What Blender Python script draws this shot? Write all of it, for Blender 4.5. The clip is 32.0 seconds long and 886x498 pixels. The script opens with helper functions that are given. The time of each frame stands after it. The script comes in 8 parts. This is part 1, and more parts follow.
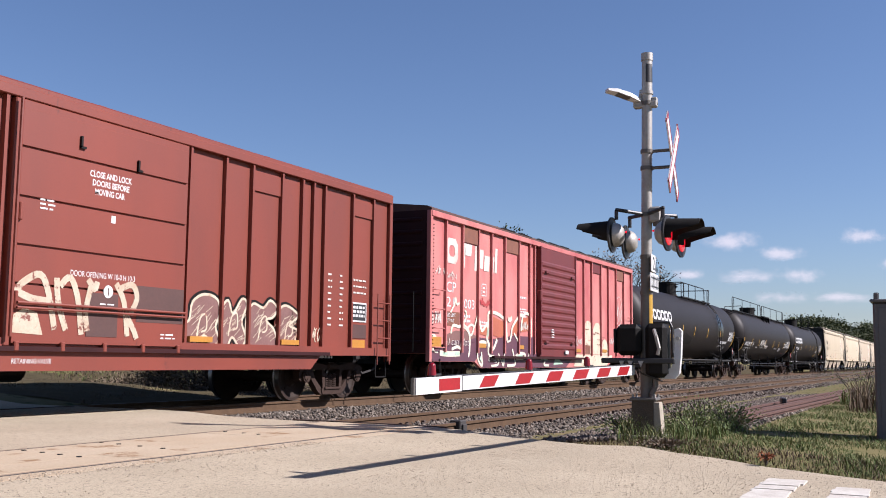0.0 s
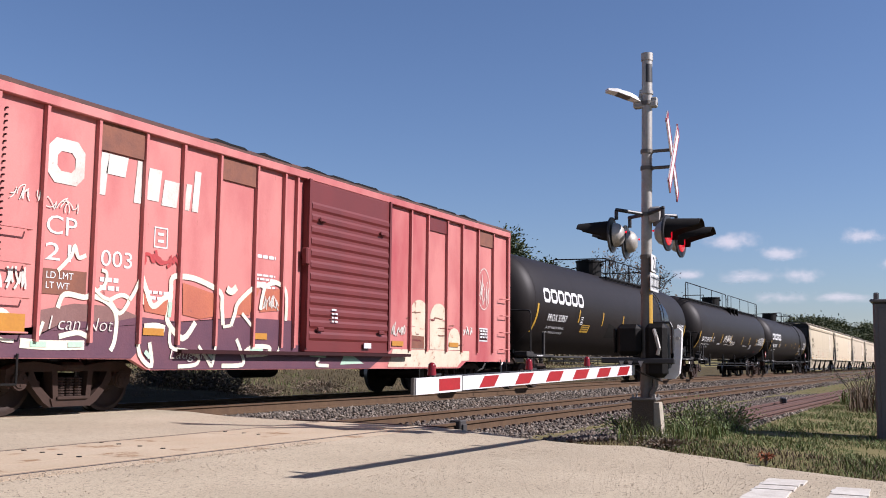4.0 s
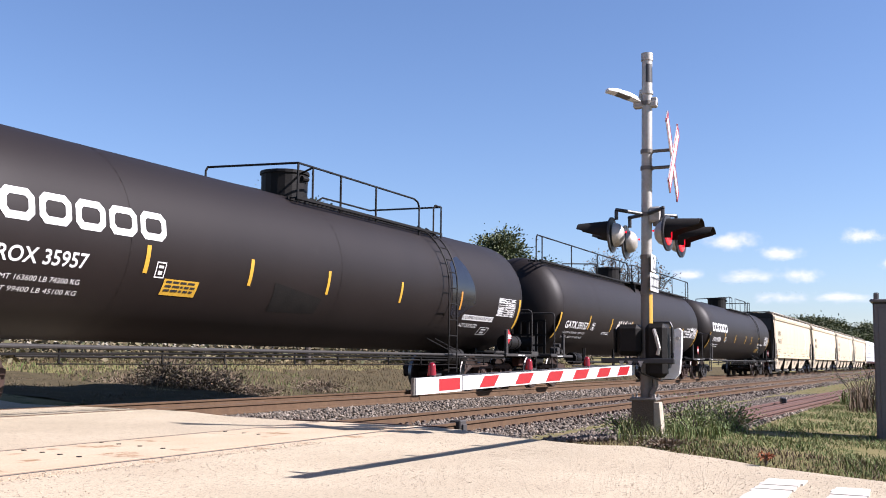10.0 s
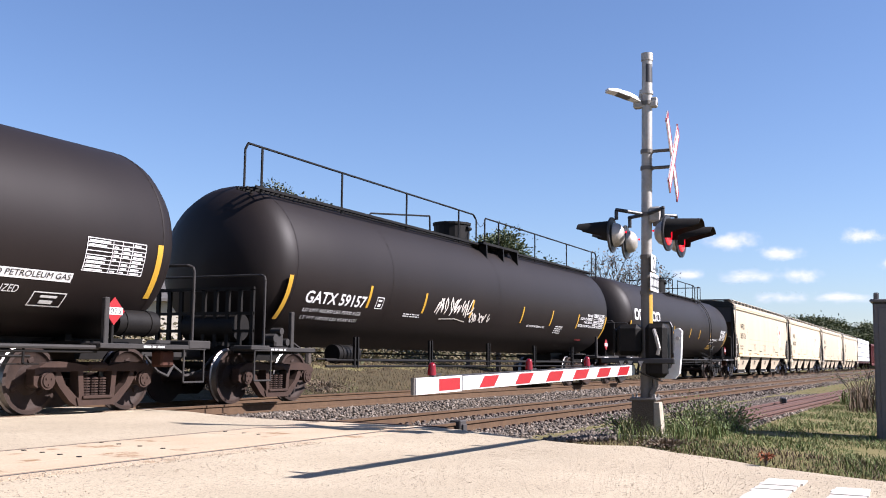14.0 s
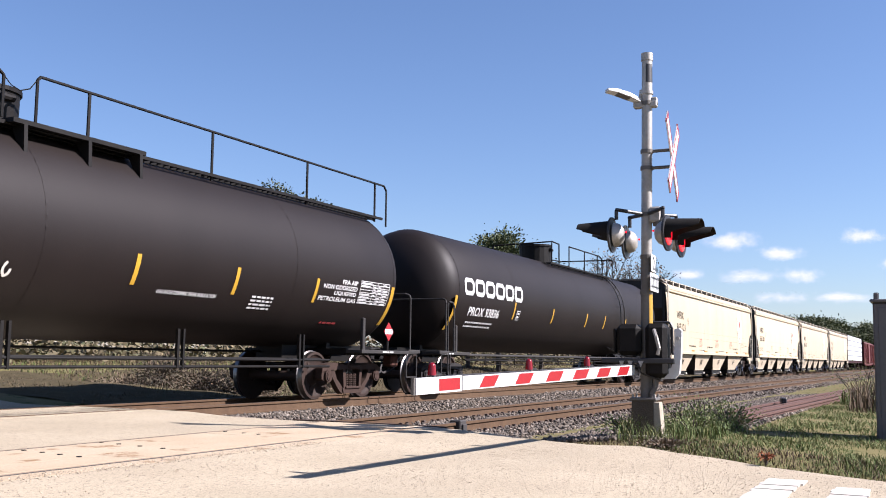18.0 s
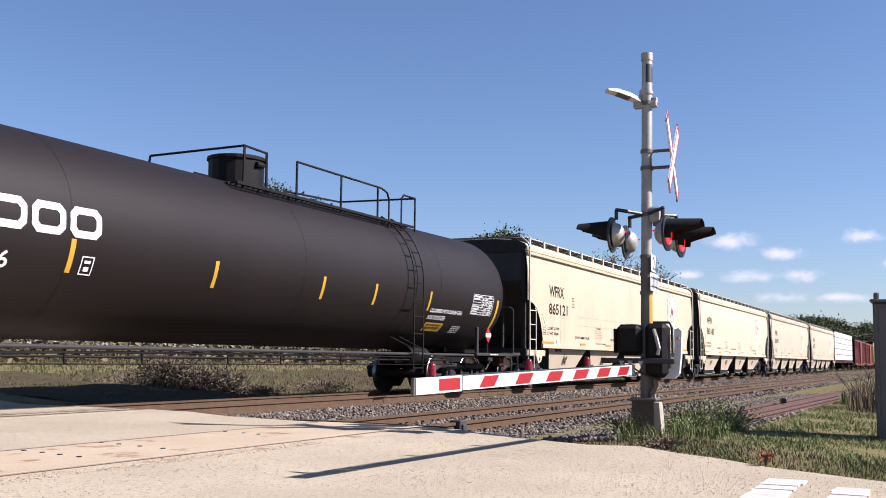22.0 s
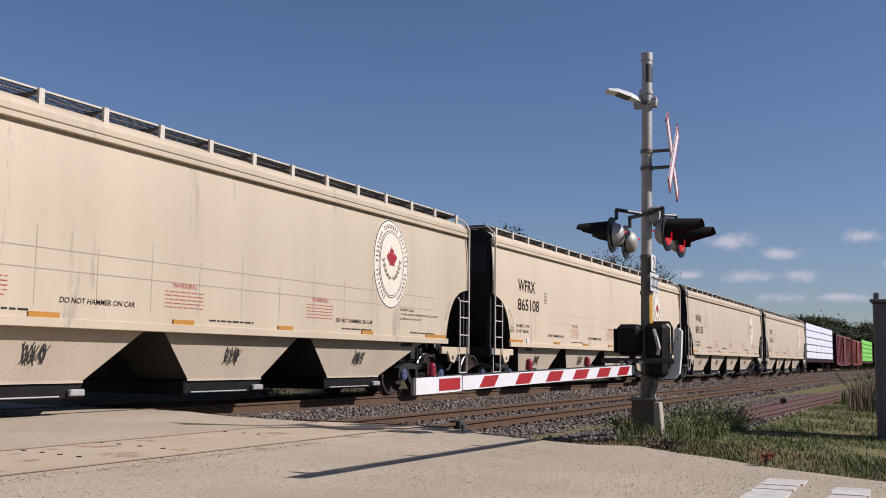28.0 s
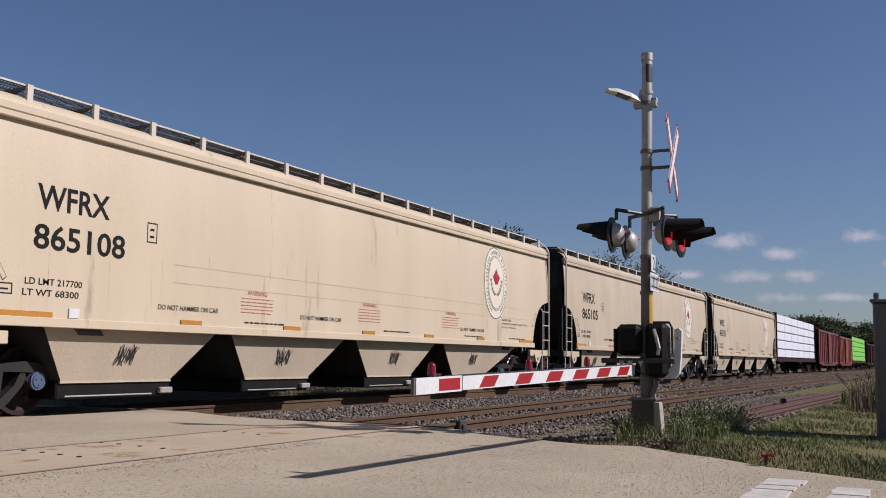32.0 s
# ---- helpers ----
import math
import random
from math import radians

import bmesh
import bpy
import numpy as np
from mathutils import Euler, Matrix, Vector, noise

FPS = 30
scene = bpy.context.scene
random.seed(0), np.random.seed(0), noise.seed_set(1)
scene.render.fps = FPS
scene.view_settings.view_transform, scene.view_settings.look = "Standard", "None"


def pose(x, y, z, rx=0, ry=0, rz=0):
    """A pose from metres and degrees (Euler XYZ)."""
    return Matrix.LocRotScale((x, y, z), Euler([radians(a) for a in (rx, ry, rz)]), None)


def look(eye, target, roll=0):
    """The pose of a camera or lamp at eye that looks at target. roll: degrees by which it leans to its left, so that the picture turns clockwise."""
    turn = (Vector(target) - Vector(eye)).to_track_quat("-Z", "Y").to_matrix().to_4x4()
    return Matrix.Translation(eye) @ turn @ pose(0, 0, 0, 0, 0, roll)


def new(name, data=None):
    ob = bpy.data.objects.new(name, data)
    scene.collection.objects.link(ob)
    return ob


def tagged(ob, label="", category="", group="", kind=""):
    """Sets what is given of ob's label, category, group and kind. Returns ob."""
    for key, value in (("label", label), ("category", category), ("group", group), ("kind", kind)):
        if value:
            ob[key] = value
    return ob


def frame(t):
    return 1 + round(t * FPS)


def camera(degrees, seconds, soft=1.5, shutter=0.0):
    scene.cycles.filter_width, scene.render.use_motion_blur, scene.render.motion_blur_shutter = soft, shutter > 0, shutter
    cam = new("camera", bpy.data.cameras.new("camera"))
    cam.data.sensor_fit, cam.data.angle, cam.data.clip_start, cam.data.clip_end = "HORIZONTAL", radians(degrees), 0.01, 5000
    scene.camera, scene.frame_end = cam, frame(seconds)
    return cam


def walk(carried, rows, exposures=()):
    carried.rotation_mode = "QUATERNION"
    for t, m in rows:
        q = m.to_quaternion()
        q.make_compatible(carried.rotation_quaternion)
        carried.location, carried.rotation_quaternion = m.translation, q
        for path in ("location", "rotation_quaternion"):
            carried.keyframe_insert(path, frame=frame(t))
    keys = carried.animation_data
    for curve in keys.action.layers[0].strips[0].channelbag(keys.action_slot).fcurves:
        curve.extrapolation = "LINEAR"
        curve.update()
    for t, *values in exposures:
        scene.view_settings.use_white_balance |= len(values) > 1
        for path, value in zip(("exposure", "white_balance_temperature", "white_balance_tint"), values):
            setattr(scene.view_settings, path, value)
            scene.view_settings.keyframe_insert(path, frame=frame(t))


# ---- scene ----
# camera: stands still beside the road, a little tilted up
EYE = Vector((0, 0, 0.9))
cam = camera(47.07, 32.0, 1.0)
AIM = look(EYE, EYE + Vector((0.8914, 0.4402, 0.1080)), 0.633)
walk(cam, [(0, AIM), (32.0, AIM)],
     [(0, 1.02, 5750, 21), (2.0, 0.84, 5750, 21), (3.5, 0.88, 5750, 21), (6.0, 0.94, 5750, 21), (7.0, 1.04, 5750, 21), (8.0, 1.30, 5750, 21), (10.0, 1.54, 5750, 21), (13.0, 1.52, 5750, 21), (19.0, 1.47, 5750, 21), (23.0, 1.20, 5750, 21), (24.0, 1.08, 5750, 21), (25.0, 0.80, 5750, 21), (26.0, 0.63, 5750, 21), (28.0, 0.46, 5750, 21), (31.0, 0.36, 5750, 21), (32.0, 0.27, 5750, 21)])

# sky and sun
SUN = Vector((0.226, -0.758, 0.612))
world = bpy.data.worlds.new("sky")
scene.world = world
world.use_nodes = True
wt = world.node_tree
sky = wt.nodes.new("ShaderNodeTexSky")
sky.sky_type = "NISHITA"
sky.sun_disc = False
sky.sun_elevation, sky.sun_rotation = radians(37.7), radians(163.4)
sky.altitude, sky.air_density, sky.dust_density, sky.ozone_density = 100, 1.0, 0.5, 3.0
wt.nodes["Background"].inputs["Strength"].default_value = 0.050
wt.links.new(sky.outputs[0], wt.nodes["Background"].inputs["Color"])
sun = new("sun", bpy.data.lights.new("sun", "SUN"))
sun.data.energy, sun.data.angle, sun.data.color = 5.0, radians(0.53), (1.0, 0.92, 0.79)
sun.matrix_world = look(SUN * 50, (0, 0, 0))


# ---- materials ----
def mat(name, col, col2=None, scale=2.0, mix=0.6, rough=0.6, metal=0.0, bump=0.15, bscale=30.0, streak=1.0, vary=0.0, spot=None, spot_scale=6.0, spot_at=0.62, coat=0.0, lo=0.35, hi=0.7, spec=0.5, grain=0.35):
    """Painted, rusty or mineral surface: a base, a second tone in large soft areas, optional spots, fine grain."""
    m = bpy.data.materials.new(name)
    m.use_nodes = True
    nt = m.node_tree
    N, L = nt.nodes, nt.links
    b = N["Principled BSDF"]
    b.inputs["Roughness"].default_value, b.inputs["Metallic"].default_value = rough, metal
    b.inputs["Specular IOR Level"].default_value = spec
    if coat:
        b.inputs["Coat Weight"].default_value = coat
    tc = N.new("ShaderNodeTexCoord")
    mp = N.new("ShaderNodeMapping")
    mp.inputs["Scale"].default_value = (1, 1, 1 / streak)
    L.new(tc.outputs["Object"], mp.inputs["Vector"])
    n1 = N.new("ShaderNodeTexNoise")
    n1.inputs["Scale"].default_value, n1.inputs["Detail"].default_value, n1.inputs["Roughness"].default_value = scale, 6, 0.6
    L.new(mp.outputs[0], n1.inputs["Vector"])
    cr = N.new("ShaderNodeValToRGB")
    cr.color_ramp.elements[0].position, cr.color_ramp.elements[1].position = lo, hi
    c2 = col2 or tuple(c * 0.75 for c in col)
    cr.color_ramp.elements[0].color = (*col, 1)
    cr.color_ramp.elements[1].color = (*[a + (q - a) * mix for a, q in zip(col, c2)], 1)
    L.new(n1.outputs["Fac"], cr.inputs["Fac"])
    out = cr.outputs["Color"]
    n2 = N.new("ShaderNodeTexNoise")
    n2.inputs["Scale"].default_value, n2.inputs["Detail"].default_value = bscale, 4
    L.new(tc.outputs["Object"], n2.inputs["Vector"])
    if spot:
        n3 = N.new("ShaderNodeTexNoise")
        n3.inputs["Scale"].default_value, n3.inputs["Detail"].default_value, n3.inputs["Roughness"].default_value = spot_scale, 8, 0.7
        L.new(mp.outputs[0], n3.inputs["Vector"])
        r3 = N.new("ShaderNodeValToRGB")
        r3.color_ramp.elements[0].position, r3.color_ramp.elements[1].position = spot_at, spot_at + 0.06
        L.new(n3.outputs["Fac"], r3.inputs["Fac"])
        mx = N.new("ShaderNodeMix")
        mx.data_type = "RGBA"
        L.new(r3.outputs["Color"], mx.inputs[0])
        L.new(out, mx.inputs[6])
        mx.inputs[7].default_value = (*spot, 1)
        out = mx.outputs[2]
    if vary:
        oi = N.new("ShaderNodeObjectInfo")
        hs = N.new("ShaderNodeHueSaturation")
        mr = N.new("ShaderNodeMapRange")
        mr.inputs[3].default_value, mr.inputs[4].default_value = 1 - vary, 1 + vary
        L.new(oi.outputs["Random"], mr.inputs[0])
        L.new(mr.outputs[0], hs.inputs["Value"])
        L.new(out, hs.inputs["Color"])
        out = hs.outputs["Color"]
    g = N.new("ShaderNodeMix")
    g.data_type, g.blend_type = "RGBA", "MULTIPLY"
    g.inputs[0].default_value = grain
    L.new(out, g.inputs[6])
    gr = N.new("ShaderNodeValToRGB")
    gr.color_ramp.elements[0].position, gr.color_ramp.elements[1].position = 0.3, 0.7
    gr.color_ramp.elements[0].color = (0.6, 0.6, 0.6, 1)
    L.new(n2.outputs["Fac"], gr.inputs["Fac"])
    L.new(gr.outputs["Color"], g.inputs[7])
    L.new(g.outputs[2], b.inputs["Base Color"])
    bp = N.new("ShaderNodeBump")
    bp.inputs["Strength"].default_value, bp.inputs["Distance"].default_value = bump, 0.02
    L.new(n2.outputs["Fac"], bp.inputs["Height"])
    L.new(bp.outputs[0], b.inputs["Normal"])
    return m


def glow(name, col, strength):
    m = bpy.data.materials.new(name)
    m.use_nodes = True
    b = m.node_tree.nodes["Principled BSDF"]
    b.inputs["Base Color"].default_value = (*col, 1)
    b.inputs["Emission Color"].default_value = (*col, 1)
    b.inputs["Emission Strength"].default_value = strength
    b.inputs["Roughness"].default_value = 0.25
    return m


M_brown = mat("brown_car_paint", (0.168, 0.0292, 0.0136), (0.1302, 0.0252, 0.0134), 0.7, 1.0, 0.55, spot=(0.0706, 0.0183, 0.0127), spot_scale=4, spot_at=0.64, streak=3, bscale=45, bump=0.03, grain=0.25)
M_pink = mat("faded_red_paint", (0.2982, 0.0504, 0.0538), (0.4284, 0.1554, 0.1344), 0.55, 1.0, 0.6, spot=(0.1905, 0.0459, 0.0353), spot_scale=5, spot_at=0.66, streak=2.2, bscale=50, bump=0.03, lo=0.34, hi=0.58, grain=0.25)
M_maroon = mat("maroon_door_paint", (0.1193, 0.0155, 0.0143), (0.0907, 0.013, 0.0122), 1.5, 0.8, 0.5, streak=3, bscale=60, bump=0.03, grain=0.25)
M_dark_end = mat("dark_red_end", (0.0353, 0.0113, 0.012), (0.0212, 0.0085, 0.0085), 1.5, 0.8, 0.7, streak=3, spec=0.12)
M_rustroof = mat("rusty_roof", (0.0494, 0.0212, 0.0183), (0.1129, 0.0423, 0.0247), 3, 0.7, 0.8, spot=(0.0353, 0.0212, 0.0212), spot_scale=5)
M_patch = mat("rust_patch", (0.1693, 0.06, 0.0318), (0.1129, 0.0423, 0.0282), 4, 0.8, 0.8)
M_tank = mat("black_tank_paint", (0.0088, 0.0057, 0.0049), (0.0113, 0.0076, 0.0066), 0.8, 0.9, 0.55, spec=0.22, spot=(0.0183, 0.0148, 0.0127), spot_scale=3, spot_at=0.68, streak=3, bscale=80, bump=0.05)
M_steel = mat("black_steel", (0.0055, 0.0049, 0.0045), (0.0118, 0.0101, 0.0088), 3, 0.8, 0.6, spec=0.15)
M_steelgrey = mat("dusty_grey_steel", (0.028, 0.026, 0.025), (0.04, 0.036, 0.033), 5, 0.8, 0.7, spec=0.2)
M_rustybox = mat("rusty_red_casting", (0.07, 0.03, 0.022), (0.045, 0.024, 0.018), 7, 0.8, 0.85, spec=0.1)
M_bogie = mat("dusty_brown_steel", (0.031, 0.0175, 0.0125), (0.044, 0.0245, 0.0172), 4, 0.8, 0.85, spec=0.25, spot=(0.0226, 0.0155, 0.0127), spot_scale=9)
M_bogie2 = mat("dark_grey_steel", (0.0134, 0.0122, 0.0118), (0.0235, 0.0193, 0.0168), 4, 0.8, 0.75, spec=0.3)
M_wheel = mat("worn_wheel_steel", (0.036, 0.022, 0.0165), (0.019, 0.0135, 0.0115), 5, 0.8, 0.7, spec=0.2)
M_tread = mat("polished_tread", (0.254, 0.2328, 0.2187), (0.1552, 0.1411, 0.1341), 4, 0.6, 0.38, metal=1.0, bump=0.05)
M_cream = mat("cream_hopper_paint", (0.496, 0.410, 0.284), (0.444, 0.361, 0.244), 0.9, 0.9, 0.5, spot=(0.3316, 0.254, 0.1799), spot_scale=2.2, spot_at=0.60, streak=9, bscale=60, bump=0.06)
M_cream2 = mat("dusty_hopper_paint", (0.410, 0.340, 0.243), (0.345, 0.281, 0.199), 1.2, 0.9, 0.65, spot=(0.1976, 0.1552, 0.1129), spot_scale=5, spot_at=0.66, streak=4)
M_grime = mat("grimy_hopper_paint", (0.430, 0.358, 0.245), (0.371, 0.306, 0.206), 0.9, 0.9, 0.55, spot=(0.2772, 0.2352, 0.1764), spot_scale=2.2, spot_at=0.60, streak=9, bscale=60, bump=0.03)
M_seam = mat("dirt_filled_seam", (0.2268, 0.1974, 0.1512), (0.3024, 0.2604, 0.2016), 3, 1.0, 0.8)
M_darkpatch = mat("brown_repaint", (0.0714, 0.0302, 0.0235), (0.0546, 0.0252, 0.0202), 2, 0.8, 0.6, bump=0.03)
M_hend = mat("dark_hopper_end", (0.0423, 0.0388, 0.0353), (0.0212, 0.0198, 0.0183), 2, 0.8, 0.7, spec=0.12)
M_endsheet = mat("dark_end_sheet", (0.075, 0.068, 0.064), (0.05, 0.046, 0.044), 1.5, 0.8, 0.75, streak=4, spec=0.1)
M_ochre = mat("ochre_brown_print", (0.16, 0.12, 0.07), (0.12, 0.09, 0.055), 4, 0.7, 0.7, bump=0.02)
M_white = mat("white_paint", (0.5504, 0.5504, 0.5363), (0.4939, 0.4798, 0.4657), 4, 0.7, 0.5, bump=0.05)
M_black = mat("black_paint", (0.0141, 0.0141, 0.0155), (0.0212, 0.0212, 0.0212), 4, 0.7, 0.5, bump=0.05)
M_ink = mat("black_lettering", (0.0101, 0.0092, 0.0084), (0.0168, 0.0151, 0.0134), 4, 0.7, 0.85, bump=0.02, spec=0.15)
M_ladder = mat("pale_cream_steel", (0.504, 0.462, 0.378), (0.42, 0.3696, 0.294), 5, 0.8, 0.55)
M_cinder = mat("dark_cinder_soil", (0.082, 0.066, 0.038), (0.056, 0.047, 0.028), 2.5, 1.0, 0.95, bump=0.8, bscale=18, spot=(0.07, 0.055, 0.035), spot_scale=5, spot_at=0.62, spec=0.02)
M_redpaint = mat("red_paint", (0.2772, 0.0101, 0.0134), (0.2352, 0.0134, 0.0151), 4, 0.7, 0.4, bump=0.03)
M_yellow = mat("yellow_tape", (0.4375, 0.254, 0.0212), (0.3528, 0.1976, 0.0212), 4, 0.7, 0.4, bump=0.03)
M_orange = mat("orange_tape", (0.3881, 0.1764, 0.0212), (0.3246, 0.1411, 0.0212), 4, 0.7, 0.4, bump=0.03)
M_galv = mat("galvanised_steel", (0.3612, 0.3444, 0.3108), (0.2604, 0.2436, 0.2184), 6, 0.8, 0.5, metal=0.35, spot=(0.3881, 0.3881, 0.381), spot_scale=12, bump=0.08)
M_galvdark = mat("weathered_grey_steel", (0.1344, 0.126, 0.1134), (0.0924, 0.084, 0.0756), 6, 0.8, 0.6, metal=0.3)
M_concrete = mat("concrete", (0.084, 0.0638, 0.042), (0.0521, 0.0403, 0.0277), 5, 0.8, 0.9, bump=0.4, bscale=60)
M_paleconc = mat("pale_sunlit_concrete", (0.33, 0.29, 0.22), (0.24, 0.21, 0.16), 6, 0.9, 0.9, bump=0.3, bscale=40)
M_rail = mat("rusty_rail_side", (0.0953, 0.06, 0.0353), (0.0635, 0.0395, 0.0254), 6, 0.8, 0.85, bump=0.2, spec=0.1)
M_railtop = mat("worn_rail_top", (0.0706, 0.0529, 0.0423), (0.0988, 0.0741, 0.06), 8, 0.7, 0.6, metal=0.3, bump=0.05)
M_oldrail = mat("deep_rust_rail", (0.0882, 0.0386, 0.0252), (0.063, 0.0286, 0.0202), 6, 0.8, 0.9, bump=0.3)
M_tie = mat("weathered_tie_timber", (0.06, 0.0423, 0.0318), (0.0917, 0.0706, 0.0564), 6, 0.8, 0.9, bump=0.5, bscale=25, vary=0.25, spec=0.1)
M_spike = mat("rusty_spike_plate", (0.0635, 0.0353, 0.0247), (0.0353, 0.0212, 0.0176), 8, 0.8, 0.85)
M_ballast = mat("grey_ballast", (0.088, 0.073, 0.058), (0.046, 0.038, 0.031), 14, 1.0, 0.9, bump=1.0, bscale=22, spot=(0.1411, 0.127, 0.1129), spot_scale=18, spot_at=0.6, spec=0.05)
M_road = mat("pale_worn_asphalt", (0.425, 0.36, 0.258), (0.345, 0.29, 0.205), 0.6, 0.9, 0.9, bump=0.35, bscale=75, spot=(0.2399, 0.194, 0.1411), spot_scale=30, spot_at=0.55, grain=0.75, spec=0.15)
M_panel = mat("sandy_crossing_timber", (0.43, 0.352, 0.25), (0.38, 0.295, 0.195), 0.7, 1.0, 0.88, bump=0.3, bscale=40, spot=(0.252, 0.1596, 0.0882), spot_scale=2.2, spot_at=0.57, grain=0.5, spec=0.15)
M_dustrail = mat("sand_covered_rail", (0.2964, 0.2258, 0.1552), (0.2117, 0.1482, 0.0917), 2.5, 1.0, 0.9, bump=0.2)
M_rubber = mat("black_rubber", (0.0212, 0.0191, 0.0176), (0.0423, 0.0353, 0.0318), 6, 0.8, 0.8)
M_ground = mat("dry_grass_ground", (0.135, 0.122, 0.05), (0.18, 0.142, 0.075), 1.6, 0.9, 0.95, bump=0.8, bscale=12, spot=(0.0564, 0.0706, 0.0212), spot_scale=2.5, spot_at=0.55, spec=0.05)
M_roadmark = mat("worn_road_paint", (0.5221, 0.4939, 0.4375), (0.3951, 0.3528, 0.2964), 8, 0.9, 0.8, bump=0.3, bscale=50)
M_bark = mat("bark", (0.0635, 0.0494, 0.0388), (0.0353, 0.0282, 0.0212), 8, 0.9, 0.9, bump=0.6, bscale=20)
M_wrapwhite = mat("white_lumber_wrap", (0.6216, 0.63, 0.6552), (0.5208, 0.5376, 0.5796), 2, 0.8, 0.45, bump=0.3, bscale=6)
M_wrapgreen = mat("green_lumber_wrap", (0.168, 0.504, 0.0504), (0.126, 0.42, 0.042), 2, 0.8, 0.45, bump=0.3, bscale=6)
M_palewall = mat("pale_shed_wall", (0.5, 0.46, 0.38), (0.38, 0.34, 0.27), 2, 0.8, 0.8, spot=(0.28, 0.24, 0.18), spot_scale=3)
M_wood = mat("old_fence_timber", (0.126, 0.0966, 0.063), (0.0924, 0.0714, 0.0462), 5, 0.8, 0.9, bump=0.3)
M_cabinet = mat("grey_cabinet_paint", (0.1008, 0.0941, 0.0966), (0.084, 0.079, 0.0815), 3, 0.7, 0.5, bump=0.05)
M_redlens = glow("red_lens_lit", (0.8, 0.01, 0.02), 0.38)
M_redlens_off = mat("red_lens_dark", (0.1848, 0.005, 0.0084), (0.1344, 0.005, 0.0084), 3, 0.5, 0.2, bump=0.0)


# ---- helpers for meshes ----
def box(bm, x0, x1, y0, y1, z0, z1, bev=0.0):
    r = bmesh.ops.create_cube(bm, size=1.0, matrix=Matrix.Translation(((x0 + x1) / 2, (y0 + y1) / 2, (z0 + z1) / 2)) @ Matrix.Diagonal((x1 - x0, y1 - y0, z1 - z0, 1)))
    if bev:
        vs = set(r["verts"])
        es = [e for e in bm.edges if e.verts[0] in vs and e.verts[1] in vs]
        bmesh.ops.bevel(bm, geom=es, offset=bev, segments=1, affect="EDGES")
    return r["verts"]


def rod(bm, a, b, r, seg=8, r2=None):
    a, b = Vector(a), Vector(b)
    m = Matrix.Translation((a + b) / 2) @ (b - a).to_track_quat("Z", "Y").to_matrix().to_4x4()
    return bmesh.ops.create_cone(bm, cap_ends=True, segments=seg, radius1=r, radius2=r if r2 is None else r2, depth=(b - a).length, matrix=m)["verts"]


def tube(bm, pts, r, seg=6):
    for a, b in zip(pts, pts[1:]):
        rod(bm, a, b, r, seg)


def prism(bm, outline, axis, a, b):
    """Extrudes a closed outline of pairs along axis x, y or z from a to b."""
    def put(p, k):
        return {"x": (k, p[0], p[1]), "y": (p[0], k, p[1]), "z": (p[0], p[1], k)}[axis]
    va = [bm.verts.new(put(p, a)) for p in outline]
    vb = [bm.verts.new(put(p, b)) for p in outline]
    n = len(outline)
    bm.faces.new(va)
    bm.faces.new(list(reversed(vb)))
    for i in range(n):
        bm.faces.new((va[i], vb[i], vb[(i + 1) % n], va[(i + 1) % n]))


def loft(bm, rings, caps=True):
    """Skins rings of points, each of the same count."""
    vs = [[bm.verts.new(p) for p in ring] for ring in rings]
    n = len(vs[0])
    for p, q in zip(vs, vs[1:]):
        for i in range(n):
            bm.faces.new((p[i], p[(i + 1) % n], q[(i + 1) % n], q[i]))
    if caps:
        bm.faces.new(list(reversed(vs[0])))
        bm.faces.new(vs[-1])


def finish(bm, name, material, smooth=False):
    bmesh.ops.recalc_face_normals(bm, faces=bm.faces)
    me = bpy.data.meshes.new(name)
    bm.to_mesh(me)
    bm.free()
    me.materials.append(material)
    if smooth:
        for p in me.polygons:
            p.use_smooth = True
        me.set_sharp_from_angle(angle=radians(40))
    return me


def part(name, bm, material, parent, label="", smooth=False):
    ob = new(name, finish(bm, name, material, smooth))
    ob.parent = parent
    if label or name == "small_writing":
        tagged(ob, label, kind="stuff" if name == "small_writing" else "")
    return ob


def part_each(name, bm, material, parent, label=""):
    """Makes each loose piece of a mesh a part of its own."""
    todo = set(bm.faces)
    while todo:
        stack = [todo.pop()]
        isle = []
        while stack:
            f = stack.pop()
            isle.append(f)
            for e in f.edges:
                for g in e.link_faces:
                    if g in todo:
                        todo.discard(g)
                        stack.append(g)
        one = bmesh.new()
        made = {}
        for f in isle:
            for v in f.verts:
                if v not in made:
                    made[v] = one.verts.new(v.co)
            one.faces.new([made[v] for v in f.verts])
        part(name, one, material, parent, label)
    bm.free()


def share(name, mesh, parent, m=None, label=""):
    ob = new(name, mesh)
    ob.parent = parent
    if m is not None:
        ob.matrix_basis = m
    if label:
        tagged(ob, label)
    return ob


def thing(name, m, label, category, group="", kind=""):
    ob = new(name)
    ob.empty_display_size = 0.2
    ob.matrix_basis = m
    return tagged(ob, label, category, group, kind)


def solo(name, bm, material, label, category, group="", kind="", smooth=False, m=None):
    ob = new(name, finish(bm, name, material, smooth))
    if m is not None:
        ob.matrix_basis = m
    return tagged(ob, label, category, group, kind)


def B(fn, *a, **k):
    bm = bmesh.new()
    fn(bm, *a, **k)
    return bm


# ---- the setting ----
TRACK_Y, RAIL_Z = 11.6, 0.115      # the train's track
BODY_Z = 0.165                     # level from which the car bodies are drawn
NEAR_Y, NEAR_Z = 6.62, 0.075       # the nearer track
GAUGE = 1.505


def lerp(a, b, t):
    return a + (b - a) * max(0.0, min(1.0, t))


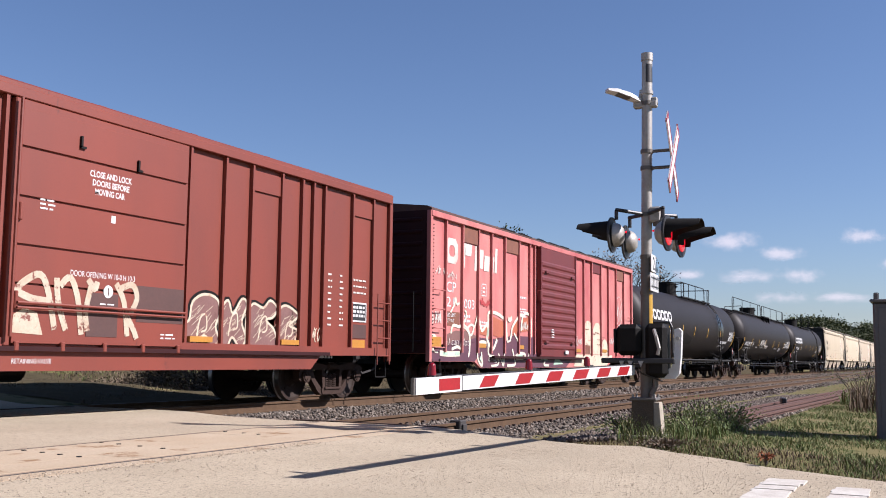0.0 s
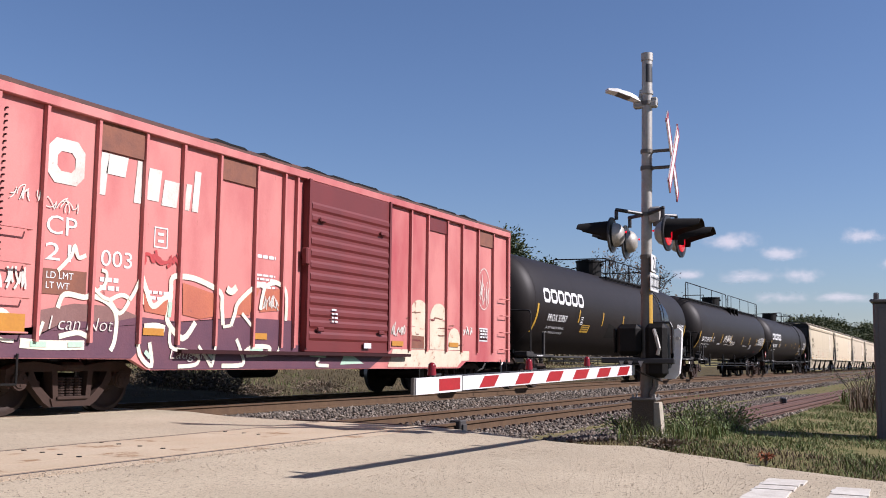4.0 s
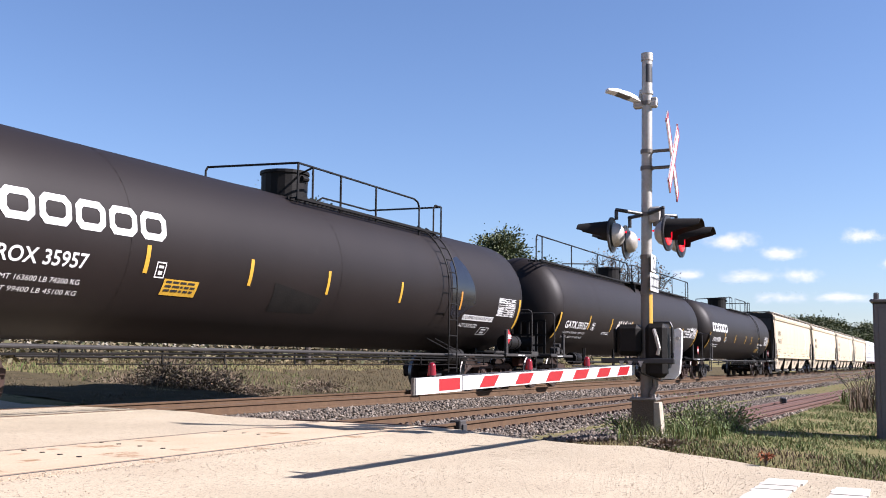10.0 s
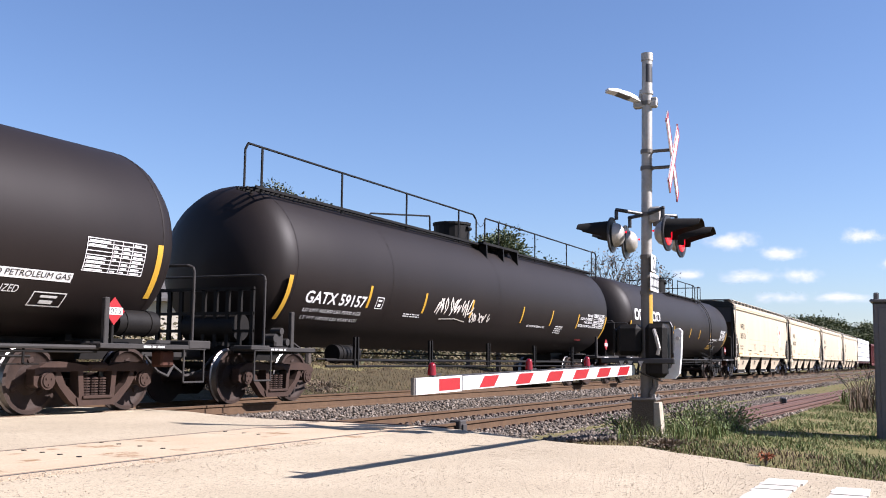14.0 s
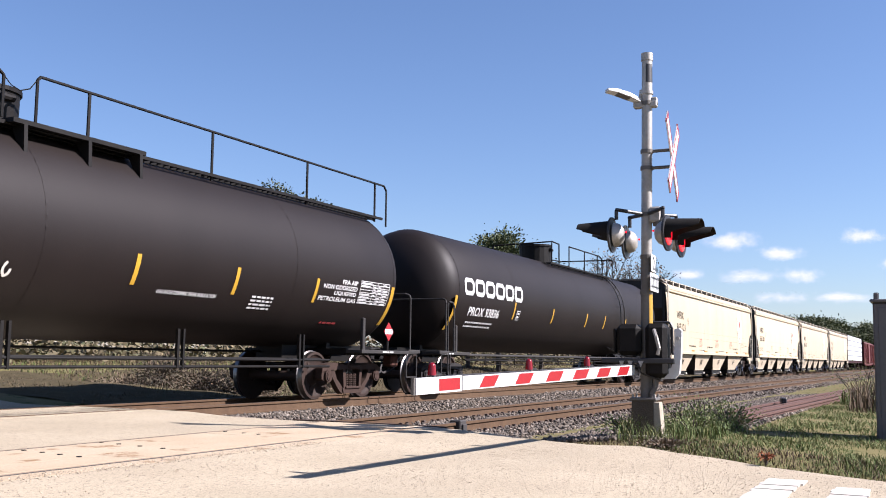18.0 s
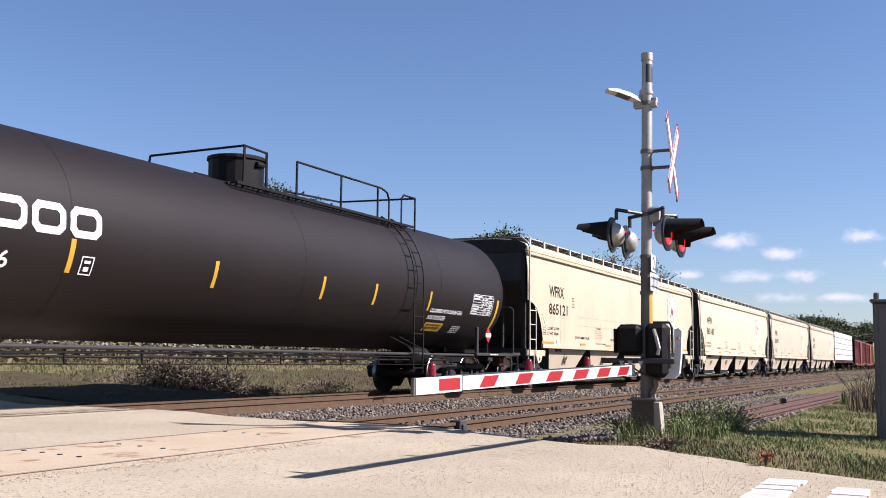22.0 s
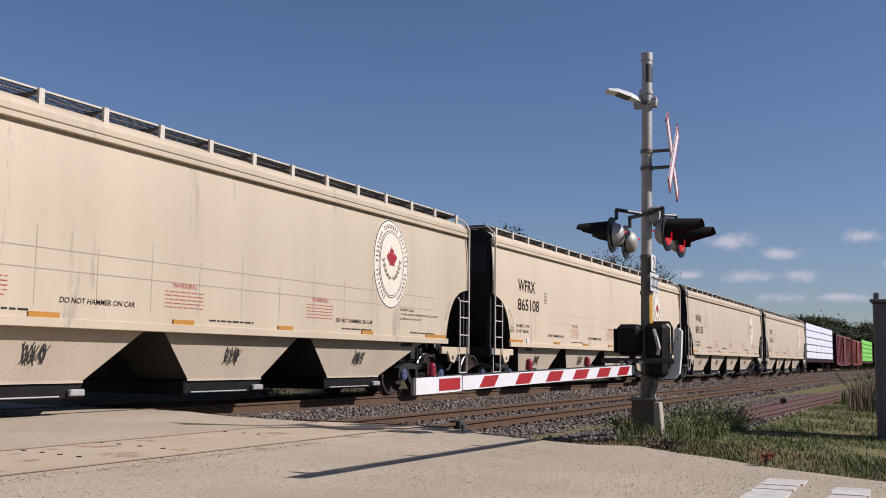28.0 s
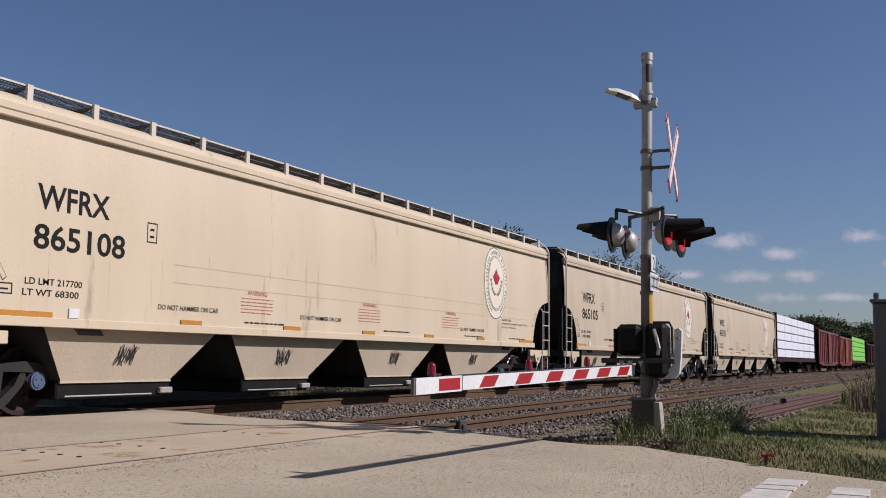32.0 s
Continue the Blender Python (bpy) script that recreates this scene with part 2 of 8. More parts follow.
def road_z(y):
    z = lerp(-0.12, 0.0, (y + 2) / 5)
    z = lerp(z, 0.07, (y - 4.3) / 1.2)
    return lerp(z, 0.105, (y - 7.9) / 2.5)


def road_edge(y):
    """The road's ragged edge on the side of the signal."""
    pts = [(-30, 9.0), (-2, 9.0), (0.5, 9.25), (1.8, 9.9), (2.8, 10.8), (3.5, 10.75), (4.3, 11.1), (5.0, 11.25), (9, 11.5), (10, 11.9), (13.5, 12.0), (16, 12.5), (60, 22)]
    for (ya, xa), (yb, xb) in zip(pts, pts[1:]):
        if ya <= y <= yb:
            return lerp(xa, xb, (y - ya) / (yb - ya))
    return 9.0


def ground_z(x, y):
    z = lerp(-0.28, -0.22, y / 5)
    if x > 8 and y < 5.2:
        z = lerp(road_z(y) - 0.05, lerp(lerp(-0.06, 0.04, (y + 1) / 3), -0.10, (y - 3.3) / 1.6), (x - road_edge(y) + 0.1) / 0.7)
    if y > 13.5:
        z = lerp(lerp(-0.22, -0.50, (y - 13.5) / 1.2), 0.55, (y - 16.8) / 7)
    if y > 23.8:
        z = lerp(0.55, 1.6, (y - 23.8) / 22)
    if y > 13.2 and x < 20.5:
        z = lerp(z, lerp(0.0, 0.25, (y - 13.2) / 3.8) + max(0.0, y - 17) * 0.012, (20.5 - x) / 2.2)
    return z


def sheet(bm, xs, ys, zf):
    vs = [[bm.verts.new((x, y, zf(x, y))) for x in xs] for y in ys]
    for j in range(len(ys) - 1):
        for i in range(len(xs) - 1):
            bm.faces.new((vs[j][i], vs[j][i + 1], vs[j + 1][i + 1], vs[j + 1][i]))


xs = [-4000, -1500, -600, -250, -120, -60] + list(range(-40, 6, 2)) + [6 + 0.5 * i for i in range(48)] + list(range(30, 61, 2)) + [70, 90, 120, 180, 300, 600, 1500, 4000]
ys = [-4000, -1500, -600, -250, -100, -50] + list(range(-30, -6, 1)) + [-6 + 0.25 * i for i in range(48)] + list(range(6, 31, 1)) + [34, 40, 50, 70, 100, 200, 500, 1500, 4000]
solo("ground", B(sheet, xs, ys, ground_z), M_ground, "dry green and straw coloured grassy ground", "ground", kind="structure")


def road_mesh(bm):
    ys2 = [-25 + 0.5 * i for i in range(130)]
    for yc in (NEAR_Y, TRACK_Y):
        w = GAUGE / 2 + 0.265
        ys2 = [y for y in ys2 if abs(y - yc) > w + 0.03] + [yc - w - 0.004, yc - w, yc + w, yc + w + 0.004]
    ys2.sort()
    rows = []
    for y in ys2:
        e = road_edge(y) + (0.06 * math.sin(y * 7) + 0.05 * math.sin(y * 17) if y < 4.5 else 0)
        z = road_z(y)
        if y > 13.6:
            z = lerp(z, 0.32, (y - 13.6) / 3.4) + max(0.0, y - 17) * 0.014
        if min(abs(y - NEAR_Y), abs(y - TRACK_Y)) < GAUGE / 2 + 0.266:
            z -= 0.16
        rows.append([bm.verts.new((x, y, z - (0.10 if k == 9 else 0))) for k, x in enumerate([-14, -8, -4, 0, 4, 6, 8, e - 0.6, e, e + 0.15])])
    for p, q in zip(rows, rows[1:]):
        for i in range(9):
            bm.faces.new((p[i], p[i + 1], q[i + 1], q[i]))


solo("road", B(road_mesh), M_road, "pale sun-bleached worn asphalt road with gravel over it", "road", kind="structure")


def shoulder(bm):
    xs4 = [13.6 + 0.8 * i for i in range(60)] + [80, 140, 400]
    rows = []
    for x in xs4:
        out = 24.2 + 0.5 * math.sin(x * 1.3) + 0.3 * math.sin(x * 3.1)
        rows.append([bm.verts.new((x, y, ground_z(x, y) + (0.03 + 0.04 * math.sin(x * 2.1 + y * 1.7) * math.sin(x * 0.9 - y * 2.3) if k < 8 else -0.03))) for k, y in enumerate((13.3, 14.0, 14.8, 15.8, 16.8, 18.5, 20.5, 22.5, out))])
    for p, q in zip(rows, rows[1:]):
        for i in range(8):
            bm.faces.new((p[i], q[i], q[i + 1], p[i + 1]))


solo("track_shoulder", B(shoulder), M_cinder, "dull brown weedy soil on the far side of the track", "ground", kind="structure")


def bed(bm, yc, zt, half, foot, zb):
    prof = [(yc - foot, zb), (yc - half, zt), (yc + half, zt), (yc + foot, zb)]
    xs3 = [11.55, 14, 20, 40, 120, 400]
    rows = [[bm.verts.new((x, y, z)) for y, z in prof] for x in xs3]
    for p, q in zip(rows, rows[1:]):
        for i in range(3):
            bm.faces.new((p[i], q[i], q[i + 1], p[i + 1]))
    bm.faces.new(rows[0])


solo("ballast_bed", B(bed, NEAR_Y, NEAR_Z - 0.17, 1.6, 2.5, -0.3), M_ballast, "grey crushed stone ballast under the near track", "ballast", kind="structure")
solo("ballast_bed", B(bed, TRACK_Y, RAIL_Z - 0.17, 1.7, 3.2, -0.55), M_ballast, "grey crushed stone ballast under the train's track", "ballast", kind="structure")


def rail_mesh(bm, x0, x1, steps=1):
    """A flat-bottomed rail, its top at z = 0."""
    o = [(-0.07, -0.171), (0.07, -0.171), (0.07, -0.155), (0.015, -0.135), (0.010, -0.05), (0.036, -0.035), (0.036, -0.004), (0.028, 0), (-0.028, 0), (-0.036, -0.004), (-0.036, -0.035), (-0.010, -0.05), (-0.015, -0.135), (-0.07, -0.155)]
    prism(bm, o, "x", x0, x1)


def rail(name, y, z, x0, x1, label, m=M_rail, top=M_railtop):
    ob = solo(name, B(rail_mesh, x0, x1), m, label, "rail", kind="structure", m=pose(0, y, z))
    ob.data.materials.append(top)
    for p in ob.data.polygons:
        if p.normal.z > 0.9 and p.center.z > -0.01:
            p.material_index = 1
    return ob


for s in (-1, 1):
    rail("rail", NEAR_Y + s * GAUGE / 2, NEAR_Z, 11.42, 400, "brown rusted steel rail of the near track")
    rail("rail", NEAR_Y + s * GAUGE / 2, NEAR_Z, -120, 11.415, "sand covered steel rail set in the crossing", M_rubber, M_dustrail)
    rail("rail", TRACK_Y + s * GAUGE / 2, RAIL_Z, -120, 400, "steel rail with rusty web under the train")

# timber panels between and beside the near rails
tie_me = finish(B(box, -0.115, 0.115, -1.3, 1.3, -0.16, 0, 0.012), "tie", M_tie)
plate_me = finish(B(lambda bm: (box(bm, -0.10, 0.10, -0.17, 0.17, 0, 0.022), box(bm, -0.12, -0.08, -0.14, -0.09, 0.02, 0.075), box(bm, 0.08, 0.12, -0.14, -0.09, 0.02, 0.075), box(bm, -0.12, -0.08, 0.09, 0.14, 0.02, 0.075), box(bm, 0.08, 0.12, 0.09, 0.14, 0.02, 0.075))), "tie_plate", M_spike)
for yc, zt, n in ((NEAR_Y, NEAR_Z, 110), (TRACK_Y, RAIL_Z, 60)):
    bedding = thing("sleepers", Matrix(), "weathered timber sleepers with rusty tie plates and spikes", "sleepers", kind="structure")
    for i in range(n):
        x = 11.9 + 0.52 * i
        share("sleeper", tie_me, bedding, pose(x, yc + random.uniform(-0.04, 0.04), zt - 0.175, 0, 0, random.uniform(-1, 1)))
        if i < 60 and yc == NEAR_Y:
            for s in (-1, 1):
                share("tie_plate", plate_me, bedding, pose(x, yc + s * GAUGE / 2, zt - 0.185))


# ---- bogies ----
def spin(bm, prof, seg=28):
    """Turns a profile of (y, radius) about the y axis."""
    rings = []
    for k in range(seg):
        a = 2 * math.pi * k / seg
        rings.append([bm.verts.new((r * math.cos(a), y, r * math.sin(a))) for y, r in prof])
    n = len(prof)
    fs = []
    for k in range(seg):
        p, q = rings[k], rings[(k + 1) % seg]
        for i in range(n - 1):
            fs.append(bm.faces.new((p[i], q[i], q[i + 1], p[i + 1])))
    bm.faces.new([r[0] for r in rings])
    bm.faces.new([r[-1] for r in reversed(rings)])
    return fs


M_bluecap = mat("blue_bearing_paint", (0.0462, 0.0672, 0.1302), (0.0672, 0.0882, 0.1428), 6, 0.8, 0.5, spot=(0.0353, 0.0423, 0.0635), spot_scale=14)
WHEEL_R = 0.455
wprof = [(0.0, 0.08), (0.60, 0.085), (0.66, 0.13), (0.665, 0.36), (0.66, 0.40), (0.66, WHEEL_R + 0.025), (0.69, WHEEL_R + 0.025), (0.705, WHEEL_R), (0.795, WHEEL_R - 0.006), (0.80, 0.40), (0.775, 0.385), (0.75, 0.34), (0.74, 0.20), (0.79, 0.15), (0.83, 0.14), (0.83, 0.08), (1.02, 0.075)]


def wheelset_mesh():
    bm = bmesh.new()
    spin(bm, [(-y, r) for y, r in reversed(wprof)][:-1] + wprof)
    for s in (-1, 1):
        for k in range(3):
            a = 2 * math.pi * k / 3
            box(bm, 0.26 * math.cos(a) - 0.05, 0.26 * math.cos(a) + 0.05, min(s * 0.735, s * 0.765), max(s * 0.735, s * 0.765), 0.26 * math.sin(a) - 0.035, 0.26 * math.sin(a) + 0.035, 0.01)
    me = finish(bm, "wheelset", M_wheel, True)
    me.materials.append(M_tread)
    for p in me.polygons:
        c = p.center
        r = math.hypot(c.x, c.z)
        if r > 0.425 and abs(c.y) > 0.69:
            p.material_index = 1
    return me


wheel_me = wheelset_mesh()


def side_frame(bm, y0, y1):
    top = [(-1.09, 0.53), (-1.09, 0.60), (-0.92, 0.68), (-0.68, 0.705), (-0.40, 0.68), (-0.15, 0.64), (0.15, 0.64), (0.40, 0.68), (0.68, 0.705), (0.92, 0.68), (1.09, 0.60), (1.09, 0.53), (0.75, 0.565), (0.30, 0.575), (-0.30, 0.575), (-0.75, 0.565)]
    prism(bm, top, "y", y0, y1)
    for s in (-1, 1):
        prism(bm, [(s * 0.80, 0.58), (s * 0.66, 0.60), (s * 0.55, 0.40), (s * 0.26, 0.16), (s * 0.34, 0.10), (s * 0.46, 0.17), (s * 0.66, 0.37)], "y", y0 + 0.02, y1 - 0.02)
        prism(bm, [(s * 0.36, 0.60), (s * 0.27, 0.60), (s * 0.235, 0.20), (s * 0.32, 0.18)], "y", y0, y1)
        prism(bm, [(s * 1.09, 0.60), (s * 0.71, 0.60), (s * 0.74, 0.46), (s * 0.79, 0.38), (s * 0.83, 0.52), (s * 0.95, 0.52), (s * 1.01, 0.36), (s * 1.08, 0.40)], "y", y0 + 0.02, y1 - 0.01)
    prism(bm, [(-0.36, 0.22), (-0.32, 0.11), (0.32, 0.11), (0.36, 0.22)], "y", y0, y1)


def spring_mesh(bm, y0):
    prof = [(0.045, 0.24)]
    for k in range(7):
        z = 0.26 + k * 0.036
        prof += [(0.05, z - 0.013), (0.073, z - 0.009), (0.073, z + 0.009), (0.05, z + 0.013)]
    prof.append((0.045, 0.50))
    loft(bm, [[(r * math.cos(j * 0.6283), y0 + r * math.sin(j * 0.6283), z) for j in range(10)] for r, z in prof])


frame_me = {}
side_me = {}
beam_me = {}
spring_me = {}
cap_me = {}
for key, mm in (("brown", M_bogie), ("dark", M_bogie2), ("blue", M_bogie2)):
    bm = bmesh.new()
    box(bm, -0.19, 0.19, -1.13, 1.13, 0.57, 0.70, 0.045)
    box(bm, -0.25, 0.25, -0.4, 0.4, 0.70, 0.86, 0.03)
    frame_me[key] = finish(bm, "bogie", mm)
    side_me[key] = finish(B(lambda bm: (side_frame(bm, -1.09, -0.93), box(bm, -0.27, 0.27, -1.12, -0.94, 0.20, 0.245, 0.01))), "side_frame", mm)
    beam_me[key] = finish(B(box, -0.05, 0.05, -0.9, 0.9, 0.33, 0.45, 0.01), "brake_beam", mm)
    spring_me[key] = finish(B(spring_mesh, -1.0), "spring", mm)
    bm = bmesh.new()
    rod(bm, (0, -1.07, 0), (0, -1.115, 0), 0.12, 18)
    rod(bm, (0, -1.115, 0), (0, -1.13, 0), 0.09, 18)
    for k in range(3):
        a = k * 2.094 + 0.5
        rod(bm, (0.05 * math.cos(a), -1.12, 0.05 * math.sin(a)), (0.05 * math.cos(a), -1.142, 0.05 * math.sin(a)), 0.014, 6)
    cap_me[key] = finish(bm, "bearing_cap", M_bluecap if key == "blue" else mm)

WHEELS = []


def bogie(car, x, style, base=0.889):
    b = share("bogie", frame_me[style], car, pose(x, 0, RAIL_Z - BODY_Z), "cast steel three-piece bogie")
    for x_ in (-0.148, 0.0, 0.148):
        share("spring", spring_me[style], b, pose(x_, 0, 0))
        share("spring", spring_me[style], b, pose(x_, 0, 0, 0, 0, 180))
    for turn in (0, 180):
        share("side_frame", side_me[style], b, pose(0, 0, 0, 0, 0, turn))
        share("brake_beam", beam_me[style], b, pose(0.42 if turn else -0.42, 0, 0))
    for s in (-1, 1):
        w = share("wheelset", wheel_me, b, pose(s * base, 0, WHEEL_R), "steel wheelset with shiny tread")
        WHEELS.append((w, s * base))
        for side in (0, 180):
            share("bearing_cap", cap_me[style], b, pose(s * base, 0, WHEEL_R, 0, 0, side))
    return b


def coupler(car, x, s, m=M_bogie2):
    bm = bmesh.new()
    box(bm, min(x, x + s * 0.62), max(x, x + s * 0.62), -0.09, 0.09, 0.72, 0.94, 0.02)
    box(bm, min(x + s * 0.5, x + s * 0.88), max(x + s * 0.5, x + s * 0.88), -0.17, 0.14, 0.68, 1.0, 0.05)
    part("coupler", bm, m, car, "knuckle coupler")
    bm = bmesh.new()
    tube(bm, [(x, -0.35, 0.75), (x + s * 0.3, -0.36, 0.5), (x + s * 0.62, -0.28, 0.42), (x + s * 0.85, -0.2, 0.6)], 0.025)
    part("air_hose", bm, M_rubber, car)


def ladder(car, x0, x1, y, z0, z1, n, m, name="ladder", r=0.014):
    bm = bmesh.new()
    for x in (x0, x1):
        rod(bm, (x, y, z0), (x, y, z1), r, 6)
    ld = part(name, bm, m, car)
    rung = finish(B(rod, (x0, y, 0), (x1, y, 0), r, 6), "rung", m)
    for i in range(n):
        share("rung", rung, ld, pose(0, 0, z0 + (z1 - z0) * (i + 0.5) / n))
    return ld


# ---- writing ----
def text_bm(body, width, height, slant=0.0, bold=0.0, space=1.0):
    """Letters with the built-in font, fitted to a size, lying in x and z with the lower left at the origin."""
    cu = bpy.data.curves.new("writing", "FONT")
    cu.body, cu.shear, cu.offset, cu.space_character, cu.resolution_u = body, slant, bold, space, 3
    ob = bpy.data.objects.new("writing", cu)
    me = bpy.data.meshes.new_from_object(ob)
    bm = bmesh.new()
    bm.from_mesh(me)
    bpy.data.objects.remove(ob)
    bpy.data.curves.remove(cu)
    bpy.data.meshes.remove(me)
    xs = [v.co.x for v in bm.verts]
    ys = [v.co.y for v in bm.verts]
    sx, sy = width / (max(xs) - min(xs)), height / (max(ys) - min(ys))
    x0, y0 = min(xs), min(ys)
    for v in bm.verts:
        v.co = ((v.co.x - x0) * sx, 0, (v.co.y - y0) * sy)
    return bm


def flat(bm, x, y, z):
    for v in bm.verts:
        v.co += Vector((x, y, z))
    return bm


def wrap(bm, x, z, zc, R, lift=0.006):
    """Bends flat lettering, placed at x and z, round a tank of radius R about the axis at height zc."""
    zs = [v.co.z for v in bm.verts]
    lo, hi = min(zs), max(zs)
    n = max(1, int((hi - lo) / 0.06))
    for i in range(1, n):
        geom = bm.verts[:] + bm.edges[:] + bm.faces[:]
        bmesh.ops.bisect_plane(bm, geom=geom, plane_co=(0, 0, lo + (hi - lo) * i / n), plane_no=(0, 0, 1))
    a0 = math.asin(max(-1, min(1, (z - zc) / R)))
    for v in bm.verts:
        a = a0 + v.co.z / R
        rr = R + lift - v.co.y
        v.co = (v.co.x + x, -rr * math.cos(a), zc + rr * math.sin(a))
    return bm


def quad(bm, x0, z0, x1, z1, y=0.0):
    y -= 0.00004 * min(40, len(bm.verts))
    bm.faces.new([bm.verts.new(p) for p in ((x0, y, z0), (x1, y, z0), (x1, y, z1), (x0, y, z1))])


def bars(bm, x, z, w, h, rows, seed, fill=0.55):
    """Small unreadable writing as plain bars."""
    rnd = random.Random(seed)
    for r in range(rows):
        zz = z - r * h / rows
        xx = x
        while xx < x + w - 0.02:
            l = min(rnd.uniform(0.05, 0.16), x + w - xx)
            quad(bm, xx, zz - h / rows * fill, xx + l, zz)
            xx += l + 0.03


def ring_shape(bm, x, z, w, h, t):
    """A plain rectangular ring."""
    c = min(w, h) * 0.22
    def oct_(x0, z0, x1, z1, c):
        return [(x0 + c, z0), (x1 - c, z0), (x1, z0 + c), (x1, z1 - c), (x1 - c, z1), (x0 + c, z1), (x0, z1 - c), (x0, z0 + c)]
    o = [bm.verts.new((a, 0, b)) for a, b in oct_(x, z, x + w, z + h, c)]
    i = [bm.verts.new((a, 0, b)) for a, b in oct_(x + t, z + t, x + w - t, z + h - t, c * 0.5)]
    for k in range(8):
        bm.faces.new((o[k], o[(k + 1) % 8], i[(k + 1) % 8], i[k]))


def ribbon(bm, pts, w, y=0.0):
    """A painted stroke through points in x and z."""
    P = [Vector((p[0], p[1])) for p in pts]
    L, R = [], []
    y -= 0.000012 * len(bm.verts)
    for k, p in enumerate(P):
        d = (P[min(k + 1, len(P) - 1)] - P[max(k - 1, 0)])
        d = d.normalized() if d.length else Vector((1, 0))
        nrm = Vector((-d.y, d.x)) * w / 2
        y -= 0.00003
        L.append(bm.verts.new((p.x + nrm.x, y, p.y + nrm.y)))
        R.append(bm.verts.new((p.x - nrm.x, y, p.y - nrm.y)))
    for k in range(len(P) - 1):
        bm.faces.new((L[k], L[k + 1], R[k + 1], R[k]))


def bend(bm, dx, dz, wall_y, lift=0.004):
    """Lays flat lettering, moved by dx and dz, on a wall whose y follows its height."""
    zs = [v.co.z + dz for v in bm.verts]
    lo, hi = min(zs), max(zs)
    n = max(1, int((hi - lo) / 0.15))
    for i in range(1, n):
        geom = bm.verts[:] + bm.edges[:] + bm.faces[:]
        bmesh.ops.bisect_plane(bm, geom=geom, plane_co=(0, 0, lo + (hi - lo) * i / n - dz), plane_no=(0, 0, 1))
    for v in bm.verts:
        z = v.co.z + dz
        v.co = (v.co.x + dx, wall_y(z) - lift + v.co.y, z)
    return bm


def scrawl(bm, x, z, w, h, n, seed, width=0.05):
    """Sprayed angular strokes without any readable letter."""
    rnd = random.Random(seed)
    for k in range(n):
        cx = x + w * (k + 0.5) / n
        cw = w / n * 0.75
        pts = [(cx + rnd.uniform(-cw, cw) * 0.6, z + h * rnd.choice((0.0, 0.1, 0.9, 1.0)))]
        for i in range(rnd.randint(2, 4)):
            lo = pts[-1][1] > z + h / 2
            pts.append((cx + rnd.uniform(-cw, cw), z + h * (rnd.uniform(0.0, 0.35) if lo else rnd.uniform(0.6, 1.0))))
        fine = []
        for p, q in zip(pts, pts[1:]):
            bend = rnd.uniform(-0.25, 0.25)
            for i in range(5):
                t = i / 5
                b_ = bend * 4 * t * (1 - t)
                fine.append((p[0] + (q[0] - p[0]) * t + (q[1] - p[1]) * b_, p[1] + (q[1] - p[1]) * t - (q[0] - p[0]) * b_))
        fine.append(pts[-1])
        ribbon(bm, fine, width)


# ---- freight cars; x from the car's leading end, y = 0 on the track's centre, z = 0 on the rail ----
HW = 1.585
CARS = []


def start_car(name, x0, label, category, group):
    car = thing(name, pose(x0, TRACK_Y, BODY_Z), label, category, group)
    CARS.append((car, x0))
    return car


def stirrup(car, x, m):
    bm = bmesh.new()
    tube(bm, [(x - 0.2, -HW + 0.02, 0.75), (x - 0.2, -HW + 0.02, 0.38), (x + 0.2, -HW + 0.02, 0.38), (x + 0.2, -HW + 0.02, 0.75)], 0.016)
    part("step", bm, m, car)


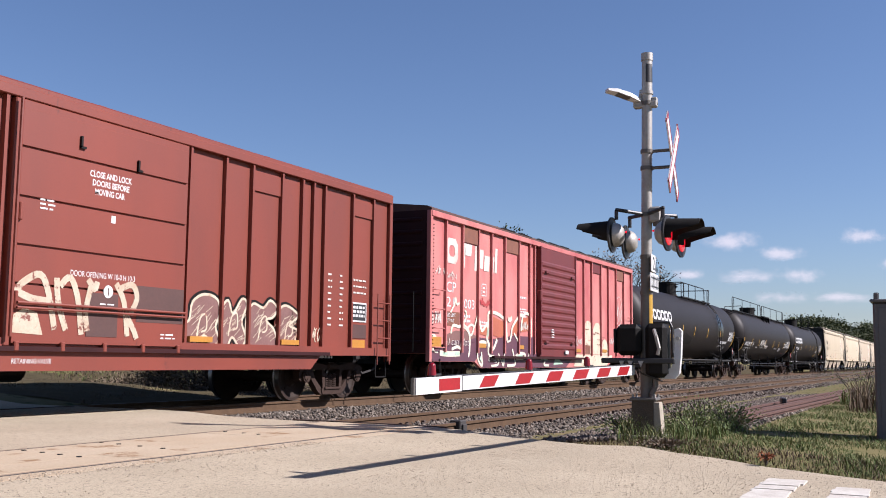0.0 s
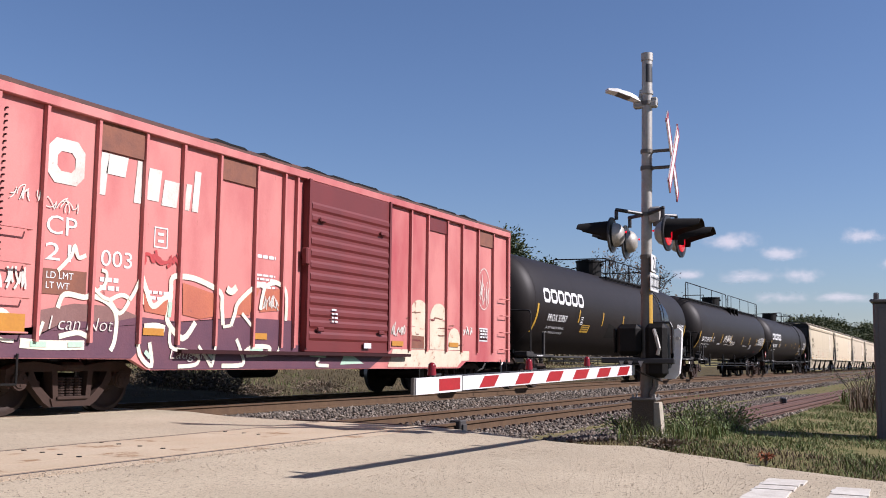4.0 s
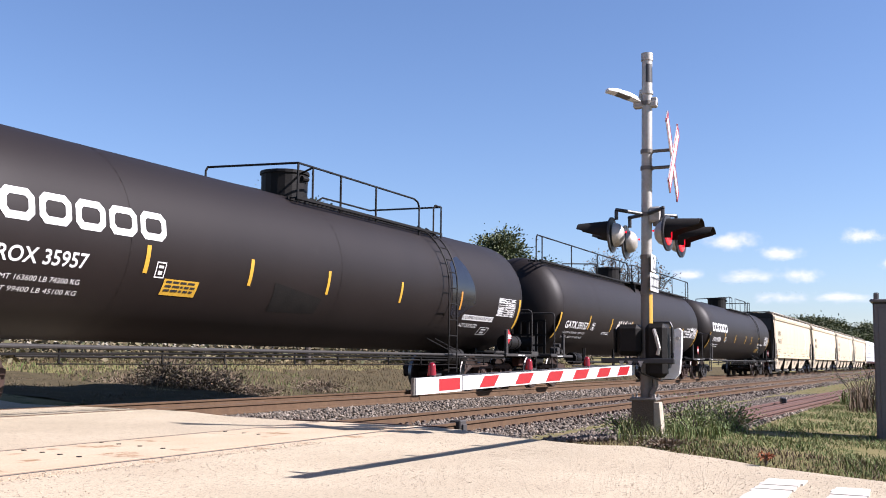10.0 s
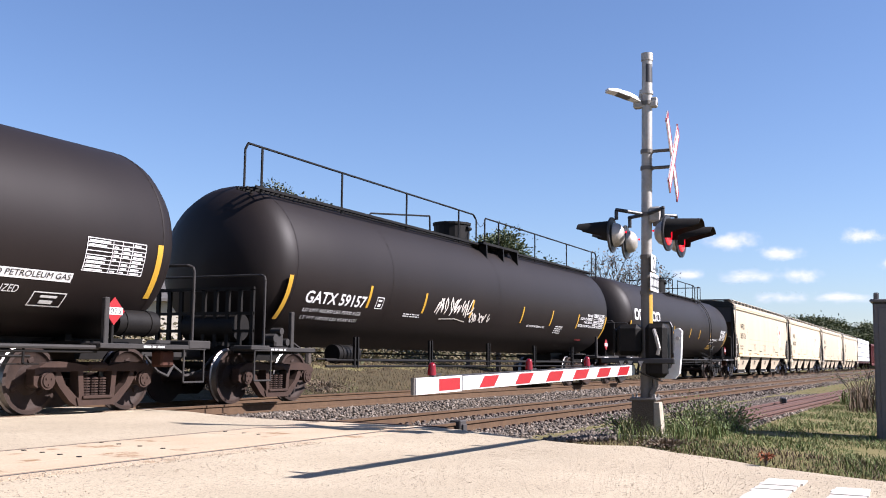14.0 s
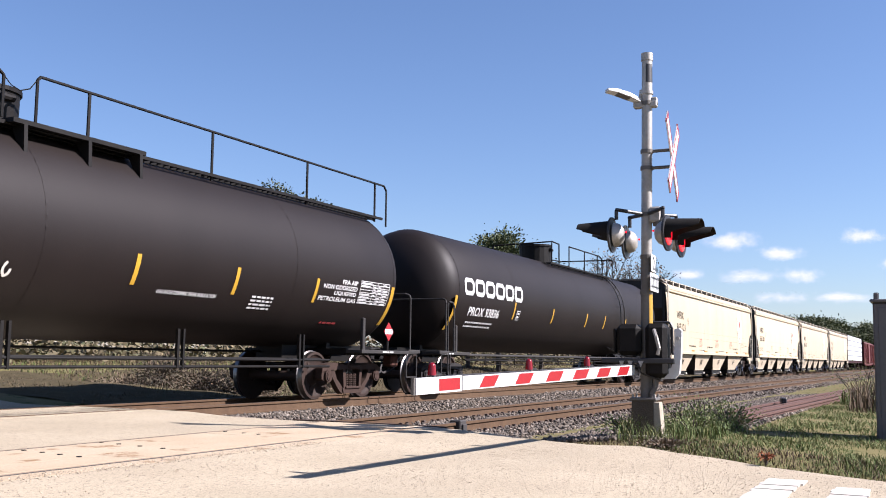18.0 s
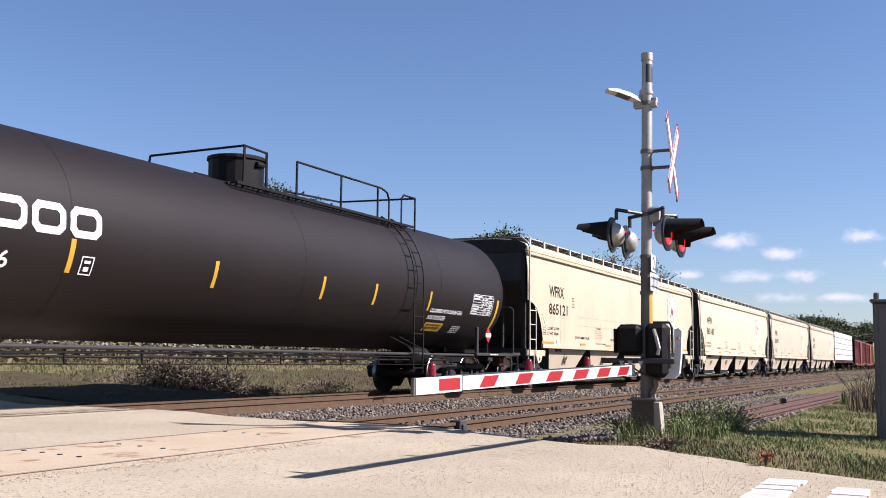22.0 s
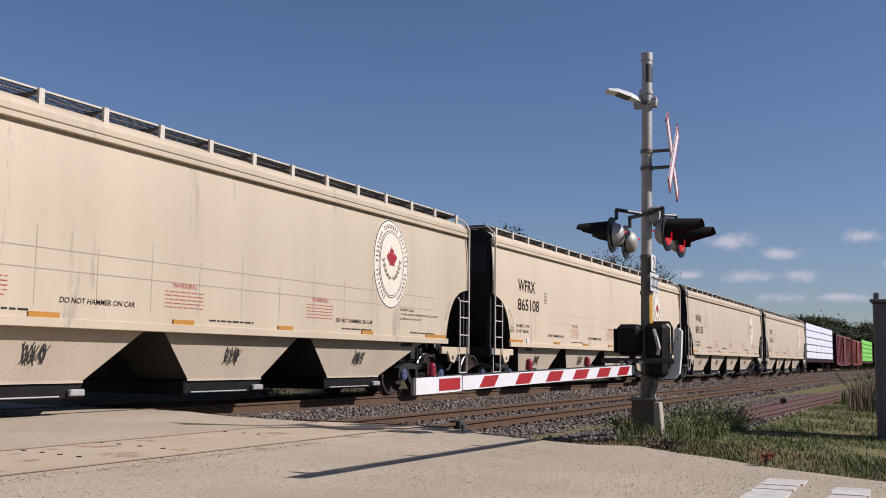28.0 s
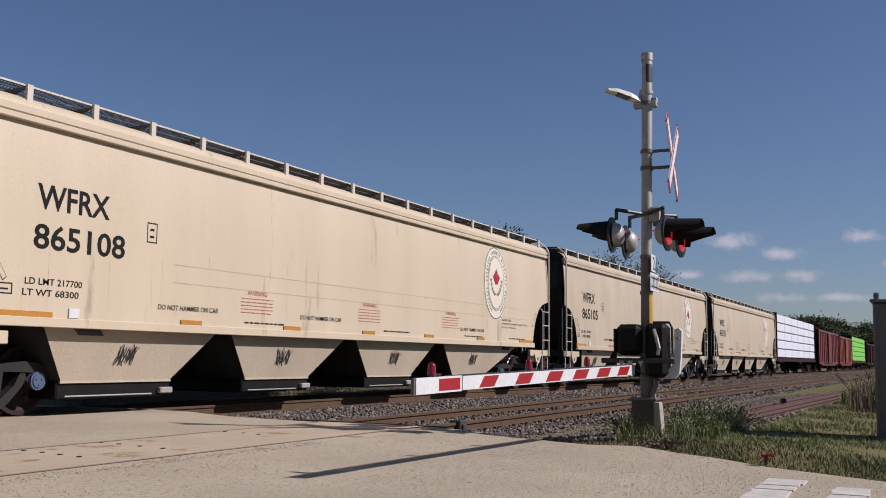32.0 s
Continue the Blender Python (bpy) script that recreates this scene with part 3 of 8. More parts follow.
def boxcar(name, x0, L, label, paint, door_paint, roof_paint, end_paint, ribs, door, style, top=3.98, sill=0.56, fine=True, patches=(), bogie_style="brown", inset=1.9):
    car = start_car(name, x0, label, "boxcar", "cars of the freight train")
    bm = bmesh.new()
    box(bm, 0.06, L - 0.06, -HW + 0.06, HW - 0.06, 0.86, top)
    part("body", bm, paint, car)
    bm = bmesh.new()
    prism(bm, [(-HW - 0.02, top - 0.0), (-HW - 0.02, top + 0.045), (-HW + 0.1, top + 0.10), (0, top + 0.26), (HW - 0.1, top + 0.11), (HW + 0.02, top + 0.045), (HW + 0.02, top - 0.0)], "x", 0, L)
    part("roof", bm, roof_paint, car)
    rb = finish(B(lambda bm: [prism(bm, [(s * 0.05, top + 0.24), (s * 0.05, top + 0.28), (s * (HW - 0.16), top + 0.125), (s * (HW - 0.16), top + 0.08)], "x", -0.06, 0.06) for s in (-1, 1)]), "roof_rib", roof_paint)
    n = 9
    for i in range(n):
        share("roof_rib", rb, car, pose(0.3 + (L - 0.6) * i / (n - 1), 0, 0))
    bm = bmesh.new()
    box(bm, 0.02, L - 0.02, -HW - 0.03, -HW + 0.10, top - 0.13, top, 0.01)
    part("top_chord", bm, paint, car)
    # corrugated ends; their dark colour holds the shade of the unlit side
    for xe, s in ((0.0, -1), (L, 1)):
        ew = part("end_wall", B(box, min(xe, xe - s * 0.07), max(xe, xe - s * 0.07), -HW + 0.03, HW - 0.03, 0.86, top), end_paint, car, "dark corrugated end wall with shade in its colour")
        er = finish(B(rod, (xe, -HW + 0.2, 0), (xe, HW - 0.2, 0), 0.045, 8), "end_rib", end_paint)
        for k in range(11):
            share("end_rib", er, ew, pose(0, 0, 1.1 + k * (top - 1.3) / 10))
        bm = bmesh.new()
        box(bm, min(xe + s * 0.012, xe - s * 0.10), max(xe + s * 0.012, xe - s * 0.10), -HW - 0.012, -HW + 0.09, 0.68, top, 0.008)
        part("corner_post", bm, paint, car)
    # side sill, deeper between the bogies
    d0, d1 = door
    bm = bmesh.new()
    if style == "plug":
        prism(bm, [(0.0, 0.94), (0.0, 0.80), (2.6, 0.78), (2.9, sill), (L - 2.85, sill), (L - 2.55, 0.78), (L, 0.80), (L, 0.94)], "y", -HW - 0.01, -HW + 0.12)
    else:
        prism(bm, [(0.10, 0.90), (0.10, 0.69), (2.5, 0.69), (2.85, sill), (L - 2.85, sill), (L - 2.5, 0.69), (L - 0.10, 0.69), (L - 0.10, 0.90)], "y", -HW + 0.0585, -HW + 0.14)
    part("side_sill", bm, paint, car)
    bm = bmesh.new()
    box(bm, 0.2, L - 0.2, -0.35, 0.35, 0.62, 0.9)
    for i in range(9):
        x = 1.2 + (L - 2.4) * i / 8
        box(bm, x - 0.06, x + 0.06, -HW + 0.1, HW - 0.1, 0.66, 0.88)
    part("underframe", bm, M_steel, car)
    ribme = finish(B(lambda bm: prism(bm, [(-0.03, -HW + 0.06), (-0.024, -HW - 0.005), (0.024, -HW - 0.005), (0.03, -HW + 0.06)], "z", 0.9, top - 0.09)), "side_rib", paint)
    for x in ribs:
        share("side_rib", ribme, car, pose(x, 0, 0))
    for (xa, xb, za, zb, pm) in patches:
        part("panel_patch", B(box, xa, xb, -HW + 0.03, -HW + 0.062, za, zb, 0.004), pm, car, "rust coloured patch plate")
    # door with its bars and gear
    bm = bmesh.new()
    box(bm, d0, d1, -HW - (0.028 if style == "plug" else 0.055), -HW + 0.07, 0.84, top - 0.14, 0.012)
    dr = part("door", bm, door_paint, car, "sliding door")
    if style == "plug":
        tp = top - 0.07
        cuts = [0.86, tp - 2.33, tp - 1.86, tp - 1.27, tp - 0.66, tp - 0.16]
        for za, zb in zip(cuts, cuts[1:]):
            part("door_panel", B(box, d0 + 0.09, d1 - 0.05, -HW - 0.058, -HW - 0.026, za + 0.013, zb - 0.013, 0.004), door_paint, dr)
        part("track", B(box, d0 - 2.2, d1 + 3.9, -HW - 0.085, -HW - 0.0, 0.78, 0.84), M_dark_end, dr)
        part("lock_bar", B(rod, (d0 + 0.1, -HW - 0.11, 1.36), (d1 - 0.06, -HW - 0.11, 1.36), 0.018), door_paint, dr)
        part("lock_bar", B(rod, (d0 + 0.1, -HW - 0.11, 1.30), (d1 - 0.06, -HW - 0.11, 1.30), 0.016), door_paint, dr)
        part("lock_bar", B(rod, (d0 + 0.03, -HW - 0.10, 0.95), (d0 + 0.03, -HW - 0.10, top - 0.15), 0.022), door_paint, dr)
        for z in (1.3, tp - 1.55):
            part("handle", B(box, d0 + 0.08, d0 + 0.13, -HW - 0.10, -HW - 0.05, z - 0.02, z + 0.20, 0.012), door_paint, dr)
        for x, z in ((d0 + 1.0, tp - 0.45), (d0 + 2.05, tp - 0.58)):
            part("bracket", B(lambda bm: (box(bm, x, x + 0.03, -HW - 0.09, -HW - 0.05, z - 0.05, z + 0.09), box(bm, x, x + 0.09, -HW - 0.09, -HW - 0.05, z - 0.07, z - 0.04))), M_steel, dr)
        for i in range(5):
            x = d0 + 0.15 + i * (d1 - d0 - 0.3) / 4
            part("roller", B(box, x - 0.035, x + 0.035, -HW - 0.095, -HW - 0.03, 0.78, 0.90, 0.012), door_paint, dr)
    else:
        n = 12
        cm = finish(B(lambda bm: prism(bm, [(-HW - 0.052, -0.085), (-HW - 0.078, -0.035), (-HW - 0.078, 0.035), (-HW - 0.052, 0.085)], "x", d0 + 0.10, d1 - 0.10)), "door_rib", door_paint)
        for i in range(n):
            share("door_rib", cm, dr, pose(0, 0, 1.12 + i * 0.208 * (top - 0.9) / 3.1))
        part("latch", B(box, d0 - 0.10, d0 + 0.02, -HW - 0.12, -HW - 0.0, 2.35, 2.65, 0.02), door_paint, dr)
        for x in (d0 + 0.3, d1 - 0.5):
            for z in (1.2, top - 0.85):
                part("hinge", B(box, x, x + 0.2, -HW - 0.13, -HW - 0.09, z, z + 0.08, 0.015), door_paint, dr)
        part("track", B(box, d0 - 3.2, d1 + 0.9, -HW - 0.08, -HW + 0.0, 0.78, 0.84), M_dark_end, dr)
        part("end_strip", B(box, d0, d0 + 0.07, -HW - 0.085, -HW - 0.05, 0.9, top - 0.12), door_paint, dr)
        part("end_strip", B(box, d1 - 0.07, d1, -HW - 0.085, -HW - 0.05, 0.9, top - 0.12), door_paint, dr)
    # ladders and grab irons
    for x, nn, zt in ((0.12, 4, 2.0), (L - 0.62, 4, 2.0)):
        if style == "plug":
            ladder(car, x, x + 0.48, -HW - 0.06, 0.62, zt, nn, paint)
            continue
        for k in range(nn):
            z = 1.0 + k * 0.42
            part("grab_iron", B(tube, [(x, -HW + 0.02, z), (x, -HW - 0.07, z), (x + 0.48, -HW - 0.07, z), (x + 0.48, -HW + 0.02, z)], 0.012, 6), paint, car)
    for xe, s in ((0, -1), (L, 1)):
        ladder(car, xe + s * 0.1 - 0.01, xe + s * 0.1 + 0.01, -HW + 0.35, 0.9, 2.2, 4, M_steel, "end_ladder")
        coupler(car, xe, s)
        bogie(car, xe - s * inset, bogie_style)
    if style != "plug":
        rv = finish(B(rod, (0, -HW - 0.016, 0), (0, -HW + 0.04, 0), 0.013, 6), "rivet", M_dark_end)
        for k in range(34):
            share("rivet", rv, car, pose(0.21, 0.035, 1.0 + k * (top - 1.3) / 33))
    stirrup(car, 0.35, M_steel)
    stirrup(car, L - 0.35, M_steel)
    bm = bmesh.new()
    rod(bm, (L * 0.45, 0.3, 0.55), (L * 0.52, 0.3, 0.55), 0.2, 12)
    part("air_tank", bm, M_steel, car)
    return car


def tank_shell(bm, xa, xb, zc, R, seg=48):
    """A cylinder with dished ends."""
    hd = R * 0.5
    st = [(0, 0.02), (0.06, 0.35), (0.16, 0.55), (0.32, 0.74), (0.55, 0.9), (0.8, 0.975), (1, 1)]
    prof = [(xa + hd * a, R * b) for a, b in st]
    prof += [(xa + (xb - xa) * k / 8, R) for k in range(1, 8) if hd < (xb - xa) * k / 8 < xb - xa - hd]
    prof += [(xb - hd * a, R * b) for a, b in reversed(st)]
    rings = [[(x, r * math.cos(2 * math.pi * k / seg), zc + r * math.sin(2 * math.pi * k / seg)) for k in range(seg)] for x, r in prof]
    loft(bm, rings)


def tank_band(bm, x, w, zc, R, a0, a1, lift=0.006, n=14):
    """A strip bent round the tank between two angles, degrees up from the near side."""
    rows = []
    for i in range(n + 1):
        a = radians(a0 + (a1 - a0) * i / n)
        rows.append([bm.verts.new((xx, -(R + lift) * math.cos(a), zc + (R + lift) * math.sin(a))) for xx in (x - w / 2, x + w / 2)])
    for p, q in zip(rows, rows[1:]):
        bm.faces.new((p[0], p[1], q[1], q[0]))


def arc_pts(x, zc, R, a0, a1, n=10):
    return [(x, -R * math.cos(radians(a0 + (a1 - a0) * i / n)), zc + R * math.sin(radians(a0 + (a1 - a0) * i / n))) for i in range(n + 1)]


def tank_car(x0, tips, bogies, stripes, label, zc=2.40, R=1.45, bogie_style="brown", over=0.0, low_pipes=False):
    """tips: ends of the shell; bogies: centres; stripes: (x, low angle, high angle, width); over: reach of the leading platform past the sill."""
    car = start_car("tank_car", x0, label, "tank car", "cars of the freight train")
    sh = part("tank", B(tank_shell, tips[0], tips[1], zc, R), M_tank, car, "matt black tank shell with dished ends", True)
    for x, a0, a1, w in stripes:
        part("reflector_strip", B(tank_band, x, w, zc, R, a0, a1), M_yellow, sh, "yellow reflective strip")
    for x in (tips[0] + 0.74, tips[0] + 4.2, (tips[0] + tips[1]) / 2, tips[1] - 4.2, tips[1] - 0.74):
        part("weld_seam", B(tank_band, x, 0.03, zc, R, -80, 100, 0.003, 30), M_tank, sh)
    L0, L1 = tips[0] - 0.15, tips[1] + 0.15
    for xb, s in ((bogies[0], -1), (bogies[1], 1)):
        xe = L0 if s < 0 else L1
        bm = bmesh.new()
        box(bm, min(xe, xb - s * 1.3), max(xe, xb - s * 1.3), -0.30, 0.30, 0.68, 1.0)
        box(bm, xb - 0.45, xb + 0.45, -1.2, 1.2, 0.80, 0.93)
        box(bm, min(xe, xe - s * 0.12), max(xe, xe - s * 0.12), -1.2, 1.2, 0.80, 0.93)
        part("stub_sill", bm, M_steel, car)
        bm = bmesh.new()
        prism(bm, [(-0.5, 0.92), (-0.5, 1.08), (-0.42, 1.09), (-0.3, 1.03), (0.3, 1.03), (0.42, 1.09), (0.5, 1.08), (0.5, 0.92)], "x", xb - 0.06, xb + 0.06)
        part("saddle", bm, M_steel, car)
        xi = xb - s * 0.45
        xq = xe + (s * over if s < 0 else 0.0)
        part("end_platform", B(box, min(xq, xi), max(xq, xi), -1.56, -1.06, 0.835, 0.905, 0.008), M_steelgrey, car, "dark grey grated end platform")
        part("step_box", B(box, min(xq + s * 0.1, xq - s * 0.40), max(xq + s * 0.1, xq - s * 0.40), -1.57, -1.2, 0.85, 0.975 if over == 0.0 else 0.93, 0.015), M_steelgrey, car)
        bm = bmesh.new()
        bars(bm, 0, 0.03, 0.46, 0.03, 1, int(xb * 10), 0.9)
        part("small_writing", flat(bm, xb + s * 0.62 - 0.26, -1.563, 0.852), M_white, car)
        part("platform_post", B(box, (xb - 0.22 if s < 0 else xb - 0.32) - 0.045, (xb - 0.22 if s < 0 else xb - 0.32) + 0.045, -1.53, -1.46, 0.87, 1.52, 0.01), M_steelgrey, car)
        xh = xq - s * 0.28
        part("handrail", B(tube, [(xh, -1.52, 0.90), (xh, -1.52, 2.0), (xh - s * 0.01, -1.50, 2.07), (xh - s * 0.03, -1.42, 2.10), (xh - s * 0.03, 1.42, 2.10), (xh - s * 0.01, 1.50, 2.07), (xh, 1.52, 2.0), (xh, 1.52, 0.90)], 0.021, 8), M_steelgrey, car, "bent pipe handrail across the end")
        part("step", B(tube, [(xq - s * 0.02, -1.54, 0.86), (xq - s * 0.02, -1.54, 0.36), (xq - s * 0.47, -1.54, 0.36), (xq - s * 0.47, -1.54, 0.86)], 0.016, 6), M_steelgrey, car)
        bx = xe - s * 0.55
        if s > 0:
            part("brake_box", B(box, bx - 0.14, bx + 0.14, -1.32, -1.10, 0.58, 0.82, 0.03), M_rustybox, car, "rusty brake gear box")
        coupler(car, xe, s)
        bogie(car, xb, bogie_style)
    # side running pipes and hangers
    if low_pipes:
        for z in (0.70, 0.585):
            part("side_pipe", B(rod, (bogies[0] + 1.2, -1.3, z), (bogies[1] - 1.2, -1.3, z), 0.022), M_steel, car)
        hg = finish(B(lambda bm: (box(bm, -0.025, 0.025, -1.33, -1.28, 0.56, 1.15), box(bm, 0.10, 0.14, -1.33, -1.28, 0.56, 1.15))), "hanger", M_steel)
        for i in range(5):
            share("hanger", hg, car, pose(bogies[0] + 2.2 + (bogies[1] - bogies[0] - 4.4) * i / 4, 0, 0))
    else:
        part("side_pipe", B(rod, (bogies[0] + 0.4, -1.47, 0.845), (bogies[1] - 0.4, -1.47, 0.845), 0.03), M_steelgrey, car, "grey side pipe")
        part("side_pipe", B(tube, [(bogies[0] + 0.4, -1.44, 0.74), (bogies[0] + 4.5, -1.44, 0.785), (bogies[1] - 0.4, -1.44, 0.785)], 0.018, 6), M_steel, car)
        hg = finish(B(tube, [(0, -1.44, 0.84), (0, -1.44, 0.635), (0.1, -1.40, 0.62)], 0.017, 6), "hanger", M_steel)
        n = 9
        for i in range(n):
            share("hanger", hg, car, pose(bogies[0] + 1.6 + (bogies[1] - bogies[0] - 3.2) * i / (n - 1) + (0.25 if i % 2 else 0.0), 0, 0))
        part("brake_rod", B(rod, (bogies[0] + 1.3, -1.38, 0.622), (bogies[1] - 1.3, -1.38, 0.622), 0.009, 5), M_steel, car)
    # brake rods below
    bm = bmesh.new()
    rod(bm, (bogies[0] + 1.2, 0.2, 0.85), (bogies[1] - 1.2, 0.2, 0.85), 0.02)
    rod(bm, (bogies[0] + 1.2, -1.1, 0.72), (bogies[1] - 1.2, -1.1, 0.72), 0.018)
    part("brake_pipe", bm, M_steel, car)
    return car, sh


def post_rail(car, pts, posts, z, foot, r=0.022):
    bm = bmesh.new()
    tube(bm, pts, r)
    g = part("guard_rail", bm, M_steel, car, "black pipe guard rail")
    for x, y in posts:
        part("rail_post", B(box, x - 0.022, x + 0.022, y - 0.012, y + 0.012, foot, z), M_steel, g)
    return g


def manway(car, x, zc, R, r=0.48, h=0.42):
    bm = bmesh.new()
    rod(bm, (x, 0, zc + R - 0.1), (x, 0, zc + R + h), r, 20, r * 1.02)
    rod(bm, (x, 0, zc + R + h), (x, 0, zc + R + h + 0.06), r * 1.08, 20)
    rod(bm, (x - 0.1, -r * 1.05, zc + R + h - 0.1), (x + 0.1, -r * 1.05, zc + R + h - 0.1), 0.05, 8)
    part("valve_housing", bm, M_steel, car, "round black valve housing with a lid")


def placard(car, x, y, z, s=0.30):
    bm = bmesh.new()
    box(bm, -s * 0.5, s * 0.5, -0.006, 0.006, -s * 0.5, s * 0.5)
    bmesh.ops.rotate(bm, verts=bm.verts, matrix=Matrix.Rotation(radians(45), 3, "Y"))
    pl = part("placard", flat(bm, x, y, z), M_redpaint, car, "red diamond hazard placard")
    bm = bmesh.new()
    quad(bm, x - 0.15, z - 0.05, x + 0.15, z + 0.05, y - 0.008)
    part("number_panel", bm, M_white, pl)
    bm = flat(text_bm("1075", 0.24, 0.075), x - 0.12, y - 0.010, z - 0.037)
    part("writing", bm, M_black, pl)
    bm = bmesh.new()
    rod(bm, (x, y + 0.03, 0.88), (x, y + 0.03, z), 0.03)
    part("placard_holder", bm, M_steel, car)


def side_ladder(car, x, zc, R, lo, a1):
    bm = bmesh.new()
    for dx in (-0.21, 0.21):
        tube(bm, [(x + dx, -R - 0.13, lo), (x + dx, -R - 0.13, zc)] + arc_pts(x + dx, zc, R + 0.13, 0, a1, 8)[1:], 0.018)
    ld = part("ladder", bm, M_steel, car, "black side ladder up to the platform")
    rg = finish(B(rod, (x - 0.21, 0, 0), (x + 0.21, 0, 0), 0.014, 6), "rung", M_steel)
    k = 0
    z = lo + 0.1
    while z < zc:
        share("rung", rg, ld, pose(0, -R - 0.13, z))
        z += 0.36
    for i in range(1, 6):
        a = radians(a1 * i / 5.5)
        share("rung", rg, ld, pose(0, -(R + 0.13) * math.cos(a), zc + (R + 0.13) * math.sin(a)))
    bm = bmesh.new()
    for dx in (-0.21, 0.21):
        tube(bm, [(x + dx, -R - 0.13, lo + 0.5), (x + dx - 0.35, -1.2, lo + 0.75)], 0.014)
    part("brace", bm, M_steel, ld)


def hopper(x0, number, label, paint=M_cream, L=19.76, side_ends=M_hend, fine=True):
    car = start_car("hopper_car", x0, label, "hopper car", "cars of the freight train")
    top, bot = 3.76, 1.18
    # side walls are slightly bowed sheets with sloped lower ends
    def skin(bm):
        cut = [(0.0, 2.36), (0.2, 2.33), (0.45, 2.27), (0.70, 2.14), (0.85, 1.98), (1.0, 1.75), (1.10, 1.48), (1.145, 1.30), (1.16, bot)]
        cols = [q[0] for q in cut] + list(range(2, 19)) + [L - q[0] for q in reversed(cut)]
        def low(x):
            d = min(x, L - x)
            for (xa, za), (xb, zb) in zip(cut, cut[1:]):
                if d <= xb:
                    return lerp(za, zb, (d - xa) / (xb - xa))
            return bot
        for s in (-1, 1):
            rows = []
            for x in cols:
                zb = low(x)
                col = []
                for i in range(9):
                    t = i / 8
                    z = zb + (top - zb) * t
                    u = (z - bot) / (top - bot)
                    y = HW - 0.02 - 0.10 * max(0.0, u - 0.55) ** 2 * 4
                    col.append(bm.verts.new((x, s * y, z)))
                rows.append(col)
            for p, q in zip(rows, rows[1:]):
                for i in range(8):
                    bm.faces.new((p[i], q[i], q[i + 1], p[i + 1]))
    def wall(z):
        return -(HW - 0.02 - 0.10 * max(0.0, (z - bot) / (top - bot) - 0.55) ** 2 * 4)
    side = part("side_wall", B(skin), paint, car, "smooth cream painted side wall", True)
    part("top_chord", B(box, 0.0, L, -HW + 0.025, -HW + 0.11, top - 0.075, top + 0.035, 0.016), paint, car)
    part("top_chord", B(box, 0.0, L, HW - 0.11, HW - 0.02, top - 0.04, top + 0.05, 0.012), paint, car)
    part("roof_lip", B(box, 0.0, L, -HW + 0.005, -HW + 0.09, top - 0.165, top - 0.085, 0.012), paint, car)
    part("side_sill", B(box, 1.1, L - 1.1, -HW - 0.012, -HW + 0.05, bot - 0.10, bot + 0.02, 0.008), paint, car)
    part("side_sill", B(box, 1.1, L - 1.1, HW - 0.05, HW + 0.012, bot - 0.10, bot + 0.02, 0.008), paint, car)
    bm = bmesh.new()
    arch = [(0.05, 0.0), (0.065, 0.06), (0.10, 0.105), (0.16, 0.15), (0.24, 0.185), (0.36, 0.215), (0.55, 0.24)]
    arch = [(-HW + a, top + h) for a, h in arch] + [(0, top + 0.28)] + [(HW - a, top + h) for a, h in reversed(arch)]
    prism(bm, arch, "x", 0.02, L - 0.02)
    part("roof", bm, paint, car)
    # thin dark plates added over the roof ends, their shade put into the colour
    for xa in (0.0, L - 0.018):
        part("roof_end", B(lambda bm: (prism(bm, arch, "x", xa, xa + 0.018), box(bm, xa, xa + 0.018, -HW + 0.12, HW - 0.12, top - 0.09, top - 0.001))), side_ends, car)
    # sloped end sheets inside dark end frames
    for xe, s in ((0, 1), (L, -1)):
        bm = bmesh.new()
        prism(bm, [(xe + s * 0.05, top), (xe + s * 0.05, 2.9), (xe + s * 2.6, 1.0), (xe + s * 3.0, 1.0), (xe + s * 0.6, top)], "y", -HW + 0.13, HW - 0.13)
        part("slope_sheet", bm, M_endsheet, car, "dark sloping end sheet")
        bm = bmesh.new()
        for y in (-HW + 0.16, HW - 0.16):
            box(bm, xe + s * 0.06 - 0.05, xe + s * 0.06 + 0.05, y - 0.05, y + 0.05, 0.8, top)
        for y in (-0.8, 0.8):
            tube(bm, [(xe + s * 0.1, y, 0.95), (xe + s * 0.1, y, top)], 0.04)
        box(bm, xe - 0.05, xe + 0.05, -HW + 0.05, HW - 0.05, 0.86, 1.06)
        box(bm, min(xe, xe + s * 2.2), max(xe, xe + s * 2.2), -0.4, 0.4, 0.7, 1.0)
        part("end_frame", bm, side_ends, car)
        bm = bmesh.new()
        box(bm, min(xe, xe + s * 1.35), max(xe, xe + s * 1.35), -HW + 0.02, -HW + 0.10, 0.86, 1.02, 0.01)
        prism(bm, [(xe + s * 0.55, 0.92), (xe + s * 1.1, 0.92), (xe + s * 0.95, 0.70), (xe + s * 0.75, 0.66)], "y", -HW, -HW + 0.06)
        part("jacking_pad", bm, paint, car)
        xo, xn = xe + s * 0.05, xe + s * 0.52
        part("corner_pole", B(tube, [(xo, -HW - 0.02, 0.86), (xo, -HW - 0.02, top + 0.02), (xo + s * 0.03, -HW + 0.05, top + 0.16), (xo + s * 0.12, -HW + 0.27, top + 0.33)], 0.024, 8), M_ladder, car, "pale pole from the end platform up to the roof walk")
        ld = part("ladder", B(tube, [(xn, -HW - 0.02, 0.90), (xn, -HW - 0.02, 2.06), (xn + s * 0.03, -HW - 0.01, 2.12), (xn + s * 0.05, -HW + 0.03, 2.16)], 0.016, 6), M_ladder, car, "pale end ladder")
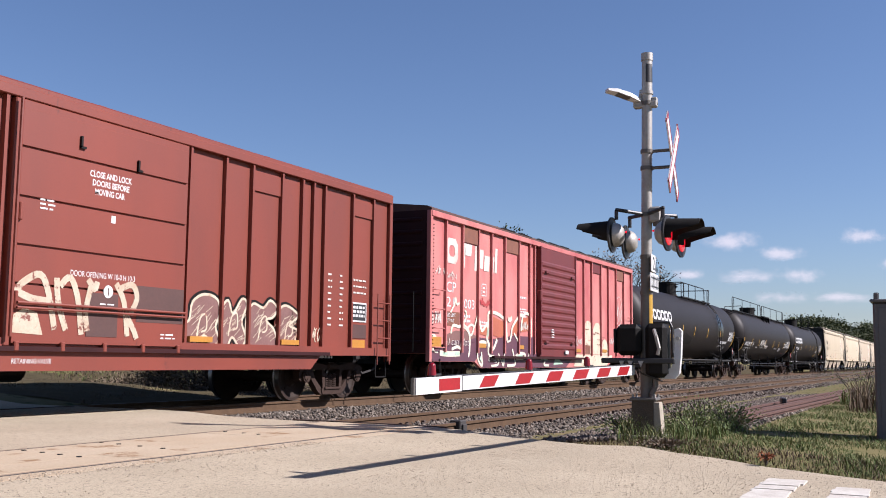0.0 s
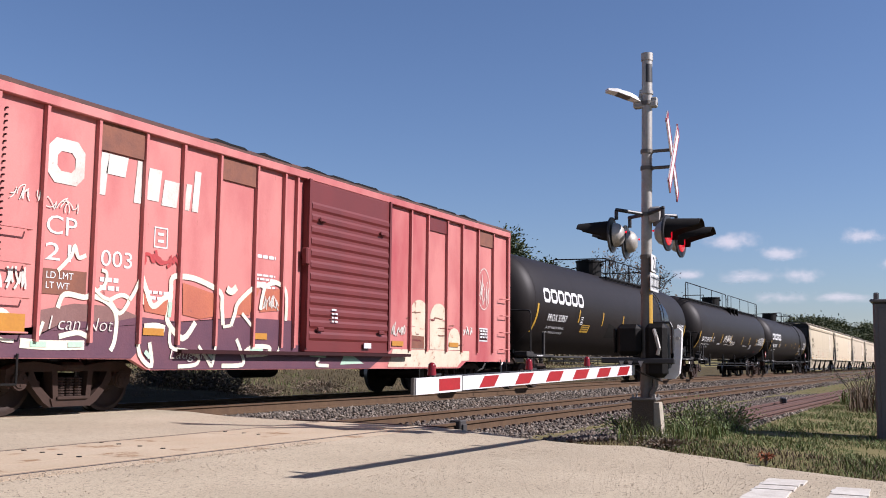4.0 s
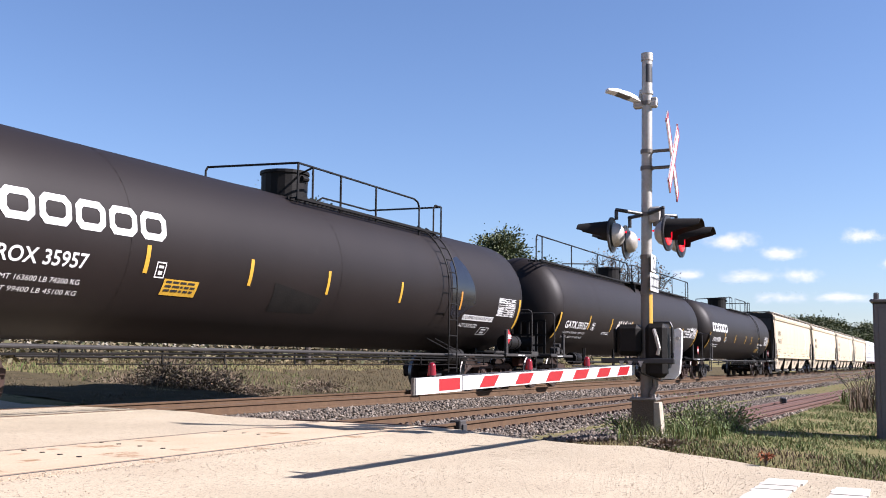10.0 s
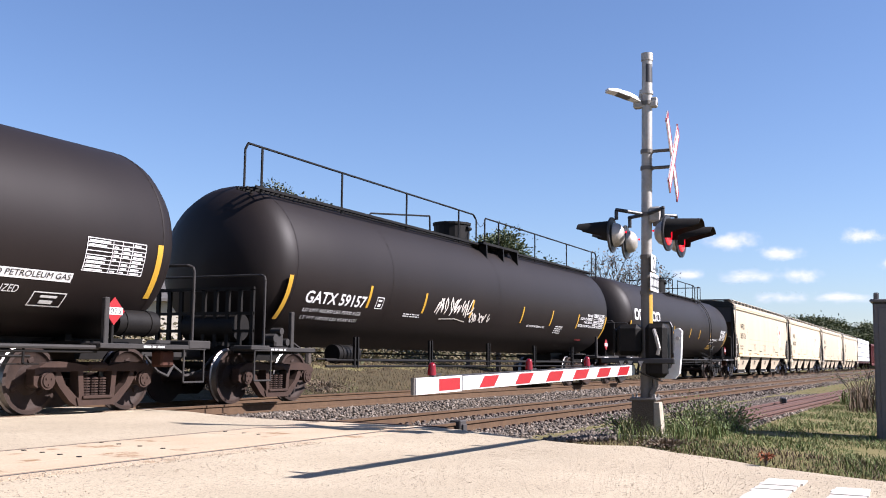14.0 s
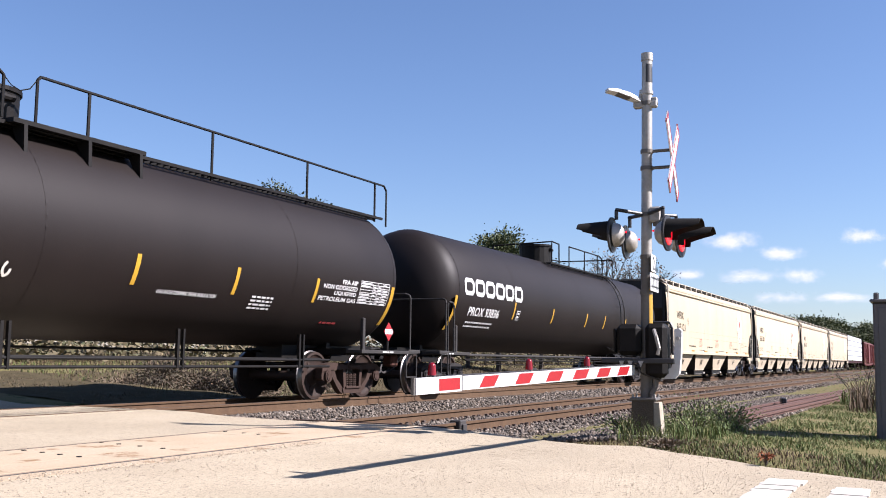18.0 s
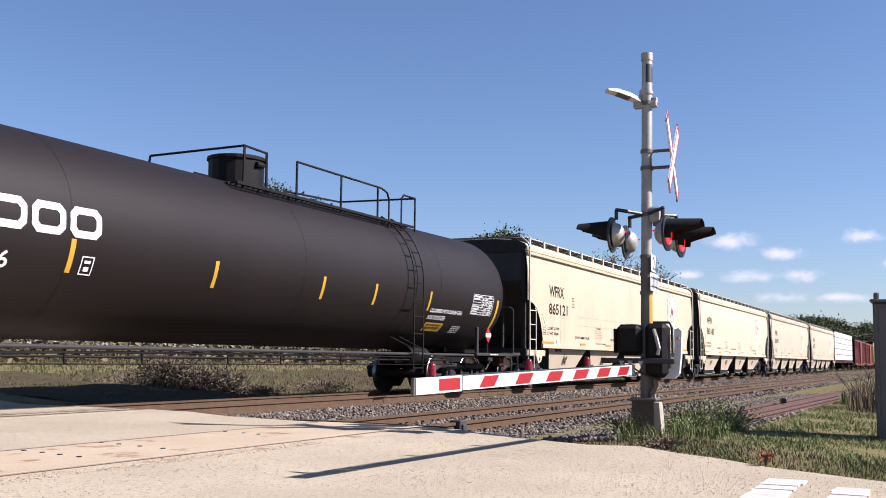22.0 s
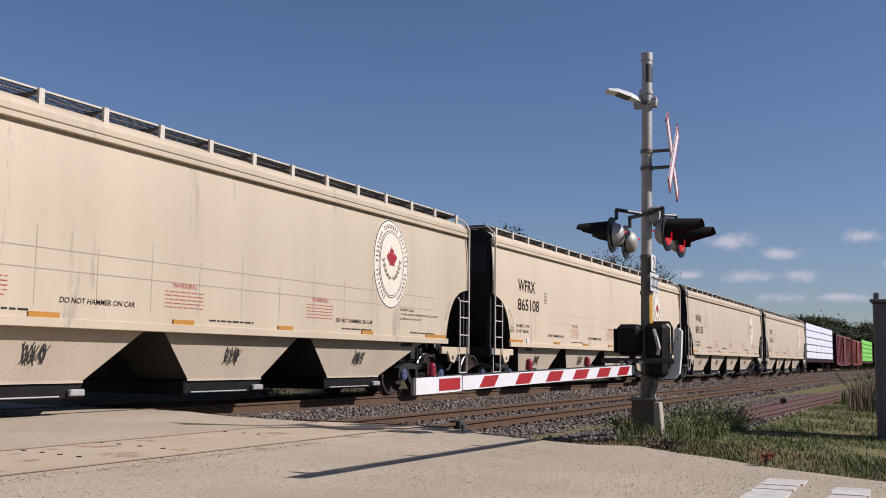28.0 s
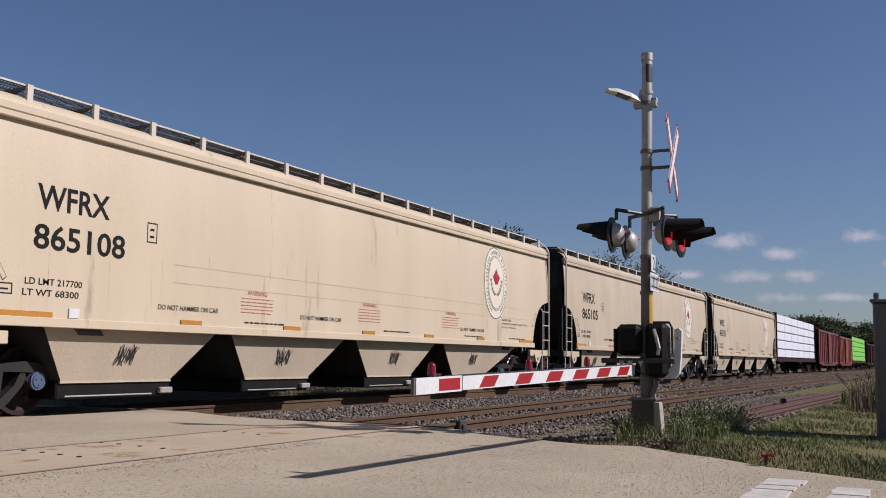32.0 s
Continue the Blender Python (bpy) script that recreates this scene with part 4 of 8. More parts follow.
        for z in (1.30, 1.70, 2.08):
            part("rung", B(rod, (xo, -HW - 0.02, z), (xn, -HW - 0.02, z), 0.014, 6), M_ladder, ld)
        part("step", B(tube, [(xo, -HW + 0.02, 0.88), (xo, -HW + 0.02, 0.44), (xe + s * 0.47, -HW + 0.02, 0.44), (xe + s * 0.47, -HW + 0.02, 0.88)], 0.015, 6), M_ladder, car)
        part("grab_iron", B(tube, [(xe + s * 1.0, -HW + 0.02, 2.02), (xe + s * 1.01, -HW - 0.03, 2.0), (xe + s * 1.23, -HW - 0.03, 1.66), (xe + s * 1.24, -HW + 0.02, 1.64)], 0.007, 6), M_ladder, car)
        # slats take the darker grey, with the shade of their undersides in it
        part("end_walk", B(lambda bm: [box(bm, xe + s * 0.42 - 0.32, xe + s * 0.42 + 0.32, -HW + 0.30 + 0.062 * k, -HW + 0.325 + 0.062 * k, top + 0.33, top + 0.355) for k in range(42)] + [box(bm, xe + s * 0.42 + q - 0.012, xe + s * 0.42 + q + 0.012, -HW + 0.28, HW - 0.28, top + 0.31, top + 0.36) for q in (-0.32, 0.0, 0.32)]), M_galvdark, car, "grey mesh walkway across the end of the roof")
        coupler(car, xe + s * 0.3, -s)
        bogie(car, xe + s * 1.35, "blue")
        part("pad_hole", B(rod, (xe + s * 0.84, -HW - 0.004, 0.78), (xe + s * 0.84, -HW + 0.01, 0.78), 0.045, 12), M_black, car)
    # running board with posts
    rbz = top + 0.325
    def grating(bm):
        for y in (-HW + 0.19, -HW + 0.43, -HW + 0.67):
            box(bm, 0.3, L - 0.3, y - 0.006, y + 0.006, rbz - 0.020, rbz)
        x = 0.3
        while x < L - 0.3:
            box(bm, x, x + 0.009, -HW + 0.19, -HW + 0.67, rbz - 0.014, rbz - 0.004)
            x += 0.05
    part("running_board", B(grating), M_galvdark, car, "grey steel mesh running board")
    part("running_board", B(lambda bm: [box(bm, 0.3, L - 0.3, HW - y - 0.012, HW - y + 0.012, rbz - 0.04, rbz) for y in (0.30, 0.41, 0.52, 0.63, 0.74)]), M_galvdark, car)
    part("running_board_edge", B(box, 0.3, L - 0.3, -HW + 0.160, -HW + 0.180, rbz - 0.016, rbz + 0.006), M_ladder, car)
    post = finish(B(box, -0.045, 0.045, -HW + 0.120, -HW + 0.157, top + 0.075, rbz + 0.008), "board_post", M_ladder)
    strut = finish(B(prism, [(-HW + 0.16, rbz - 0.02), (-HW + 0.68, rbz - 0.02), (-HW + 0.60, rbz - 0.075), (-HW + 0.42, rbz - 0.10)], "x", -0.012, 0.012), "board_bracket", M_galvdark)
    for i in range(18):
        share("board_post", post, car, pose(0.45 + (L - 0.9) * i / 17, 0, 0))
        share("board_bracket", strut, car, pose(0.45 + (L - 0.9) * i / 17, 0, 0))
    for i in range(4):
        bm = bmesh.new()
        xh = 2.6 + i * (L - 5.2) / 3
        box(bm, xh - 1.6, xh + 1.6, -0.30, 0.30, top + 0.2, top + 0.38, 0.04)
        part("hatch", bm, paint, car, "long roof hatch cover")
    # four bays
    tops = [(1.95, 5.45), (5.70, 9.25), (9.50, 13.05), (13.30, 17.9)]
    outs = [(2.50, 4.55), (6.40, 8.20), (10.35, 12.15), (14.25, 16.1)]
    for (a, b), (c, d) in zip(tops, outs):
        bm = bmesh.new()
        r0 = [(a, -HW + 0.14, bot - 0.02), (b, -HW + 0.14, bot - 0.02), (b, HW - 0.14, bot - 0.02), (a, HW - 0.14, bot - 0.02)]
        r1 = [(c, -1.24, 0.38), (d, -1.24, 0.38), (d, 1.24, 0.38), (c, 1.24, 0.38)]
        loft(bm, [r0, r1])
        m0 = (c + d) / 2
        by = part("bay", bm, M_cream2, car, "dusty cream discharge bay with end sheets darkened for shade")
        # sloping end faces go dark: the shade between bays is put into colour
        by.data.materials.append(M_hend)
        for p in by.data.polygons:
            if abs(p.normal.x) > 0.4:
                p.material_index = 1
        part("outlet_frame", B(box, c - 0.06, d + 0.06, -1.22, 1.22, 0.16, 0.38, 0.02), M_steel, by)
        bm = bmesh.new()
        scrawl(bm, m0 - 0.20, 0.60, 0.40, 0.30, 6, int(c * 10), 0.015)
        for k in range(7):
            ribbon(bm, [(m0 - 0.19 + 0.05 * k, 0.62 + 0.02 * (k % 3)), (m0 - 0.10 + 0.05 * k, 0.80 + 0.03 * (k % 2)), (m0 - 0.12 + 0.06 * k, 0.86)], 0.013)
        for v in bm.verts:
            v.co.y = v.co.y - 1.24 - (v.co.z - 0.38) / (bot - 0.40) * (HW - 1.38) - 0.006
        part_each("sprayed_tag", bm, M_hend, by, "small black sprayed scribble")
        part("bay_lip", B(box, c - 0.03, d + 0.03, -1.255, -1.23, 0.37, 0.40), M_cream2, by)
        m = (c + d) / 2
        part("gate_rack", B(box, d - 0.22, d + 0.04, -1.3, -1.22, 0.20, 0.29, 0.015), M_galv, by, "pale gate opening gear")
        bm = bmesh.new()
        rod(bm, (c + 0.05, -1.26, 0.20), (d - 0.38, -1.26, 0.20), 0.011)
        part("gate_shaft", bm, M_galv, by)
    bm = bmesh.new()
    box(bm, 1.3, L - 1.3, -0.25, 0.25, 0.42, 1.2)
    part("centre_sill", bm, M_steel, car)
    # writing
    def mark(name, bm, x, z, m, parent=None, label="", lift=0.004):
        return part(name, bend(bm, x, z, wall, lift), m, parent or side, label)
    mark("writing", text_bm("WFRX", 1.22, 0.32, 0, 0.016), 1.67, 2.545, M_ink)
    mark("writing", text_bm(number, 1.56, 0.32, 0, 0.016), 1.64, 2.045, M_ink)
    mark("writing", text_bm("LD LMT 217700", 0.92, 0.085, 0, 0.01), 1.54, 1.60, M_ink)
    mark("writing", text_bm("LT WT 68300", 0.90, 0.085, 0, 0.01), 1.51, 1.46, M_ink)
    bm = bmesh.new()
    for x0_, z0_, x1_, z1_ in ((3.62, 2.33, 3.82, 2.345), (3.62, 2.60, 3.82, 2.615), (3.62, 2.33, 3.632, 2.615), (3.808, 2.33, 3.82, 2.615), (3.68, 2.4, 3.76, 2.43), (3.68, 2.5, 3.76, 2.53)):
        quad(bm, x0_, z0_, x1_, z1_)
    mark("plate_mark", bm, 0, 0, M_ink)
    bm = bmesh.new()
    for a_ in ((1.14, 1.46, 1.36, 1.475), (1.14, 1.58, 1.36, 1.595), (1.14, 1.46, 1.155, 1.595), (1.345, 1.46, 1.36, 1.595), (1.18, 1.51, 1.30, 1.53)):
        quad(bm, *a_)
    mark("plate_mark", bm, 0, 0, M_ink)
    for k_, (s_, w_) in enumerate((("50% EMPTY LOAD", 0.62), ("EL-60 (ADJ. SCREW 8 TURNS) NO ADJ. BLOCK SEE M70-19", 1.75), ("ELX AND ENX 1/4 IN ADJ. BLOCK", 0.95))):
        mark("writing", text_bm(s_, w_, 0.052, 0.15), 16.42, 1.72 - 0.095 * k_, M_ink)
    for x in (3.89, 7.46, 13.98):
        mark("writing", text_bm("DO NOT HAMMER ON CAR", 1.34, 0.075, 0.15, 0.012), x, 1.40, M_ink)
    for x in (5.96, 9.56, 13.19):
        mark("writing", text_bm("WARNING", 0.53, 0.075), x, 1.73, M_redfade)
        bm = bmesh.new()
        bars(bm, x - 0.16, 1.68, 0.85, 0.28, 5, int(x * 7), 0.22)
        mark("small_writing", bm, 0, 0, M_redfade)
    bm = bmesh.new()
    for x in (5.9, 10.4, 14.2, 16.9):
        bars(bm, x, 1.30, 1.1, 0.05, 1, int(x * 5), 0.5)
    mark("small_writing", bm, 0, 0, M_hend)
    for x, ww in ((1.04, 0.94), (4.38, 0.46), (6.97, 0.49), (9.58, 0.45), (12.17, 0.42), (14.9, 0.42), (17.6, 0.95)):
        part("reflector_strip", B(box, x, x + ww, -HW - 0.002, -HW + 0.022, 1.20, 1.27), M_orange, side, "amber reflective strip")
    part("tag_plate", B(box, 2.25, 2.42, -HW - 0.002, -HW + 0.022, 1.21, 1.33), M_white, side)
    # seams between the wall sheets
    for i in range(16):
        x = 1.9 + i * 1.03
        part("seam", bend(B(quad, x, 1.34, x + 0.012, 2.35 if i % 2 else 2.15), 0, 0, wall, 0.002), M_seam if paint is M_grime else paint, side)
    for z in (1.80, 2.06):
        part("seam", bend(B(quad, 4.2, z, 18.0, z + 0.012), 0, 0, wall, 0.003), M_seam if paint is M_grime else M_cream2, side)
    # brake gear on the end platform
    part("air_reservoir", B(rod, (L - 1.5, -0.9, 1.35), (L - 0.8, -0.9, 1.35), 0.19, 16), M_ladder, car, "cream air reservoir", True)
    part("brake_valve", B(box, L - 0.75, L - 0.5, -1.1, -0.85, 1.1, 1.4, 0.03), M_oldrail, car)
    for x, z in ((L - 1.3, 1.9), (L - 0.9, 2.1), (L - 0.65, 1.75)):
        part("brake_pipe", B(tube, [(x, -1.15, 1.0), (x, -1.15, z - 0.1), (x + 0.08, -1.1, z), (x + 0.3, -0.9, z)], 0.02, 6), M_ladder, car)
    # oval emblem with plain marks
    cx, cz = 16.03, 2.645
    def oval(bm, a, b, n=40):
        bm.faces.new([bm.verts.new((cx + a * math.cos(k * 6.2832 / n), 0, cz + b * math.sin(k * 6.2832 / n))) for k in range(n)])
    em = mark("emblem", B(oval, 0.735, 0.92), 0, 0, M_emblem, None, "oval company emblem in cream, dark brown and red")
    for k, (a, m_) in enumerate(((0.715, M_hend), (0.692, M_emblem), (0.520, M_hend), (0.503, M_emblem), (0.478, M_hend), (0.465, M_emblem))):
        mark("emblem_ring" if m_ is M_hend else "emblem_field", B(oval, a, a + 0.17 + 0.015 * (a > 0.6)), 0, 0, m_, em, "", 0.006 + 0.0022 * k)
    for k in range(44):
        a = radians(-62 + k * 304 / 43)
        if k % 9 == 8:
            continue
        x, z = cx + 0.60 * math.cos(a), cz + 0.775 * math.sin(a)
        d = Vector((-math.sin(a), math.cos(a)))
        nr = Vector((math.cos(a), math.sin(a)))
        pts = [(-0.016, -0.042), (0.002, -0.042), (0.002, 0.042), (-0.016, 0.042)]
        bm = bmesh.new()
        bm.faces.new([bm.verts.new((x + d.x * p + nr.x * q, 0, z + d.y * p + nr.y * q)) for p, q in pts])
        mark("emblem_bar", bm, 0, 0, M_hend, em, "", 0.020)
    leaf = [(0, 0.34), (0.06, 0.22), (0.13, 0.26), (0.11, 0.10), (0.22, 0.18), (0.25, 0.10), (0.34, 0.09), (0.30, 0.01), (0.15, -0.12), (0.16, -0.18), (0.02, -0.15)]
    leaf = leaf + [(-x, z) for x, z in reversed(leaf)][:-1]
    bm = bmesh.new()
    bm.faces.new([bm.verts.new((cx + x * 0.62, 0, cz + 0.10 + z * 0.80)) for x, z in leaf])
    bmesh.ops.triangulate(bm, faces=bm.faces)
    mark("emblem_leaf", bm, 0, 0, M_redpaint, em, "", 0.023)
    bm = bmesh.new()
    for s in (-1, 1):
        arc = smooth_line([(cx, cz - 0.30), (cx + s * 0.26, cz - 0.24), (cx + s * 0.34, cz + 0.08)])
        ribbon(bm, arc, 0.016)
        for k in range(1, 6):
            x, z = arc[k]
            ribbon(bm, [(x, z - 0.05), (x - s * 0.05, z + 0.02)], 0.028)
            ribbon(bm, [(x, z - 0.05), (x + s * 0.06, z)], 0.028)
    mark("emblem_sheaf", bm, 0, 0, M_ochre, em, "", 0.021)
    return car


M_redfade = mat("weathered_red_print", (0.3528, 0.0494, 0.0353), (0.3105, 0.0917, 0.0635), 5, 0.8, 0.6, bump=0.03)
M_emblem = mat("cream_white_emblem", (0.60, 0.545, 0.43), (0.55, 0.495, 0.39), 3, 0.8, 0.55, bump=0.03)


def smooth_line(p):
    """A bent line through three points."""
    a, b, c = p
    return [tuple((1 - t) ** 2 * u + 2 * t * (1 - t) * v + t * t * w for u, v, w in zip(a, b, c)) for t in (0, 0.2, 0.4, 0.6, 0.8, 1)]


def lumber_car(x0, L, wrap_mat, label, rows=5, cols=6):
    car = start_car("centrebeam_car", x0, label, "flat car", "cars of the freight train")
    part("deck", B(box, 0.2, L - 0.2, -1.45, 1.45, 0.85, 1.10), M_dark_end, car)
    part("centre_beam", B(box, 0.6, L - 0.6, -0.1, 0.1, 1.1, 4.1), M_dark_end, car)
    for xe in (0.25, L - 0.4):
        part("bulkhead", B(box, xe, xe + 0.15, -1.45, 1.45, 1.1, 4.15), M_dark_end, car)
    h = 2.95 / rows
    w = (L - 1.0) / cols
    bundle = finish(B(lambda bm: box(bm, 0.03, w - 0.03, -1.42, -0.12, 0.03, h - 0.03, 0.03)), "lumber_pack", wrap_mat)
    for s in (0, 1):
        for i in range(cols):
            for j in range(rows):
                m = pose(0.5 + i * w, 0, 1.12 + j * h)
                if s:
                    m = pose(0.5 + (i + 1) * w, 0, 1.12 + j * h, 0, 0, 180)
                share("lumber_pack", bundle, car, m)
    for xe, s in ((0, -1), (L, 1)):
        coupler(car, xe, s)
        bogie(car, xe - s * 1.9, "brown")
    return car


# ---- the train ----
M_purple = mat("purple_spray", (0.0706, 0.0247, 0.0423), (0.1058, 0.0353, 0.0494), 2, 0.9, 0.6)
M_sprayorange = mat("orange_spray", (0.3669, 0.1058, 0.0494), (0.2964, 0.0776, 0.0423), 2, 0.9, 0.6, spot=(0.2117, 0.0635, 0.0494), spot_scale=3)
M_spraycream = mat("cream_spray", (0.508, 0.4375, 0.3246), (0.4375, 0.3387, 0.2399), 2.5, 0.9, 0.7, spot=(0.254, 0.12, 0.0776), spot_scale=5, spot_at=0.58)
M_sprayline = mat("cream_spray_line", (0.6, 0.56, 0.44), (0.5, 0.44, 0.33), 4, 0.8, 0.7, bump=0.03)
M_spraywhite = mat("white_spray", (0.5221, 0.4939, 0.4375), (0.3951, 0.3528, 0.3034), 3, 0.9, 0.7, spot=(0.2822, 0.1835, 0.1482), spot_scale=9, spot_at=0.63)
M_faintwhite = mat("thin_cream_spray", (0.42, 0.3612, 0.2688), (0.3528, 0.2688, 0.1848), 5, 0.9, 0.7, spot=(0.1482, 0.0423, 0.0282), spot_scale=8, spot_at=0.55)
M_spraygreen = mat("mint_spray", (0.2964, 0.4657, 0.3246), (0.3528, 0.4234, 0.3528), 3, 0.9, 0.7)
M_spraypink = mat("dusty_pink_spray", (0.168, 0.084, 0.0714), (0.126, 0.0546, 0.0462), 3, 0.9, 0.7)
M_redspray = mat("red_spray", (0.3528, 0.0282, 0.0282), (0.2822, 0.0353, 0.0353), 3, 0.9, 0.7)
M_freshblack = mat("fresh_black_patch", (0.0085, 0.0085, 0.0113), (0.0127, 0.0127, 0.0169), 2, 0.8, 0.22, bump=0.03)


def smooth(pts, closed=False, n=4):
    """Rounds a line of points."""
    P = list(pts)
    k = len(P)
    out = []
    for i in range(k if closed else k - 1):
        p0, p1, p2, p3 = ((P[(i + j) % k] if closed else P[max(0, min(k - 1, i + j))]) for j in (-1, 0, 1, 2))
        for j in range(n):
            t = j / n
            out.append(tuple(0.5 * (2 * b + (c - a) * t + (2 * a - 5 * b + 4 * c - d) * t * t + (3 * b - a - 3 * c + d) * t ** 3) for a, b, c, d in zip(p0, p1, p2, p3)))
    if not closed:
        out.append(tuple(P[-1]))
    return out


def poly(bm, pts, y=0.0):
    bm.faces.new([bm.verts.new((x, y, z)) for x, z in pts])
    bmesh.ops.triangulate(bm, faces=[f for f in bm.faces if len(f.verts) > 4])


def car_a():
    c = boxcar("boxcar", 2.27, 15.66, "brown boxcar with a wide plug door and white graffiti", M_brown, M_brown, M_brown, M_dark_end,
               [1.0, 2.2, 3.6, 4.9, 6.15, 9.5, 10.34, 11.03, 11.85, 12.47, 12.82, 13.19, 14.17, 14.94], (6.25, 9.41), "plug", 3.99, 0.54, patches=[(11.05, 11.84, 3.45, 3.78, M_brown), (14.19, 14.92, 3.45, 3.76, M_brown)], inset=1.35)
    Y0 = -HW - 0.060
    door = [o for o in c.children if o.name.startswith("door")][0]
    for k, (s, w) in enumerate((("CLOSE AND LOCK", 0.76), ("DOORS BEFORE", 0.67), ("MOVING CAR", 0.54))):
        part("writing", flat(text_bm(s, w, 0.085, 0, 0.02), 7.45 + 0.05 * k, Y0, 3.07 - 0.115 * k), M_white, door)
    part("writing", flat(text_bm("DOOR OPENING W 10-0 H 10-3", 1.15, 0.075), 7.2, Y0, 1.745), M_white, door)
    part("writing", flat(text_bm("RETAINING VALVE", 0.6, 0.06), 6.4, -HW - 0.014, 0.63), M_white, c)
    bm = bmesh.new()
    bars(bm, 6.66, 2.66, 0.24, 0.16, 3, 3, 0.4)
    bars(bm, 7.86, 2.60, 0.09, 0.11, 1, 4, 0.9)
    bars(bm, 8.9, 1.05, 0.3, 0.10, 2, 8, 0.4)
    part("small_writing", flat(bm, 0, Y0, 0), M_white, door)
    # grey patch and white loops on the door
    part("patch", B(box, 8.40, 9.36, -HW - 0.062, -HW - 0.054, 1.20, 1.70), M_darkpatch, door)
    part("patch", B(box, 7.5, 8.05, -HW - 0.064, -HW - 0.054, 0.98, 1.55), M_darkpatch, door)
    bm = bmesh.new()
    for st in ([(6.34, 1.48), (6.48, 1.62), (6.72, 1.72), (6.86, 1.5), (6.98, 1.05)], [(6.36, 1.5), (6.6, 1.42), (6.88, 1.40)], [(6.98, 1.7), (7.02, 1.4), (7.16, 1.05)], [(7.04, 1.6), (7.2, 1.72), (7.34, 1.45), (7.42, 1.0)], [(7.5, 1.72), (7.62, 1.60), (7.66, 1.7)],
               [(8.0, 1.7), (8.16, 1.45), (8.24, 1.0)], [(8.05, 1.62), (8.3, 1.70), (8.4, 1.52), (8.28, 1.3)], [(7.55, 1.62), (7.48, 1.3), (7.52, 1.05)], [(8.2, 1.3), (8.35, 1.1), (8.42, 0.97)]):
        ribbon(bm, smooth(st), 0.09)
    poly(bm, [(6.32, 1.0), (6.8, 0.98), (6.70, 1.25), (6.5, 1.30), (6.35, 1.22)])
    part_each("graffiti", flat(bm, 0, Y0 - 0.003, 0), M_faintwhite, door, "thin worn white sprayed graffiti loops")
    bm = bmesh.new()
    bmesh.ops.create_circle(bm, cap_ends=True, segments=18, radius=0.085, matrix=pose(7.86, 0, 1.58, 90))
    part("emblem", flat(bm, 0, Y0 - 0.006, 0), M_white, door, "small round white emblem")
    part("emblem_bar", flat(B(quad, 7.85, 1.53, 7.87, 1.63), 0, Y0 - 0.009, 0), M_darkpatch, door)
    bm = bmesh.new()
    bars(bm, 7.72, 1.42, 0.28, 0.09, 2, 12, 0.4)
    part("small_writing", flat(bm, 0, Y0 - 0.007, 0), M_white, door)
    # outlined graffiti on the wall beside the door
    Yw = -HW + 0.052
    shapes = [[(9.52, 0.98), (9.50, 1.18), (9.66, 1.28), (9.72, 1.55), (9.95, 1.68), (10.22, 1.62), (10.28, 1.4), (10.2, 1.2), (10.28, 1.0), (10.12, 0.90), (10.0, 1.05), (9.85, 1.0), (9.7, 0.90)],
              [(10.42, 0.95), (10.36, 1.25), (10.42, 1.5), (10.55, 1.62), (10.66, 1.42), (10.85, 1.66), (10.97, 1.58), (10.86, 1.3), (10.96, 1.05), (10.84, 0.88), (10.66, 1.05), (10.55, 0.90)],
              [(11.06, 1.0), (11.06, 1.35), (11.2, 1.6), (11.45, 1.55), (11.62, 1.68), (11.8, 1.55), (11.68, 1.4), (11.52, 1.35), (11.72, 1.2), (11.8, 0.95), (11.6, 0.84), (11.3, 0.82), (11.12, 0.88)],
              [(11.9, 0.98), (11.96, 1.3), (11.90, 1.5), (12.1, 1.62), (12.42, 1.48), (12.3, 1.36), (12.2, 1.28), (12.44, 1.2), (12.36, 1.06), (12.46, 0.86), (12.2, 0.80), (12.0, 0.85)]]
    for sh in shapes:
        bm = bmesh.new()
        mx = sum(p[0] for p in sh) / len(sh)
        sh = [(mx + (p[0] - mx) * 1.14, p[1]) for p in sh]
        sm = smooth(sh, True)
        ribbon(bm, sm + sm[:2], 0.13)
        part_each("graffiti", flat(bm, 0, Yw + 0.003, 0), M_steel, c, "black sprayed shadow line")
        bm = bmesh.new()
        poly(bm, sm)
        part("graffiti_fill", flat(bm, 0, Yw, 0), M_spraypink, c, "dusty pink sprayed letter shape")
        bm = bmesh.new()
        ribbon(bm, sm + sm[:2], 0.042)
        mx, mz = sum(p[0] for p in sh) / len(sh), sum(p[1] for p in sh) / len(sh)
        rq = random.Random(int(mx * 10))
        ribbon(bm, smooth([(mx - 0.12, mz - 0.2), (mx - 0.05, mz + 0.1), (mx + 0.08, mz + 0.16), (mx + 0.1, mz - 0.05), (mx - 0.02, mz - 0.1)]), 0.03)
        part_each("graffiti", flat(bm, 0, Yw - 0.005, 0), M_spraycream, c, "cream sprayed outline")
        bm = bmesh.new()
        for k in range(24):
            ax_, az_ = mx + rq.uniform(-0.32, 0.22), mz - 0.28 + 0.5 * k / 24
            ribbon(bm, [(ax_, az_), (ax_ + rq.uniform(0.08, 0.2), az_ + rq.uniform(0.06, 0.16))], 0.011)
        part_each("graffiti", flat(bm, 0, Yw - 0.004, 0), M_faintwhite, c, "thin sprayed shading")
    # data panels and reflectors
    bm = bmesh.new()
    for k in range(9):
        bars(bm, 13.40, 2.28 - k * 0.115, 0.13, 0.045, 1, 30 + k, 0.7)
        bars(bm, 13.80, 2.28 - k * 0.115, 0.13, 0.045, 1, 60 + k, 0.7)
